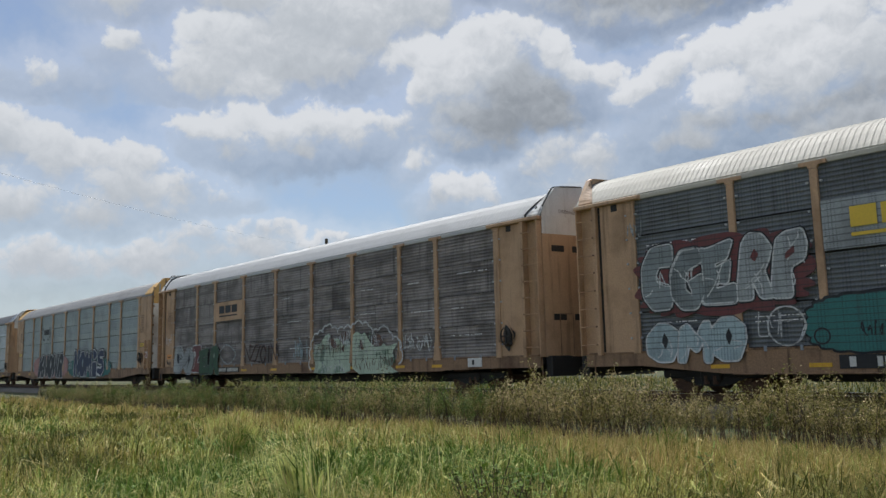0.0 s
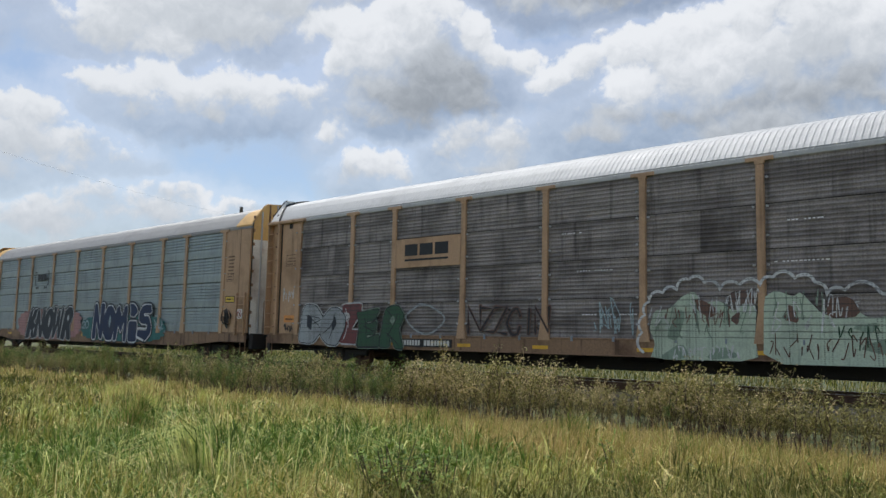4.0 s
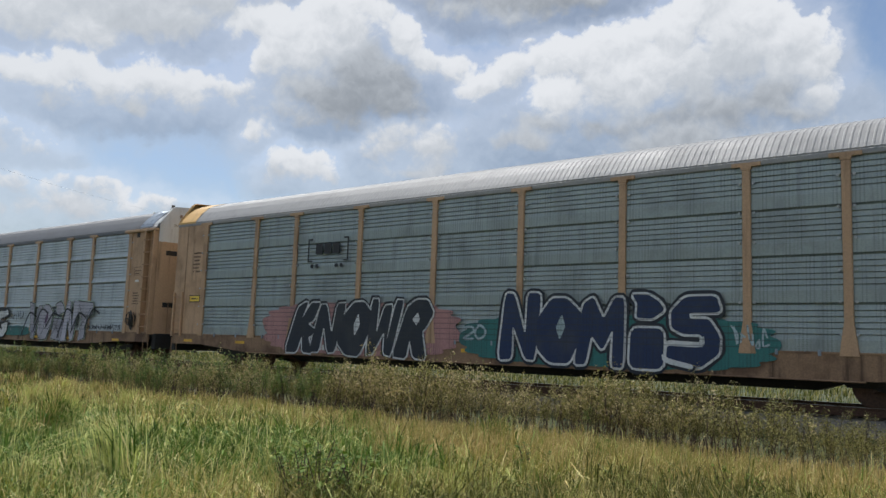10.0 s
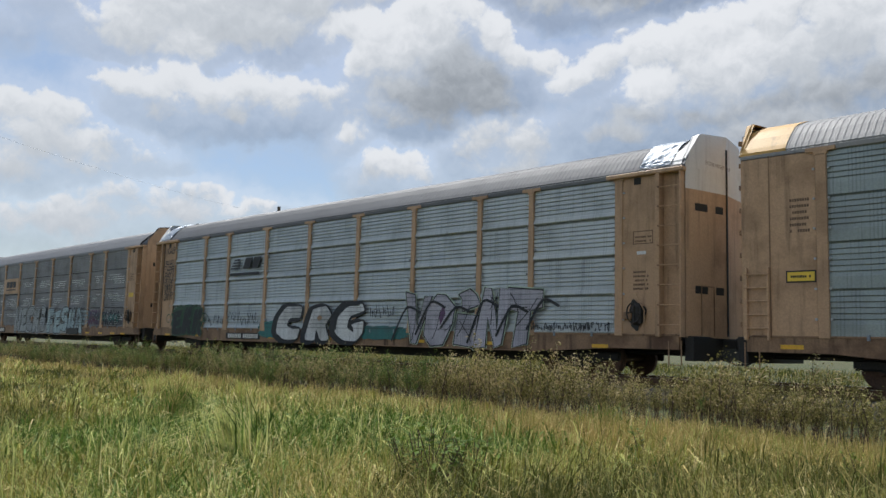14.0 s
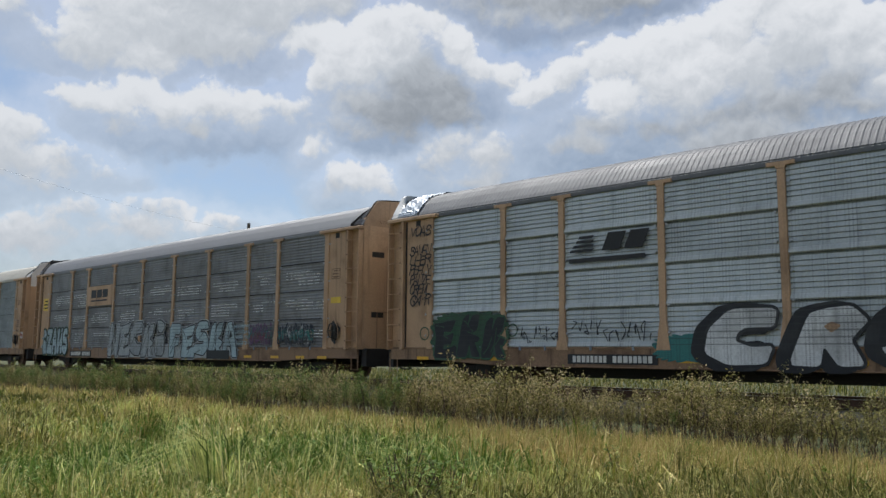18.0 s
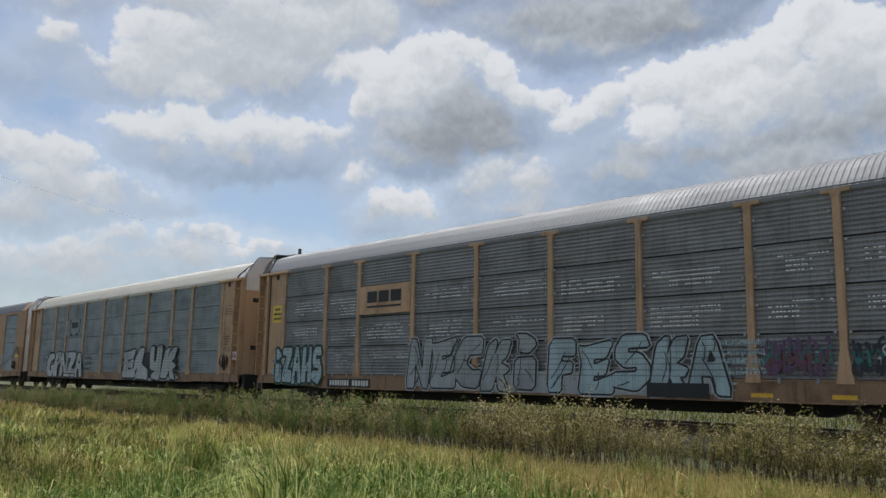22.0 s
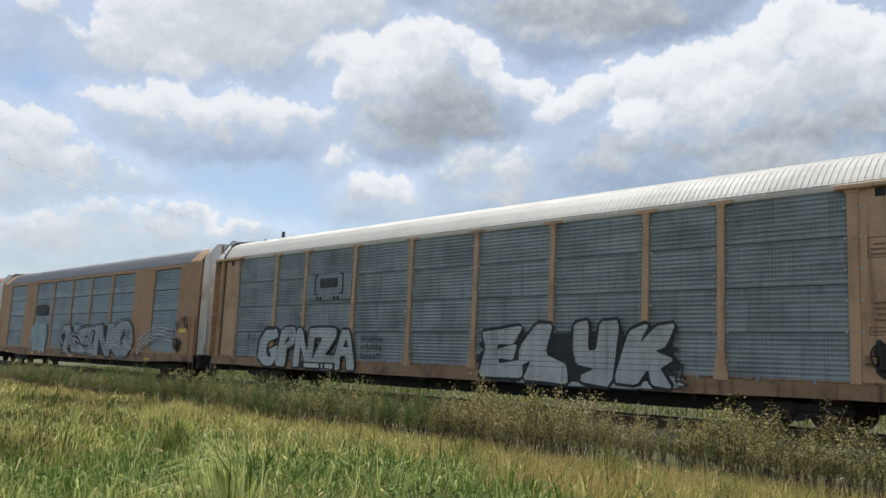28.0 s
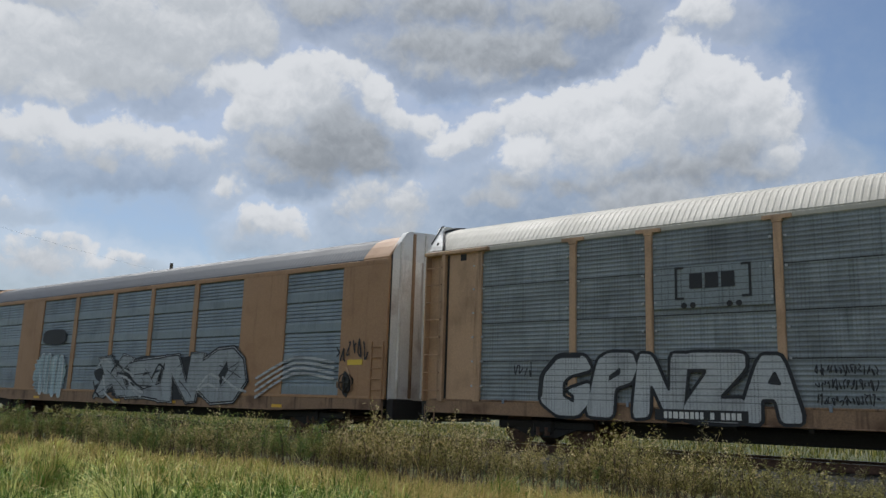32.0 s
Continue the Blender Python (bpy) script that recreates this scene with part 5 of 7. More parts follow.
def car_d():
    car = rack_car(-85.77, "light grey galvanized autorack car with tan posts and white graffiti", PANEL["d"], M["tan"], ROOF["lead"], "bulged", 4, door_top=M["white"], cap=M["zinc_sheet"], cap_x=1.15, hood=False, deep=0.58, dents=0.05)
    for k in range(4):
        part("mark_bar", Shape().slab([(-6.75 + 0.09 * k, 3.40 + 0.11 * k), (-6.1, 3.40 + 0.11 * k), (-6.0, 3.47 + 0.11 * k), (-6.7 + 0.09 * k, 3.47 + 0.11 * k)], Y - 0.07, Y - 0.06), M["ink"], car)
    for k in range(2):
        part("mark_bar", Shape().slab([(-5.8 + 0.62 * k, 3.40), (-5.3 + 0.62 * k, 3.40), (-5.1 + 0.62 * k, 3.83), (-5.6 + 0.62 * k, 3.83)], Y - 0.07, Y - 0.06), M["ink"], car)
    part("mark_line", Shape().box(-6.77, -4.6, Y - 0.07, Y - 0.06, 3.14, 3.25), M["ink"], car)
    patch(car, -11.7, -8.7, 0.75, 2.05, G["green"], 30, 0, 0.12)
    ring(car, -8.6, 1.5, 0.16, G["green"])
    ring(car, -11.9, 1.45, 0.18, G["green"])
    block_word(car, "EKK", -11.5, 0.76, 2.65, 1.15, [(G["green"], 0.06)], G["black"], G["green"], seed=31, gap=0.02, label="black letters edged in dark green")
    patch(car, -4.5, -2.3, 0.7, 1.35, G["teal"], 33, 0, 0.15)
    patch(car, 1.2, 4.2, 0.75, 1.2, G["teal"], 34, 0, 0.15)
    block_word(car, "CRG", -3.2, 0.68, 5.1, 1.22, [(G["black"], 0.13), (G["black"], 0.07)], G["white"], G["tan_bare"], slant=0.1, seed=32, gap=0.18, soft=2, shade=(-0.2, -0.02), label="white letters with heavy black shadow")
    block_word(car, "VOINT", 3.7, 0.62, 5.5, 1.5, [(G["mint"], 0.07), (G["black"], 0.04)], G["lilac"], G["violet"], slant=0.16, seed=34, gap=-0.14, soft=0, wild=0.06)
    for k in range(6):
        part("black_stroke", swoosh(3.4 + k * 1.1, 0.75 + 0.2 * (k % 3), 4.7 + k * 1.05, 1.6 + 0.15 * (k % 2)), G["black"], car)
    tag_scrawl(car, -8.5, 1.15, 1.3, 0.45, G["black"], 35)
    tag_scrawl(car, -6.7, 1.15, 2.2, 0.55, G["black"], 36)
    tag_scrawl(car, 2.2, 1.45, 1.2, 0.4, G["black"], 37)
    tag_scrawl(car, 9.0, 1.1, 2.5, 0.22, G["black"], 38)
    for k, word in enumerate(("VOAS", "SAVEN", "LHER", "HEFLY", "PANZE", "CREWL", "GXMR")):
        bubble(car, word, -12.55, (4.35, 3.78, 3.5, 3.2, 2.92, 2.62, 2.3)[k], 0.84, 0.27, 0.021, [(G["black"], 0.0)], seed=140 + k, gap=0.05, slant=0.25, jitter=0.1, name="tag_letter")
    stencil_box(car, 12.14, 3.2, 0.55, 0.32)
    part("sign", Shape().box(12.25, 12.5, Y - 0.03, Y - 0.022, 2.95, 3.03), M["white"], car)
    for k in range(5):
        text_bars(car, 12.15, 2.5 - k * 0.1, 0.4, 0.05, M["tan_ink"], k, y=Y - 0.022)
    part("number_plate", Shape().box(-6.85, -4.35, Y - 0.05, Y - 0.02, 0.64, 0.88), M["ink"], car)
    text_bars(car, -6.7, 0.68, 2.2, 0.16, M["pale"], 7, y=Y - 0.05)
    reflectors(car, (-9.2, -3.6, -0.1, 4.6, 7.4, 11.2, -12.0), 0.74)
    brake_wheel(car, 12.25, 1.55)
    end_words(car)


def car_e():
    car = rack_car(-114.12, "dark grey autorack car with tan posts and pale graffiti words", PANEL["e"], M["tan"], ROOF["grey"], "ribbed", 4, hood=True, deep=0.6, cheek="open")
    place_mark(car, M["tan"], M["ink"], POSTS[2] + 0.1, POSTS[3] - 0.1, 3.05, 4.0)
    patch(car, -12.4, -8.8, 0.65, 1.95, G["ice"], 40, 0, 0.2)
    block_word(car, "IZAHS", -12.2, 0.72, 3.2, 1.3, [(G["green"], 0.1), (G["black"], 0.05)], G["ice"], G["black"], seed=41, gap=0.02)
    patch(car, -4.5, 6.7, 0.62, 1.2, G["grey"], 42, 0, 0.08)
    block_word(car, "NECKI", -4.35, 0.68, 5.4, 1.45, [(G["silver"], 0.09), (G["black"], 0.05)], G["grey"], G["black"], seed=43, gap=-0.04, slant=0.06, label="silver letters outlined in black")
    block_word(car, "FESKA", 1.35, 0.68, 5.2, 1.35, [(G["silver"], 0.085), (G["black"], 0.05)], G["ice"], G["black"], seed=44, gap=-0.04, label="pale blue letters outlined in black")
    tag_scrawl(car, -8.6, 1.2, 1.0, 0.6, G["grey"], 45)
    tag_scrawl(car, -6.6, 1.25, 1.6, 0.5, G["grey"], 49, r=0.01)
    for k in range(4):
        tag_scrawl(car, 6.3, 1.15 + 0.2 * k, 1.0, 0.16, G["ice"], 46 + k, r=0.012)
    for k in range(4):
        tag_scrawl(car, 7.3, 1.1 + 0.14 * k, 1.3, 0.4, G[("violet", "maroon", "teal", "violet")[k]], 147 + k, r=0.03)
    for k in range(3):
        tag_scrawl(car, 9.1, 1.1 + 0.2 * k, 2.0, 0.4, G[("ink_blue", "teal", "ink_blue")[k]], 157 + k, r=0.03)
    tag_scrawl(car, 9.5, 1.35, 1.2, 0.5, G["white"], 48)
    part("sign", Shape().box(-12.5, -11.85, Y - 0.03, Y - 0.022, 3.0, 3.65), M["yellow_sign"], car)
    for k in range(3):
        text_bars(car, -12.42, 3.1 + 0.18 * k, 0.5, 0.08, M["ink"], k, y=Y - 0.03)
    part("sign", Shape().box(12.0, 12.5, Y - 0.03, Y - 0.022, 2.5, 2.7), M["yellow_sign"], car)
    stencil_box(car, 12.0, 3.3, 0.45, 0.35)
    part("number_plate", Shape().box(-8.65, -6.25, Y - 0.056, Y - 0.03, 0.63, 0.91), M["ink"], car)
    text_bars(car, -8.5, 0.68, 2.1, 0.18, M["pale"], 7, y=Y - 0.056)
    part("number_plate", Shape().box(4.4, 6.0, Y - 0.09, Y - 0.07, 0.62, 0.95), M["ink"], car)
    reflectors(car, (-11.6, -9.4, -4.2, -1.5, 1.4, 4.2, 7.2, 8.9, 10.4, 11.6), 0.72)
    brake_wheel(car, 12.25, 1.6)
    daylight_slots(car, 3, range(0, 9), 5, M["bright"])
    daylight_slots(car, 13, range(0, 9), 4, M["bright"])
    end_words(car)


def car_f():
    car = rack_car(-142.48, "dusty blue autorack car with tan posts and chrome graffiti", PANEL["f"], M["tan"], ROOF["cream"], "shallow", 4, door_top=M["white"], hood=True, deep=0.68)
    part("mark_plate", Shape().box(POSTS[2] + 0.12, POSTS[3] - 0.12, Y - 0.05, Y - 0.02, 3.1, 4.02), G["plate"], car)
    bracket_mark(car, -6.4, -4.75, 3.1, 4.0)
    block_word(car, "GPNZA", -9.8, 0.72, 6.0, 1.38, [(G["black"], 0.075), (G["black"], 0.05)], G["chrome"], G["black"], seed=51, gap=-0.1, soft=2, slant=0.04, label="chrome letters with black outline")
    patch(car, 1.6, 8.2, 0.62, 1.15, G["black"], 54, 0, 0.1)
    patch(car, 1.7, 8.1, 0.66, 1.1, G["silver"], 54, 1, 0.1)
    patch(car, 1.6, 8.0, 0.75, 2.0, G["black"], 57, 2, 0.1)
    block_word(car, "ELYK", 1.7, 0.72, 6.1, 1.5, [(G["black"], 0.085), (G["black"], 0.05)], G["chrome"], G["black"], seed=52, gap=-0.06, soft=1, wild=0.04, slant=0.05, label="chrome letters with black outline")
    tag_scrawl(car, 7.4, 0.8, 0.7, 0.6, G["black"], 55, r=0.02)
    for k in range(3):
        tag_scrawl(car, -3.6, 1.1 + 0.28 * k, 1.1, 0.22, G["black"], 56 + k, r=0.012)
    tag_scrawl(car, -10.6, 1.5, 0.5, 0.5, G["black"], 60)
    part("number_plate", Shape().box(-6.9, -4.9, Y - 0.092, Y - 0.07, 0.72, 0.95), M["ink"], car)
    text_bars(car, -6.8, 0.76, 1.8, 0.14, M["pale"], 8, y=Y - 0.093)
    stencil_box(car, 12.0, 3.45, 0.65, 0.42)
    for k in range(4):
        text_bars(car, 12.1, 2.55 - k * 0.11, 0.4, 0.05, M["tan_ink"], k, y=Y - 0.022)
    stencil_box(car, 12.0, 1.95, 0.6, 0.16)
    warning_sign(car, 13.17, 1.75)
    brake_wheel(car, 12.25, 1.55)
    reflectors(car, (-8.9, -6.2, 3.9), 0.8)
    end_words(car)


def frame_car(x, label, frame_mat, roof, panel, marks):
    """A wagon with wide plain posts and seven sheeted bays."""
    car = tagged(new("autorack_car"), label, "railway car", group="autorack cars of the train")
    car.matrix_basis = pose(x, MID, RAIL)
    CARS.append((car, x))
    under_parts(car, M["tan_sill"] if frame_mat is not M["red"] else M["red"], 0.62)
    cuts = [(-11.45, -8.65), (-6.75, -4.05), (-3.8, -1.15), (-0.95, 1.5), (1.7, 4.2), (4.45, 6.95), (9.12, 11.65)]
    tall = (4.82 - 1.08) / 4
    edges = [-HALF] + [v for c in cuts for v in c] + [HALF]
    for a, b in zip(edges[::2], edges[1::2]):
        part("post" if b - a < 0.5 else "plain_panel", Shape().box(a - 0.01, b + 0.01, Y - 0.04, Y + 0.05, LOW, TOP - 0.02, 0.012), frame_mat, car)
    # black sheet added behind the bays, in place of the shaded interior
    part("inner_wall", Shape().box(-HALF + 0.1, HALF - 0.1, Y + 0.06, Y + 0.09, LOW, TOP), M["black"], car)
    part("lower_rail", Shape().box(-HALF, HALF, Y - 0.045, Y + 0.05, LOW - 0.04, 1.08, 0.01), frame_mat, car)
    part("upper_rail", Shape().box(-HALF, HALF, Y - 0.045, Y + 0.05, 4.82, TOP + 0.09, 0.01), frame_mat, car)
    for a, b in cuts:
        me = strip_mesh(round(b - a, 2), round(tall, 4), "banded", panel)
        for k in range(4):
            part("side_sheet", me, None, car, at=pose((a + b) / 2, Y, 1.08 + k * tall))
    part("far_side", Shape().box(-HALF, HALF, -Y - 0.06, -Y, LOW - 0.2, TOP + 0.07), panel, car)
    part("roof", roof_mesh(-HALF + 1.0, HALF - 1.0, roof), None, car)
    for sg in (-1, 1):
        part("roof_cap", cap_mesh(sg, HALF - 1.05, HALF + 0.02, frame_mat), None, car)
        part("gable", gable_mesh(sg, M["white"], TOP + 0.1), None, car)
        part("roof_rim", Shape().tube([(sg * HALF, y * 1.012, z + 0.03) for y, z in roof_profile()], 0.03), frame_mat, car)
        d = part("end_door", end_door(sg, LOW - 0.05, TOP + 0.1, M["dirty_white"]), None, car)
        for k in (2, 5, 8):
            px, py = door_outline()[k]
            part("door_rib", Shape().box(sg * px - 0.05, sg * px + 0.05, py - 0.05, py + 0.05, LOW, gable_height(py) - 0.05, 0.02), M["dirty_white"] if k != 5 else M["tan_sill"], d)
        ladder(car, min(sg * 12.9, sg * 13.4), max(sg * 12.9, sg * 13.4), frame_mat, 1.0, 2.6, 5, 0.08)
    brake_wheel(car, 12.0, 1.45)
    reflectors(car, (-6.5, -0.2, 3.4, 9, -11), 0.72)
    marks(car)
    return car


def marks_g(car):
    patch(car, -7.0, -4.2, 0.85, 2.5, G["ice"], 61, 0, 0.14)
    bubble(car, "IIII", -6.5, 0.95, 2.1, 1.4, 0.12, [(G["white"], 0.05), (G["ice"], 0)], seed=62)
    patch(car, -2.0, 7.4, 0.8, 2.35, G["black"], 67, 1, 0.12)
    block_word(car, "XENO", -1.9, 0.82, 9.2, 1.5, [(G["black"], 0.13), (G["white"], 0.075), (G["black"], 0.055)], G["grey"], G["black"], seed=63, gap=-0.1, slant=0.08, soft=0, wild=0.06, label="black letters traced in silver")
    rnd = random.Random(64)
    for k in range(16):
        x, z = rnd.uniform(-1.9, 6.6), rnd.uniform(0.95, 1.9)
        part("stroke", swoosh(x, z, x + rnd.uniform(0.3, 1.3), z + rnd.uniform(-0.6, 0.4)), G["silver" if k % 3 else "black"], car)
    for k in range(4):
        part("swoosh", swoosh(8.0, 0.95 + 0.2 * k, 11.5, 1.55 + 0.16 * k), G["silver"], car)
    tag_scrawl(car, 11.5, 2.0, 1.2, 0.7, G["black"], 65, r=0.025)
    patch(car, -6.5, -4.5, 2.9, 3.55, M["ink"], 66, 0, 0.05)
    part("sign", Shape().box(12.0, 12.6, Y - 0.055, Y - 0.045, 1.95, 2.1), M["yellow_sign"], car)


def swoosh(x0, z0, x1, z1):
    s = Shape()
    ribbon(s, [(x0, z0), ((x0 + x1) / 2, z1 + 0.15), (x1, z1)], 0.04, Y - 0.0995)
    return s


def marks_h(car):
    tag_scrawl(car, 9.4, 1.2, 2.6, 0.7, G["grey"], 70, r=0.05)
    tag_scrawl(car, 4.0, 1.2, 2.6, 0.7, G["white"], 71, r=0.05)


car_a()
car_b()
car_c()
car_d()
car_e()
car_f()
frame_car(-170.85, "orange-tan autorack car with pale blue sheets and black silver graffiti", M["orange"], ROOF["slate"], PANEL["g"], marks_g)
frame_car(-199.2, "red-framed autorack car with pale grey sheets", M["red"], ROOF["grey"], PANEL["d"], marks_h)


# ---- sky, distance ----
CLOUDS = {
    "upper_left": "65.9 21.5 4.0 2.6 0.35; 61.8 21.4 4.6 3.0 0.1; 59 20.3 3.6 2.2 0.05; 64.1 19.2 2.9 2.0 0.35; 67.7 19.4 3.4 1.8 0.2; 73.2 20.9 1.8 1.1 0.2; 57.3 23.2 3.9 2.6 0.15; 53.3 24.3 4.0 2.2 0.2; 69.7 19.5 2.5 1.2 0.2; 61.2 22.9 4.2 2.6 -0.05",
    "middle_heads": "54.1 21.1 1.7 1.3 0.45; 51.7 20.6 2.5 1.9 0.5; 48.5 22.2 2.2 1.6 0.5; 45.9 22.6 2.0 1.2 0.55; 43.2 21.1 2.0 1.7 0.5; 52.4 18.7 2.1 1.5 0.4; 49.8 19.7 2.8 2.3 0.35; 41.7 19.4 1.5 1.5 0.35; 47.0 20.8 2.4 1.8 0.3; 45.1 22.2 1.2 0.9 0.5",
    "middle_belly": "46.2 19.0 3.0 2.2 -0.55; 44.3 17.9 3.4 2.2 -0.75; 47.3 16.8 3.8 1.9 -0.85; 43.2 16.6 2.8 1.5 -0.6; 49.7 17.1 2.4 1.5 -0.35; 48.0 15.5 3.2 1.1 -0.5; 50.0 15.4 2.4 1.0 -0.3",
    "low_middle": "39.1 19.5 1.2 0.9 0.45; 40.3 19.0 0.9 0.6 0.3; 52.9 13.8 1.1 0.9 0.35; 49.9 12.0 2.1 1.6 0.4; 48.1 11.3 1.4 1.2 0.25; 51.2 11.4 1.6 1.2 0; 43.6 14.0 2.5 1.4 0.1; 40.6 13.8 2.6 1.7 0.1; 41.5 12.0 3.6 1.4 -0.1; 45.5 12.9 2.0 1.0 -0.05",
    "right_heads": "37.5 18.1 1.9 1.3 0.45; 35.3 18.8 2.0 1.7 0.45; 32.8 19.5 2.0 1.6 0.5; 34.2 21.0 0.9 0.7 0.3; 30.7 19.2 1.9 1.7 0.4; 29.0 20.3 2.0 1.6 0.5; 27.2 20.7 1.9 1.5 0.55; 24.6 21.3 2.1 1.8 0.5; 23.0 22.3 2.1 1.8 0.55; 21.3 23.0 2.1 1.7 0.5; 19.0 21.6 2.5 2.0 0.45; 31.9 16.9 2.4 1.5 0.5; 26.3 18.4 3.3 2.3 0.35; 28.9 17.7 2.2 1.7 0.3; 22.8 18.6 2.8 2.3 0.15; 20.0 19.4 2.7 2.2 0.1; 17.4 19.4 2.3 2.3 0.3",
    "right_belly": "25.3 15.8 4.7 1.4 -0.55; 21.1 16.2 3.8 1.7 -0.55; 29.2 15.3 3.8 1.3 -0.5; 33.4 15.4 3.1 1.0 -0.4; 34.5 14.1 4.7 1.3 -0.3; 18.5 16.8 2.9 1.9 -0.5; 23.6 14.1 5.7 1.6 -0.45",
    "top_grey": "40.2 24.6 5.6 1.6 -0.55; 35.8 24.1 6.0 2.0 -0.55; 31.9 24.1 5.4 1.9 -0.6; 35.4 22.8 3.5 1.1 0; 29.4 23.6 2.6 1.2 -0.35; 43.1 24 3.1 1.1 -0.25; 39.4 23.1 2.5 0.9 -0.15",
    "left_bank": "68.8 15.6 1.5 1.1 0.4; 67.2 15.7 1.9 1.3 0.5; 65.1 16.0 2.2 1.4 0.5; 63.0 15.7 2.1 1.3 0.4; 60.5 16.2 2.2 1.3 0.4; 57.6 16.4 2.5 1.3 0.35; 54.6 16.2 2.1 1.0 0.15; 61.3 14.9 3.3 1.1 -0.2; 66.0 14.5 2.4 1.1 -0.15; 56.7 15.3 2.7 0.9 -0.1",
    "left_edge": "74.4 13.6 2.1 1.4 0.4; 71.9 13.5 1.8 1.2 0.4; 72.9 11.8 2.9 1.7 0.1; 69.1 11.9 2.5 1.3 0.2; 66.3 11.2 1.8 0.9 0.15; 74.3 10.1 2.7 1.4 0; 70.5 10.4 2.3 0.9 0",
    "horizon": "71.5 7.2 4.6 1.5 0.1; 64.4 8.2 4.1 1.3 0.15; 60.8 8.6 1.7 0.9 0.4; 63.5 9.4 2.0 0.8 0.05; 68.0 8.7 2.7 1.1 0.1; 58.2 8.3 2.2 0.7 0.1",
    "far_left": "77.5 14.0 2.5 2.0 0.3; 77.4 18.6 1.6 1.0 0.1; 80.4 14.7 2.9 2.2 0.2; 79.1 10.4 3.2 1.9 0.1; 81.6 17.9 2.1 1.2 0; 77.3 6.9 3.8 1.7 0.1; 83.3 11.6 2.7 2.1 0.1",
    "far_right": "16.5 20.4 1.9 1.6 0.5; 15.5 18.5 1.9 1.8 0.35; 14.6 16.4 1.7 1.3 0.3; 16.4 15.3 3.5 1.2 -0.45; 17.7 13.3 5.2 1.4 -0.3; 13.4 14.3 2.1 0.8 0.1",
    "overhead": "46.9 26.6 6.4 1.9 -0.35; 37.8 27 6.8 1.9 -0.55; 65.9 25 4.6 2.2 0.1; 29.2 26.5 5.6 1.9 -0.4; 55.9 26 4.7 1.9 0.1; 73.5 24.1 3.1 1.8 0.1; 19.8 25.7 3.0 1.4 0.3; 58.5 29.4 8.5 2.1 -0.1; 37.9 31.4 10.1 2.1 -0.2; 19 30.5 7.8 2.3 0.1; 76.5 27.2 5.2 2.0 0.1",
}


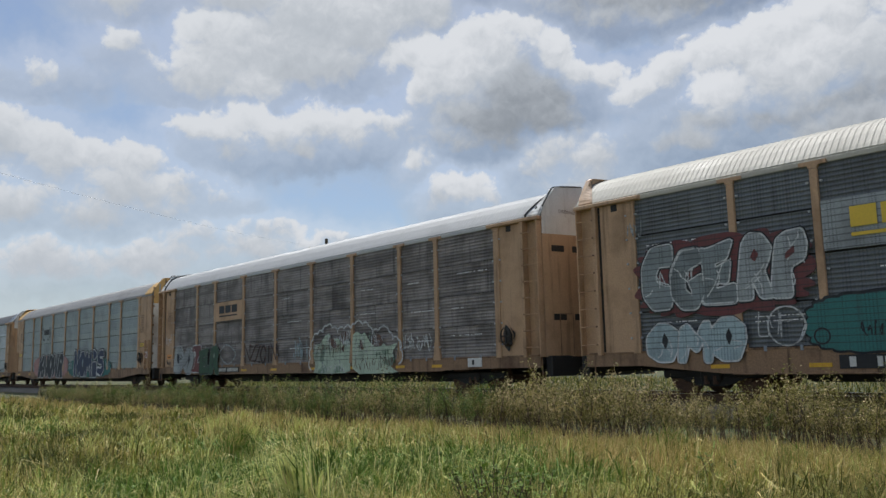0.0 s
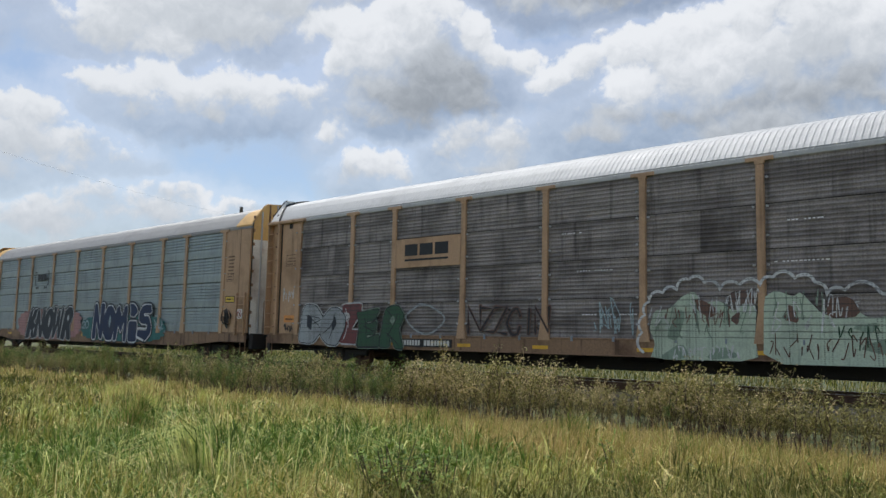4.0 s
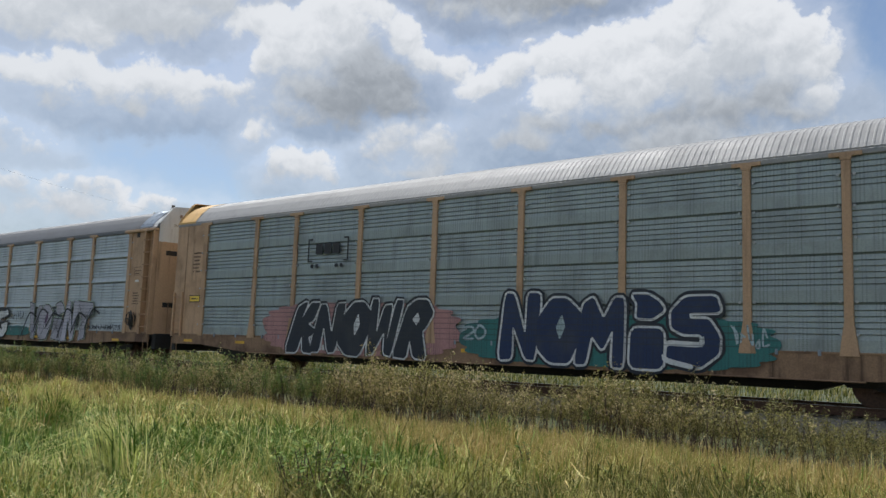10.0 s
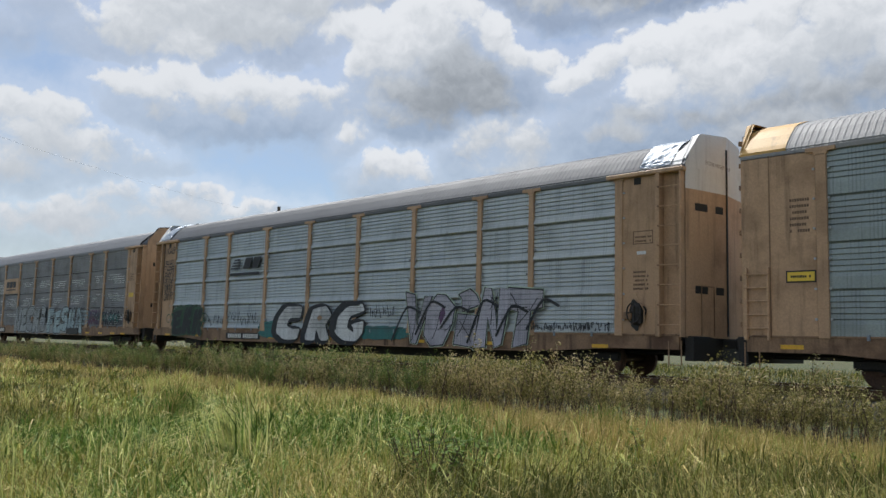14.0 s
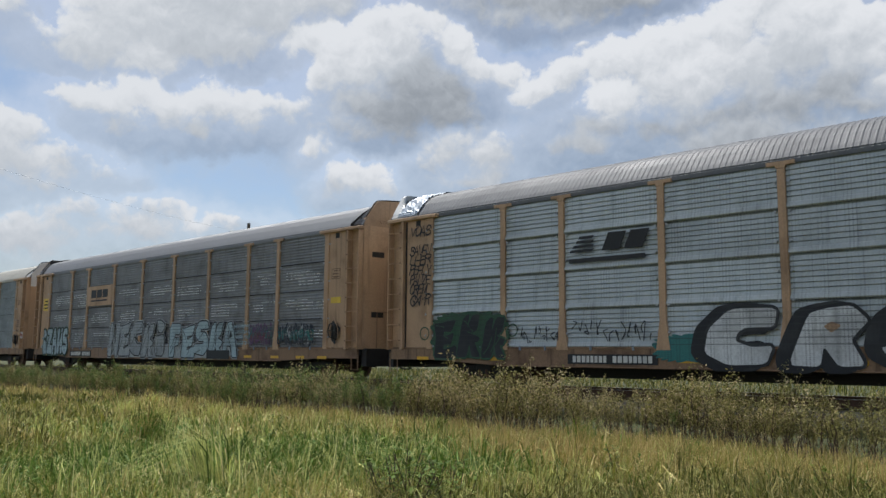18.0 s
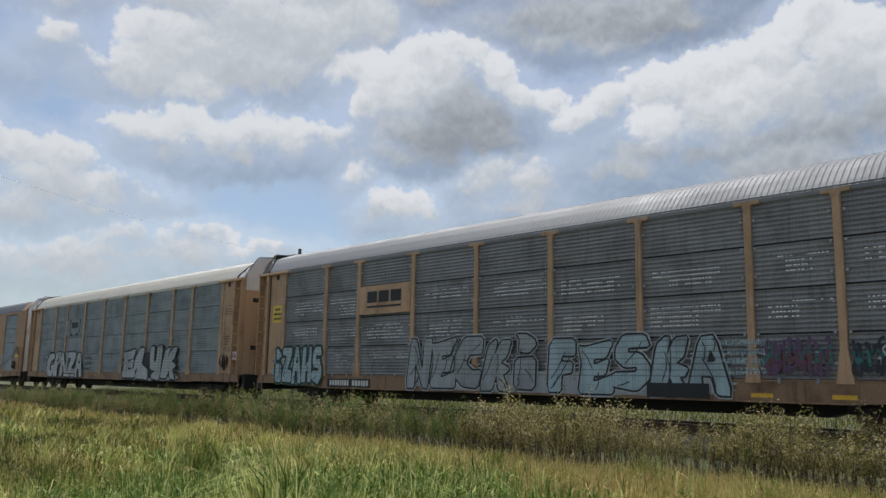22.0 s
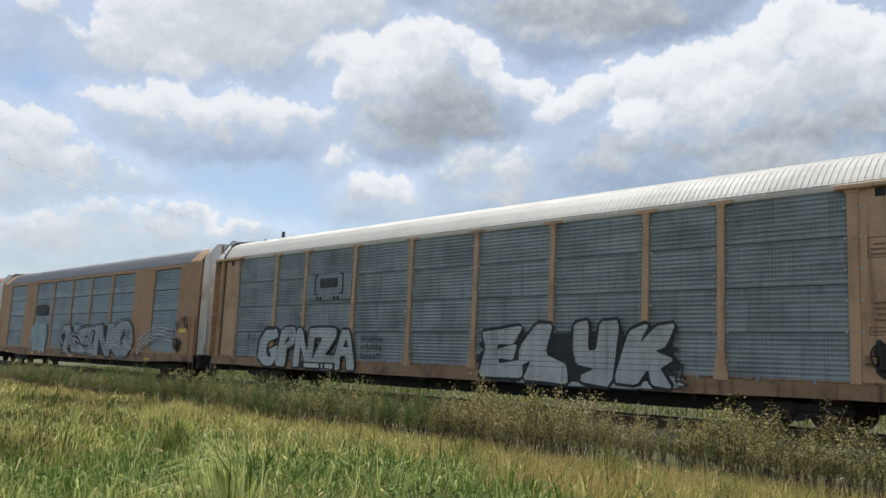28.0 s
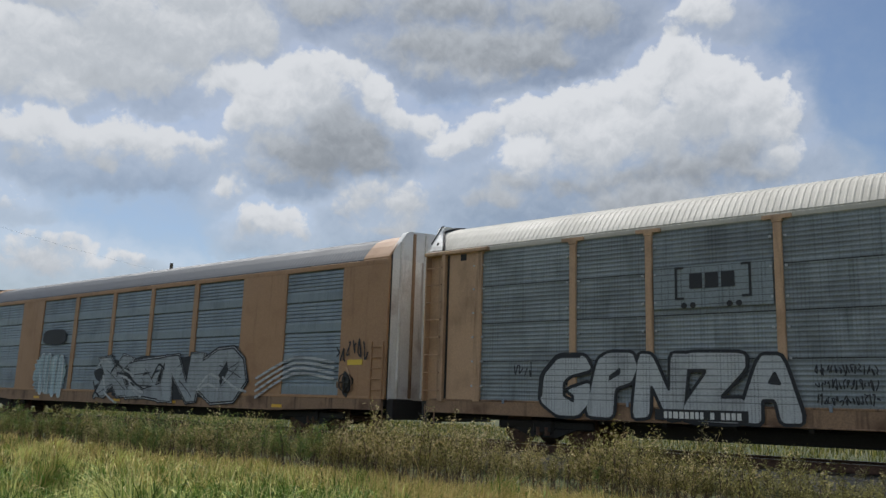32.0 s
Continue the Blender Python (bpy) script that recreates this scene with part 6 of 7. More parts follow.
def cloud_material():
    """Fair-weather cumulus: heads of cloud, each with its own tone, white above and grey below, their edges broken up by billows."""
    m = bpy.data.materials.new("cumulus")
    m.use_nodes = True
    nt = m.node_tree
    nt.nodes.remove(nt.nodes["Principled BSDF"])
    tc = nt.nodes.new("ShaderNodeTexCoord")
    nrm = nt.nodes.new("ShaderNodeVectorMath")
    nrm.operation = "NORMALIZE"
    nt.links.new(tc.outputs["Object"], nrm.inputs[0])
    d = nrm.outputs[0]
    xyz = nt.nodes.new("ShaderNodeSeparateXYZ")
    nt.links.new(d, xyz.inputs[0])
    az = math_node(m, "DEGREES", math_node(m, "ARCTAN2", math_node(m, "MULTIPLY", xyz.outputs[0], -1.0), xyz.outputs[1]))
    el = math_node(m, "DEGREES", math_node(m, "ARCSINE", xyz.outputs[2]))

    def warp(scale, amount, detail):
        n = nt.nodes.new("ShaderNodeTexNoise")
        n.inputs["Scale"].default_value, n.inputs["Detail"].default_value, n.inputs["Roughness"].default_value = scale, detail, 0.55
        nt.links.new(d, n.inputs["Vector"])
        s = nt.nodes.new("ShaderNodeSeparateXYZ")
        nt.links.new(n.outputs["Color"], s.inputs[0])
        return [math_node(m, "MULTIPLY", math_node(m, "SUBTRACT", s.outputs[i], 0.5), amount) for i in (0, 1)]

    w1, w2 = warp(16.0, 2.6, 3.0), warp(55.0, 1.0, 5.0)
    uv = nt.nodes.new("ShaderNodeCombineXYZ")
    nt.links.new(math_node(m, "ADD", az, math_node(m, "ADD", w1[0], w2[0])), uv.inputs[0])
    nt.links.new(math_node(m, "ADD", el, math_node(m, "ADD", w1[1], w2[1])), uv.inputs[1])

    # soft union of the heads: how deep inside, and the tone of the head that is in front
    total = toned = None
    for lobe in "; ".join(CLOUDS.values()).split(";"):
        a, e, ra, re, tone = (float(q) for q in lobe.split())
        sub, mul, ln, up = (nt.nodes.new("ShaderNodeVectorMath") for _ in range(4))
        sub.operation, mul.operation, ln.operation, up.operation = "SUBTRACT", "MULTIPLY", "LENGTH", "DOT_PRODUCT"
        nt.links.new(uv.outputs[0], sub.inputs[0])
        sub.inputs[1].default_value = (a, e, 0)
        nt.links.new(sub.outputs[0], mul.inputs[0])
        mul.inputs[1].default_value = (1 / ra, 1 / re, 0)
        nt.links.new(mul.outputs[0], ln.inputs[0])
        nt.links.new(mul.outputs[0], up.inputs[0])
        up.inputs[1].default_value = (0.14, 0.5, 0)
        depth = math_node(m, "MULTIPLY_ADD", ln.outputs["Value"], -re, re)
        w = math_node(m, "POWER", 16.0, depth)
        shade = math_node(m, "ADD", up.outputs["Value"], tone * 0.95 + 0.04)
        total = w if total is None else math_node(m, "ADD", total, w)
        wt = math_node(m, "MULTIPLY", w, shade)
        toned = wt if toned is None else math_node(m, "ADD", toned, wt)
    body = math_node(m, "LOGARITHM", math_node(m, "ADD", total, 1e-6), 16.0)
    tone = math_node(m, "DIVIDE", toned, math_node(m, "ADD", total, 1e-6))

    wn_, warped = nt.nodes.new("ShaderNodeTexNoise"), nt.nodes.new("ShaderNodeVectorMath")
    wn_.inputs["Scale"].default_value, wn_.inputs["Detail"].default_value = 30.0, 4.0
    nt.links.new(d, wn_.inputs["Vector"])
    warped.operation = "MULTIPLY_ADD"
    nt.links.new(wn_.outputs["Color"], warped.inputs[0])
    warped.inputs[1].default_value = (0.03, 0.03, 0.03)
    nt.links.new(d, warped.inputs[2])

    def lumps(shift):
        """Rounded billows, large to small; shift samples them a little higher up."""
        mv, n = nt.nodes.new("ShaderNodeVectorMath"), nt.nodes.new("ShaderNodeTexVoronoi")
        mv.operation = "ADD"
        nt.links.new(warped.outputs[0], mv.inputs[0])
        mv.inputs[1].default_value = (-0.3 * shift, 0, shift)
        n.feature, n.normalize = "SMOOTH_F1", True
        for key, val in (("Scale", 38.0), ("Detail", 3.0), ("Roughness", 0.55), ("Lacunarity", 2.2), ("Smoothness", 0.5)):
            n.inputs[key].default_value = val
        nt.links.new(mv.outputs[0], n.inputs["Vector"])
        return n.outputs["Distance"]

    head, above = lumps(0.0), lumps(0.008)
    swell = math_node(m, "SUBTRACT", noise_tex(m, d, 18.0, 6, 0.58), 0.5)
    billow = math_node(m, "MULTIPLY", math_node(m, "SUBTRACT", 0.36, head), 1.9)
    dense = math_node(m, "ADD", body, math_node(m, "ADD", billow, math_node(m, "MULTIPLY", swell, 1.6)))
    light = math_node(m, "ADD", tone, math_node(m, "ADD", math_node(m, "MULTIPLY", math_node(m, "SUBTRACT", above, head), 1.1), math_node(m, "MULTIPLY", swell, 0.25)))
    # the sunlit rim: thin cloud near the upper edge
    rim = math_node(m, "MULTIPLY", math_node(m, "SUBTRACT", 1.0, ramp(m, dense, 0.1, 1.3)), ramp(m, tone, 0.1, 0.6))
    light = math_node(m, "MULTIPLY_ADD", rim, 0.3, light)
    crisp = ramp(m, light, 0.0, 0.8)
    soft = math_node(m, "MULTIPLY_ADD", crisp, -1.15, 1.75)
    alpha = ramp(m, math_node(m, "DIVIDE", math_node(m, "ADD", dense, math_node(m, "MULTIPLY_ADD", crisp, -0.3, 0.32)), soft), 0.0, 1.0)
    wisp = math_node(m, "MULTIPLY", ramp(m, dense, -2.4, 0.3), math_node(m, "MULTIPLY_ADD", crisp, -0.2, 0.58))
    veil = math_node(m, "MULTIPLY_ADD", ramp(m, noise_tex(m, d, 7.0, 8, 0.62), 0.38, 0.72), 0.28, 0.03)
    low = math_node(m, "SUBTRACT", 1.0, ramp(m, el, 0.0, 14.0))
    left = ramp(m, az, 35.0, 80.0)
    haze = math_node(m, "MULTIPLY", low, math_node(m, "MULTIPLY_ADD", left, 0.35, 0.45))
    alpha = math_node(m, "MAXIMUM", math_node(m, "MAXIMUM", alpha, wisp), math_node(m, "MAXIMUM", veil, haze))
    col = mix_color(m, ramp(m, light, -1.1, 0.15), (0.38, 0.41, 0.445), (0.74, 0.77, 0.80))
    col = mix_color(m, ramp(m, light, -0.05, 0.8), col, (1.07, 1.07, 1.07))
    col = mix_color(m, math_node(m, "SUBTRACT", 1.0, ramp(m, dense, -1.2, 0.1)), col, (0.70, 0.77, 0.82))
    col = mix_color(m, math_node(m, "MULTIPLY", left, 0.22), col, (0.78, 0.82, 0.85))
    edge = math_node(m, "MULTIPLY", math_node(m, "MULTIPLY", ramp(m, az, -25.0, -5.0), math_node(m, "SUBTRACT", 1.0, ramp(m, az, 105.0, 125.0))), math_node(m, "SUBTRACT", 1.0, ramp(m, el, 34.0, 44.0)))
    em, tr, mx = nt.nodes.new("ShaderNodeEmission"), nt.nodes.new("ShaderNodeBsdfTransparent"), nt.nodes.new("ShaderNodeMixShader")
    nt.links.new(col, em.inputs["Color"])
    em.inputs["Strength"].default_value = 0.66
    nt.links.new(math_node(m, "MULTIPLY", alpha, edge), mx.inputs[0])
    nt.links.new(tr.outputs[0], mx.inputs[1])
    nt.links.new(em.outputs[0], mx.inputs[2])
    nt.links.new(mx.outputs[0], nt.nodes["Material Output"].inputs["Surface"])
    return m


dome = Shape()
dome.sheet([[(-3000 * math.sin(radians(a)) * math.cos(radians(e)), 3000 * math.cos(radians(a)) * math.cos(radians(e)), 3000 * math.sin(radians(e))) for a in range(-25, 126, 3)] for e in range(-1, 46, 2)])
clouds = tagged(new("cloud_backdrop", dome.mesh("cloud_backdrop", cloud_material(), True)), "drifting white cumulus clouds with grey bellies", "clouds", kind="structure")
clouds.matrix_basis = pose(0, 0, EYE)

wood = surface("grey_pole_wood", (0.13, 0.105, 0.08), 0.9, dirt=0.4, grain=0.3)


def utility_pole(x, y, top, turn):
    pole = tagged(new("utility_pole"), "weathered wooden utility pole with a crossarm and wires", "utility pole", group="utility poles")
    pole.matrix_basis = pose(x, y, 0, 0, 0, turn)
    part("mast", Shape().rod((0, 0, -0.5), (0, 0, top), 0.17, 10, 0.11), wood, pole)
    part("crossarm", Shape().box(-1.3, 0.35, -0.17, -0.06, top - 0.75, top - 0.62, 0.01), wood, pole)
    for k in (-1.2, -0.6, 0.25):
        part("insulator", Shape().lathe([(0, 0.03), (0.02, 0.07), (0.09, 0.07), (0.12, 0.03)], "z", 10), M["pale"], pole, at=pose(k, -0.115, top - 0.62))
    return pole


POLE_D = 57.0
pa = radians(57.31)
P1 = (-math.sin(pa) * POLE_D, math.cos(pa) * POLE_D, EYE + POLE_D * math.tan(radians(8.72)))
P2 = (-17.0, -15.0, P1[2])
utility_pole(P1[0], P1[1], P1[2], 35)
utility_pole(P2[0], P2[1], P2[2], 35)
wires = tagged(new("overhead_wires"), "thin pale sagging overhead wire between the utility poles", "wires")
for k in range(1):
    pts = [(P1[0] + (P2[0] - P1[0]) * i / 16 + (k - 1) * 0.6, P1[1] + (P2[1] - P1[1]) * i / 16, P1[2] - 0.55 + 0.05 * k - 1.0 * (1 - (i / 8 - 1) ** 2)) for i in range(17)]
    part("wire", Shape().tube(pts, 0.0045, 5), M["bright"], wires)


def far_tree(x, y, h, seed):
    rnd = random.Random(seed)
    t = tagged(new("tree"), "dark green broadleaf tree standing far across the field", "tree", group="far trees")
    t.matrix_basis = pose(x, y, 0)
    tr = Shape().rod((0, 0, -0.2), (0.1, 0, h * 0.5), 0.28, 8, 0.15)
    for k in range(5):
        a = rnd.uniform(0, 6.28)
        tr.rod((0.08, 0, h * rnd.uniform(0.3, 0.5)), (math.cos(a) * h * 0.25, math.sin(a) * h * 0.25, h * rnd.uniform(0.6, 0.8)), 0.1, 6, 0.03)
    part("trunk", tr, wood, t)
    lf = Shape()
    for k in range(70):
        a, b = rnd.uniform(0, 6.28), rnd.uniform(-0.5, 1.3)
        r = h * 0.32 * rnd.uniform(0.45, 1.0)
        c = Vector((math.cos(a) * math.cos(b) * r, math.sin(a) * math.cos(b) * r, h * 0.62 + math.sin(b) * r * 1.05))
        for q in range(28):
            p = c + Vector((rnd.gauss(0, 1), rnd.gauss(0, 1), rnd.gauss(0, 1))) * h * 0.055
            u, w = Vector((rnd.gauss(0, 1), rnd.gauss(0, 1), rnd.gauss(0, 1))).normalized() * 0.16, Vector((rnd.gauss(0, 1), rnd.gauss(0, 1), rnd.gauss(0, 1))).normalized() * 0.16
            lf.add([p - u, p + w, p + u, p - w], [(0, 1, 2, 3)])
    part("crown", lf, LEAF, t)


LEAF = leafy("tree_leaves", (0.02, 0.04, 0.012), (0.05, 0.085, 0.025), (0.07, 0.08, 0.03), 0.1, 0.2)
for k, (az_, dist_, h_) in enumerate(((18.6, 150, 6.5), (15.5, 170, 7), (21.5, 190, 6), (24, 175, 5), (12, 160, 6), (8.5, 180, 7))):
    far_tree(-math.sin(radians(az_)) * dist_, math.cos(radians(az_)) * dist_, h_, 90 + k)


# ---- plants ----
GRASS = leafy("meadow_grass", (0.10, 0.115, 0.022), (0.42, 0.40, 0.085), (0.62, 0.50, 0.20), 0.3, 0.2)
STRAW = leafy("dry_grass", (0.27, 0.205, 0.07), (0.76, 0.58, 0.25), (0.32, 0.31, 0.07), 0.25, 0.2)
LUSH = leafy("lush_grass", (0.045, 0.085, 0.012), (0.20, 0.31, 0.058), (0.42, 0.42, 0.13), 0.16, 0.2)
OLIVE = leafy("olive_grass", (0.03, 0.04, 0.008), (0.15, 0.165, 0.035), (0.30, 0.265, 0.085), 0.2, 0.2)
PALE = leafy("pale_grass", (0.38, 0.42, 0.11), (0.78, 0.78, 0.30), (0.86, 0.74, 0.38), 0.2)
WEED = leafy("weed_leaves", (0.045, 0.045, 0.014), (0.45, 0.41, 0.14), (0.60, 0.48, 0.26), 0.25, 0.2)
WEED_GREEN = leafy("green_weed_leaves", (0.055, 0.099, 0.023), (0.22, 0.308, 0.0862), (0.374, 0.374, 0.149), 0.2, 0.2)
STALK = surface("weed_stalk", (0.085, 0.055, 0.04), 0.8, dirt=0.3, grain=0.3)


def blades(name, root, tall, lean, width, turn, mats, which):
    """Many tapering blades as one mesh: root (n,3), tall, lean vectors (n,2), width, facing angle, material of each."""
    n = len(root)
    side = np.stack([np.cos(turn), np.sin(turn), np.zeros(n)], 1) * width[:, None] / 2
    tip = np.concatenate([lean, np.zeros((n, 1))], 1) * tall[:, None]
    up = np.zeros((n, 3))
    up[:, 2] = tall
    mid = root + up * 0.62 + tip * 0.22
    end = root + up * np.clip(1 - 0.75 * (lean ** 2).sum(1), 0.3, 1)[:, None] + tip
    v = np.stack([root - side, root + side, mid - side * 0.8, mid + side * 0.8, end], 1).reshape(-1, 3)
    base = np.arange(n) * 5
    quad = base[:, None] + np.array([0, 1, 3, 2])
    tri = base[:, None] + np.array([2, 3, 4])
    loops = np.concatenate([quad, tri], 1).ravel()
    me = bpy.data.meshes.new(name)
    me.vertices.add(n * 5)
    me.vertices.foreach_set("co", v.astype(np.float32).ravel())
    me.loops.add(n * 7)
    me.loops.foreach_set("vertex_index", loops.astype(np.int32))
    me.polygons.add(n * 2)
    me.polygons.foreach_set("loop_start", np.stack([np.arange(n) * 7, np.arange(n) * 7 + 4], 1).ravel().astype(np.int32))
    for mat in mats:
        me.materials.append(mat)
    me.polygons.foreach_set("material_index", np.repeat(which, 2).astype(np.int32))
    me.update(calc_edges=True)
    return me


def lie(x, y):
    h = 0.05 * np.sin(x * 0.31 + 1) * np.sin(y * 0.43) + 0.03 * np.sin(x * 0.9 + y * 0.7)
    bank = np.clip((y - 14.6) / 1.4, 0, 1) * np.clip((23.0 - y) / 1.6, 0, 1)
    return h * (1 - bank) + 0.28 * bank


def smooth_field(x, y, scale, seed):
    """A soft random field in about -1..1."""
    rg = np.random.default_rng(seed)
    out = np.zeros_like(x)
    for k in range(10):
        a, p, q = rg.uniform(0, 6.28), rg.uniform(0, 6.28), rg.uniform(0.5, 2.2) / scale
        out += np.sin((x * np.cos(a) + y * np.sin(a)) * q + p)
    return out / 4


def meadow(name, tufts, per, near, far, az0, az1, seed, tall0, wide0, ymax=13.6, mats=(GRASS, STRAW, LUSH, OLIVE, PALE)):
    """Grass in tufts: each tuft has its own height, hue and bend, its blades fan out from it."""
    rg = np.random.default_rng(seed)
    a = np.radians(rg.uniform(az0, az1, tufts))
    r = np.exp(rg.uniform(np.log(near), np.log(far), tufts))
    x, y = -np.sin(a) * r, np.cos(a) * r
    keep = y < ymax + 0.5 * np.sin(x * 0.8)
    x, y, r = x[keep], y[keep], r[keep]
    m = len(x)
    dry = smooth_field(x, y, 2.0, 5) * 0.4 + np.clip((y - 8.9) / 2.0, -0.8, 1.0) * 0.9 + np.exp(-((x + 7.0) / 2.3) ** 2 - ((y - 8.8) / 1.7) ** 2) * 1.1 + rg.normal(0, 0.3, m)
    lush = smooth_field(x, y, 1.3, 8) + rg.normal(0, 0.35, m) + 1.5 * np.exp(-((x + 10.6) / 3.6) ** 2 - ((y - 6.6) / 2.2) ** 2) + np.exp(-((x + 5.2) / 1.0) ** 2 - ((y - 6.3) / 1.0) ** 2) - 0.25 - np.clip((-x - 13) / 8, 0, 1) * 0.4
    kind = np.where(dry > 0.62, 1, np.where(lush > 0.15, 2, np.where(lush < -0.8, 3, np.where(rg.uniform(0, 1, m) < 0.22, 4, 0))))
    tall = tall0 * np.clip(1 + 0.28 * smooth_field(x, y, 1.7, 11) + rg.normal(0, 0.22, m), 0.35, 1.8) * np.where(kind == 1, 1.1, 0.9) * (1 - 0.28 * np.clip((y - 9.5) / 3, 0, 1))
    bend = np.stack([0.14 + 0.25 * smooth_field(x, y, 1.4, 3), -0.05 + 0.2 * smooth_field(x, y, 1.1, 4)], 1) + rg.normal(0, 0.14, (m, 2))
    of = np.repeat(np.arange(m), per)
    n = len(of)
    t, q = rg.uniform(0, 6.28, n), np.abs(rg.normal(0, 1, n))
    size = 0.07 * (r[of] / 8.0) ** 0.6
    bx, by = x[of] + np.cos(t) * q * size, y[of] + np.sin(t) * q * size
    lean = bend[of] + np.stack([np.cos(t), np.sin(t)], 1) * (np.where(kind[of] == 1, 0.22, np.where(kind[of] == 2, 0.6, 0.46)) * q)[:, None] + rg.normal(0, 0.32, (n, 2))
    which = np.where(rg.uniform(0, 1, n) < 0.11, rg.integers(0, len(mats), n), kind[of])
    width = wide0 * (r[of] / 8.0) ** 0.7 * np.exp(rg.normal(0, 0.35, n)) * np.where(which == 1, 0.5, np.where(which == 2, 1.5, 1.1))
    root = np.stack([bx, by, lie(bx, by) - 0.02], 1)
    return new(name, blades(name, root, tall[of] * rg.uniform(0.45, 1.15, n), lean, width, rg.uniform(0, 6.28, n), list(mats), which))


tagged(meadow("grass", 26000, 18, 3.6, 60.0, 2, 92, 1, 0.46, 0.0095), "tall wild meadow grass, green with straw-coloured tips", "grass", kind="stuff")
tagged(meadow("grass_stems", 9000, 4, 5.0, 60.0, 2, 92, 2, 0.66, 0.0038, mats=(STRAW, STRAW, PALE, OLIVE, PALE)), "thin dry flowering grass stems above the meadow", "grass", kind="stuff")
tagged(meadow("rough_grass", 6000, 8, 1.3, 30.0, 92, 362, 6, 0.4, 0.014), "wild meadow grass all round the standing place", "grass", kind="stuff")

tagged(meadow("short_grass", 5000, 9, 0.7, 4.2, 0, 360, 9, 0.3, 0.011), "short trodden meadow grass round the standing place", "grass", kind="stuff")

rg = np.random.default_rng(31)
n = 30000
bx, by = rg.uniform(-90, 15, n), rg.uniform(21.5, 60, n)
tagged(new("far_grass", blades("far_grass", np.stack([bx, by, lie(bx, by)], 1), rg.uniform(0.2, 0.5, n), rg.normal(0.1, 0.2, (n, 2)), rg.uniform(0.02, 0.05, n), rg.uniform(0, 6.28, n), [OLIVE, GRASS, OLIVE], rg.integers(0, 3, n))), "green field grass beyond the track", "grass", kind="stuff")


def weed_mesh(seed, tall, leaves=120, spread=0.17):
    """A leggy weed: a bent stalk, side twigs, and many small narrow leaves and pods near the top."""
    rnd = random.Random(seed)
    st, lf = Shape(), Shape()
    p, q = Vector((0, 0, -0.05)), Vector((0, 0, 0))
    spine = [p]
    for k in range(5):
        p = p + Vector((rnd.uniform(-0.05, 0.07), rnd.uniform(-0.05, 0.05), tall / 5))
        spine.append(p)
    for k, (a, b) in enumerate(zip(spine, spine[1:])):
        st.rod(a, b, 0.014 - 0.002 * k, 4)
    tips = [spine[-1]]
    for k in range(10):
        i = rnd.randint(2, 4)
        a = spine[i].lerp(spine[i + 1], rnd.random())
        t = rnd.uniform(0, 6.28)
        b = a + Vector((math.cos(t) * spread, math.sin(t) * spread, rnd.uniform(0.08, 0.3))) * rnd.uniform(0.5, 1.1)
        lf.rod(a, b, 0.0034, 3)
        for q in range(2):
            c = a.lerp(b, rnd.uniform(0.4, 1.0))
            lf.rod(c, c + Vector((rnd.gauss(0, 0.05), rnd.gauss(0, 0.05), rnd.uniform(0.02, 0.1))), 0.0018, 3)
        tips += [b, a.lerp(b, 0.5)]
    for k in range(leaves):
        c = rnd.choice(tips) + Vector((rnd.gauss(0, 0.045), rnd.gauss(0, 0.045), rnd.gauss(0, 0.06)))
        d = Vector((rnd.gauss(0, 1), rnd.gauss(0, 1), rnd.gauss(0.3, 0.8))).normalized() * rnd.uniform(0.016, 0.042)
        w = d.orthogonal().normalized() * rnd.uniform(0.008, 0.016)
        lf.add([c - d, c + w, c + d, c - w], [(0, 1, 2, 3)])
    return st, lf


def merge(name, shapes, places, mat):
    """Many turned copies of a few shapes as one mesh."""
    arrays = [(np.array(s.v), s.f) for s in shapes]
    vs, fs, off = [], [], 0
    for k, x, y, z, turn, size in places:
        v, f = arrays[k]
        c, s = math.cos(turn) * size, math.sin(turn) * size
        vs.append(np.stack([v[:, 0] * c - v[:, 1] * s + x, v[:, 0] * s + v[:, 1] * c + y, v[:, 2] * size + z], 1))
        fs.append((np.array([q for q in f if len(q) == 4], dtype=np.int64)) + off)
        off += len(v)
    me = bpy.data.meshes.new(name)
    v, f = np.concatenate(vs), np.concatenate(fs)
    me.vertices.add(len(v))
    me.vertices.foreach_set("co", v.astype(np.float32).ravel())
    me.loops.add(len(f) * 4)
    me.loops.foreach_set("vertex_index", f.astype(np.int32).ravel())
    me.polygons.add(len(f))
    me.polygons.foreach_set("loop_start", (np.arange(len(f)) * 4).astype(np.int32))
    me.materials.append(mat)
    me.update(calc_edges=True)
    return me


weeds = [weed_mesh(200 + k, 0.95 + 0.05 * (k % 3), 80, 0.14) for k in range(6)]
rnd = random.Random(77)
spots = []
for k in range(3400):
    x = rnd.uniform(-48, 3)
    y = 13.0 + 0.35 * math.sin(x * 0.7) + abs(rnd.gauss(0, 1.2))
    if y > 16.4:
        continue
    size = (rnd.uniform(0.9, 1.2) if rnd.random() < 0.14 else rnd.uniform(0.55, 0.92)) * (1.0 + 0.12 * math.sin(x * 0.9) + 0.08 * math.sin(x * 2.3)) * float(np.interp(x, (-30, -20, -13, -7, -5), (0.8, 0.88, 0.98, 0.96, 0.72)))
    spots.append((rnd.randrange(6), x, y, height(x, y), rnd.uniform(0, 6.28), size))
green = [s for s in spots if s[1] < -14 and rnd.random() < 0.5]
olive = [s for s in spots if s not in green]
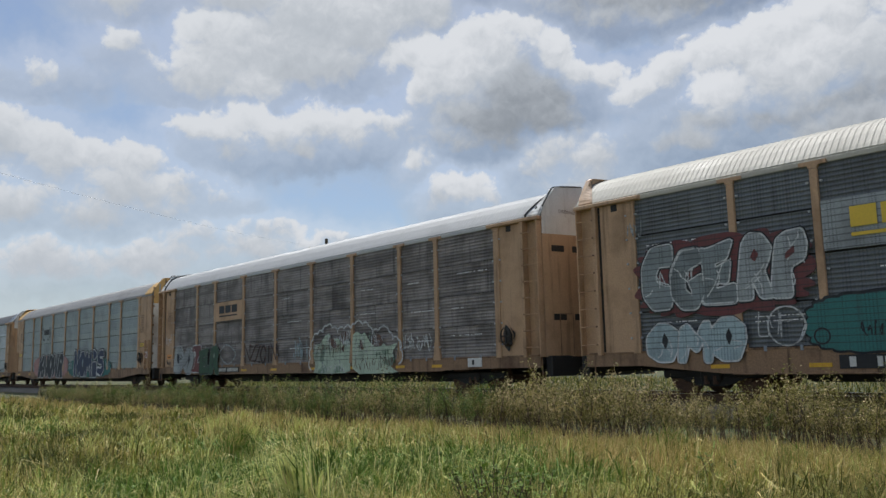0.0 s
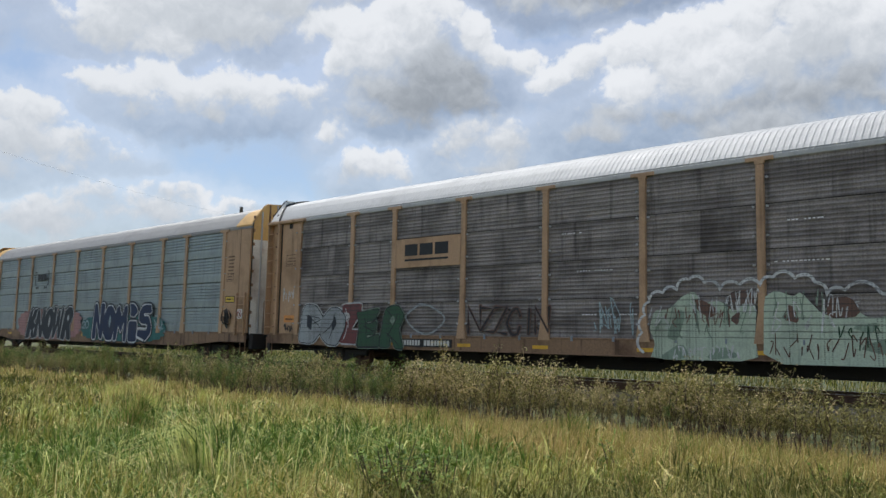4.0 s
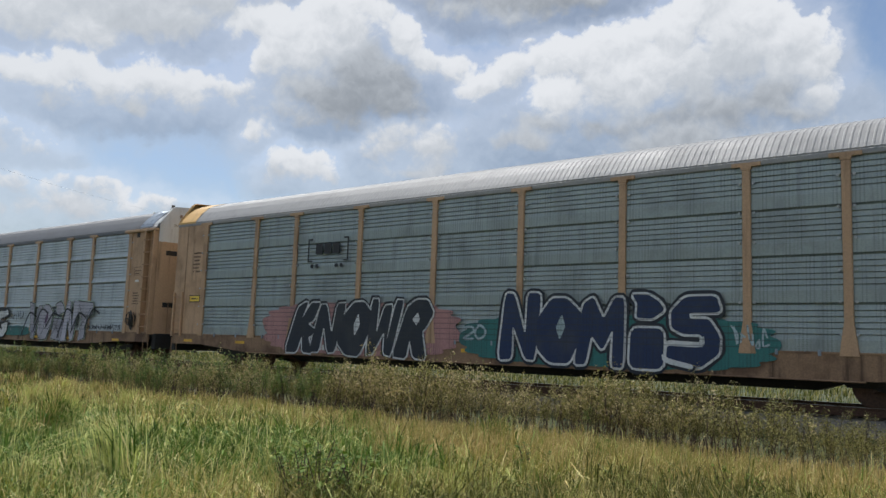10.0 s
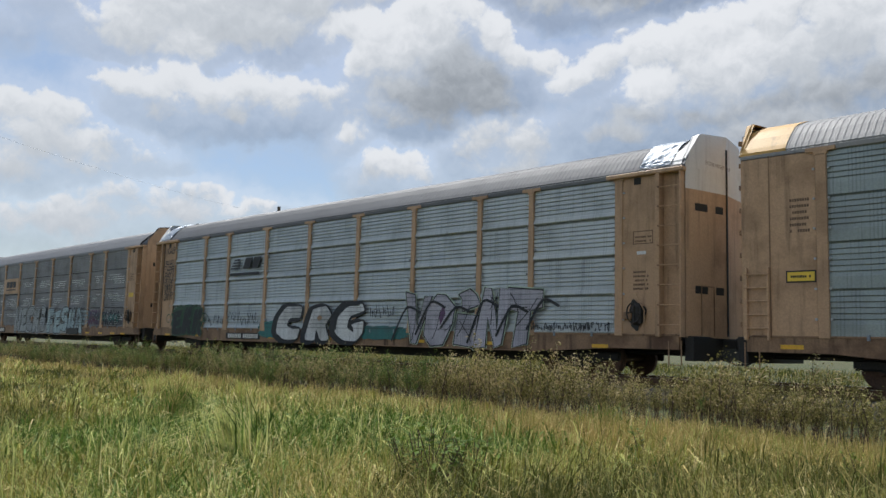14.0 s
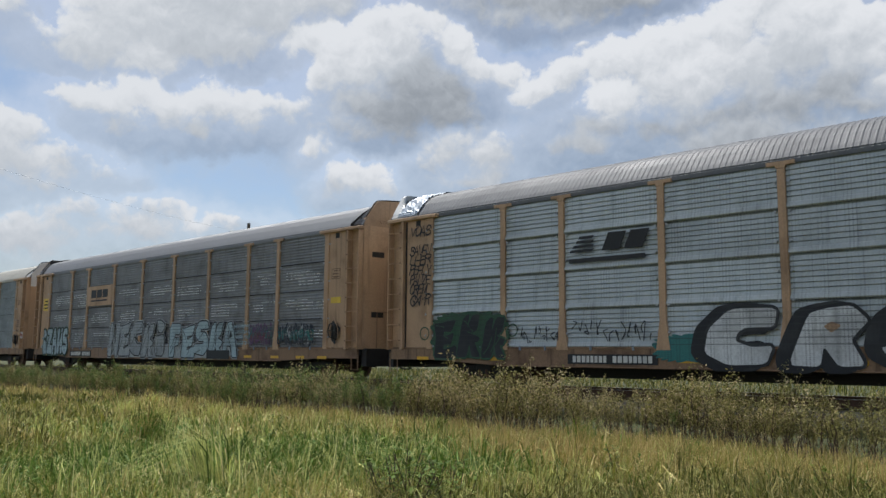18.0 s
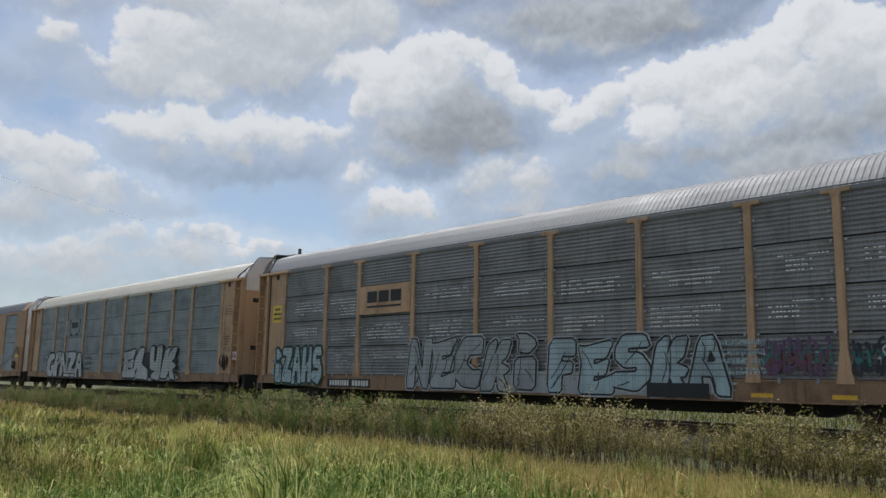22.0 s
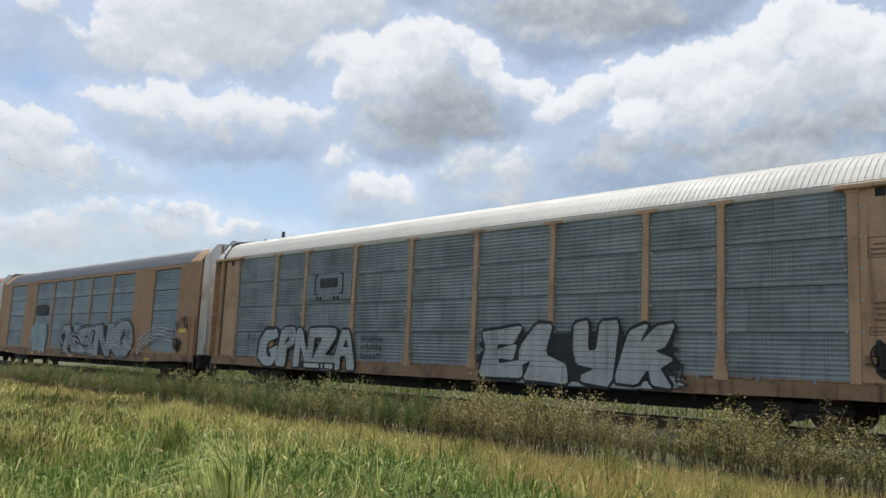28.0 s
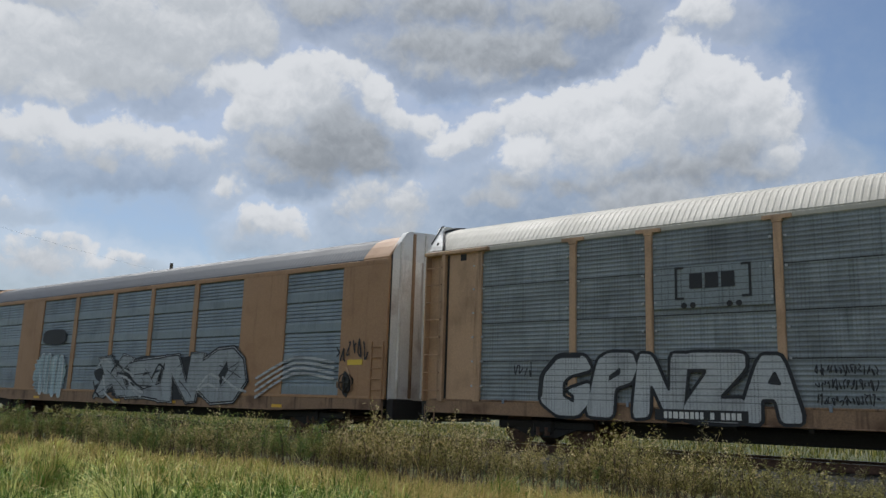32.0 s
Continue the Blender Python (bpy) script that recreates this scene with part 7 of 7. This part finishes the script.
tagged(new("weed_stalks", merge("weed_stalks", [w[0] for w in weeds], spots, STALK)), "brown stalks of the tall weeds along the track", "weeds", kind="stuff")
tagged(new("weed_thicket", merge("weed_thicket", [w[1] for w in weeds], olive, WEED)), "thicket of tall olive-brown seeding weeds along the track", "weeds", kind="stuff")
tagged(new("green_weeds", merge("green_weeds", [w[1] for w in weeds], green, WEED_GREEN)), "green leafy weeds along the track", "weeds", kind="stuff")

for k, (x, y, size) in enumerate(((-4.3, 12.6, 1.02), (-4.9, 13.0, 0.8), (-3.2, 12.4, 0.9), (-9.6, 12.3, 0.7), (-15.8, 13.0, 0.9), (-20.5, 13.2, 1.05), (-23.0, 13.6, 1.0), (-6.8, 12.5, 0.6))):
    st, lf = weeds[k % 6]
    wd = tagged(new("tall_weed"), "single tall seeding weed standing out of the grass", "weed", group="tall weeds in the meadow")
    wd.matrix_basis = pose(x, y, height(x, y), 0, 0, 50 * k) @ Matrix.Scale(size, 4)
    part("stalk", st, STALK, wd)
    tagged(part("leaves", lf, WEED if k < 4 else WEED_GREEN, wd), kind="stuff")

TUFTS = []
for k, (x, y, tall, n) in enumerate(((-7.7, 4.6, 1.15, 150), (-8.3, 4.9, 0.9, 110), (-10.0, 10.2, 0.7, 220), (-5.2, 10.0, 0.6, 200), (-16.2, 9.6, 0.75, 260), (-7.6, 11.0, 0.7, 200), (-4.4, 7.4, 0.5, 200), (-20.5, 10.4, 0.8, 240), (-13.6, 6.9, 0.85, 420), (-12.6, 6.3, 0.75, 300), (-14.8, 7.6, 0.8, 300), (-8.4, 8.0, 0.6, 200), (-6.4, 6.6, 0.5, 220), (-18.0, 8.5, 0.75, 240))):
    rg = np.random.default_rng(300 + k)
    a, r = rg.uniform(0, 6.28, n), np.abs(rg.normal(0, 0.16, n))
    root = np.stack([np.cos(a) * r, np.sin(a) * r, np.zeros(n) - 0.03], 1)
    lean = np.stack([np.cos(a) * r * 1.6 + (-0.45 if k < 2 else 0.3), np.sin(a) * r * 1.6 - (0.3 if k < 2 else 0)], 1) + rg.normal(0, 0.22, (n, 2))
    tuft = tagged(new("grass_tuft", blades("grass_tuft", root, tall * rg.uniform(0.5, 1.1, n), lean, rg.uniform(0.007, 0.016, n) * (1.3 if k < 2 else 1.0), rg.uniform(0, 6.28, n), [PALE if k % 3 == 1 or k == 0 else LUSH, LUSH if k == 0 else STRAW], (rg.uniform(0, 1, n) < 0.3).astype(int))), "tall bright green grass tuft bending in the wind", "grass tuft", group="tall grass tufts")
    tuft.matrix_basis = pose(x, y, height(x, y))
    TUFTS.append((tuft, pose(x, y, height(x, y)), k * 1.7))


arcs = tagged(new("bent_stalk"), "pale dry stalks bent over in an arch beside the weeds", "stalk")
arcs.matrix_basis = pose(-10.4, 12.4, height(-10.4, 12.4))
for k, (dx, top, reach) in enumerate(((0.0, 0.75, -0.75), (0.12, 0.95, 0.55), (-0.1, 0.6, -0.45))):
    part("stalk", Shape().tube([(dx + reach * (i / 9) ** 1.6, -0.05 * k - 0.1 * i / 9, top * math.sin(2.1 * i / 9)) for i in range(10)], 0.0065 - 0.001 * k, 5), STRAW, arcs)


def leafy_bush(x, y, size, seed):
    """A low broad-leaved plant among the grass."""
    rnd = random.Random(seed)
    stems, lf = [], Shape()
    for k in range(16):
        a, t = Vector((rnd.uniform(-0.1, 0.1), rnd.uniform(-0.1, 0.1), -0.03)), rnd.uniform(0, 6.28)
        b = a + Vector((math.cos(t) * 0.2, math.sin(t) * 0.2, rnd.uniform(0.25, 0.6)))
        stems.append(Shape().rod(a, b, 0.006, 5, 0.003))
        for q in range(16):
            c = a.lerp(b, rnd.uniform(0.3, 1.05))
            u = rnd.uniform(0, 6.28)
            d = Vector((math.cos(u), math.sin(u), rnd.uniform(-0.1, 0.5))).normalized() * rnd.uniform(0.05, 0.1)
            w = Vector((-d.y, d.x, 0)).normalized() * rnd.uniform(0.012, 0.024)
            lf.add([c, c + d * 0.5 + w, c + d, c + d * 0.5 - w], [(0, 1, 2, 3)])
    bush = tagged(new("leafy_plant"), "low dark green broad-leaved plant among the grass", "plant", group="leafy plants in the meadow")
    bush.matrix_basis = pose(x, y, height(x, y), 0, 0, seed * 40) @ Matrix.Scale(size, 4)
    for st in stems:
        part("stem", st, STALK, bush)
    tagged(part("leaves", lf, DARK_LEAF, bush), kind="stuff")


DARK_LEAF = leafy("dark_plant_leaves", (0.055, 0.10, 0.010), (0.15, 0.23, 0.025), (0.22, 0.26, 0.05), 0.1, 0.3)
for k, (x, y, size) in enumerate(((-5.9, 5.6, 1.35), (-5.6, 5.3, 1.3), (-6.3, 5.8, 1.1), (-5.5, 5.8, 1.15), (-10.4, 8.6, 0.9), (-5.1, 8.2, 1.0), (-13.0, 9.0, 0.9), (-3.0, 9.0, 1.0))):
    leafy_bush(x, y, size, 400 + k)


def motions():
    """The train rolls past, its wheels turn with it, the clouds drift, the tall tufts sway."""
    times = [t for t, _ in ROLLED]
    dist = [d for _, d in ROLLED]
    for car, x in CARS:
        walk(car, [(t, pose(x + d, MID, RAIL)) for t, d in ROLLED])
    fine = [i * 0.1 for i in range(321)]
    for wheel, sx in ROLLING:
        walk(wheel, [(t, pose(sx, 0, 0.42, 0, math.degrees(np.interp(t, times, dist) / 0.42), 0)) for t in fine])
    walk(clouds, [(t, pose(0, 0, EYE, 0, 0, a)) for t, a in ((0, -2.2), (4, -1.6), (7, -0.95), (12, -0.7), (16, -0.25), (19, 0), (22, 0.4), (25, 0.85), (28, 0.9), (32, 1.0))])
    for tuft, m, ph in TUFTS:
        walk(tuft, [(i * 0.5, m @ pose(0, 0, 0, 1.5 * math.sin(i * 1.1 + ph), 3.0 * math.sin(i * 0.8 + ph) + 1.0 * math.sin(i * 2.1), 0)) for i in range(65)])


motions()
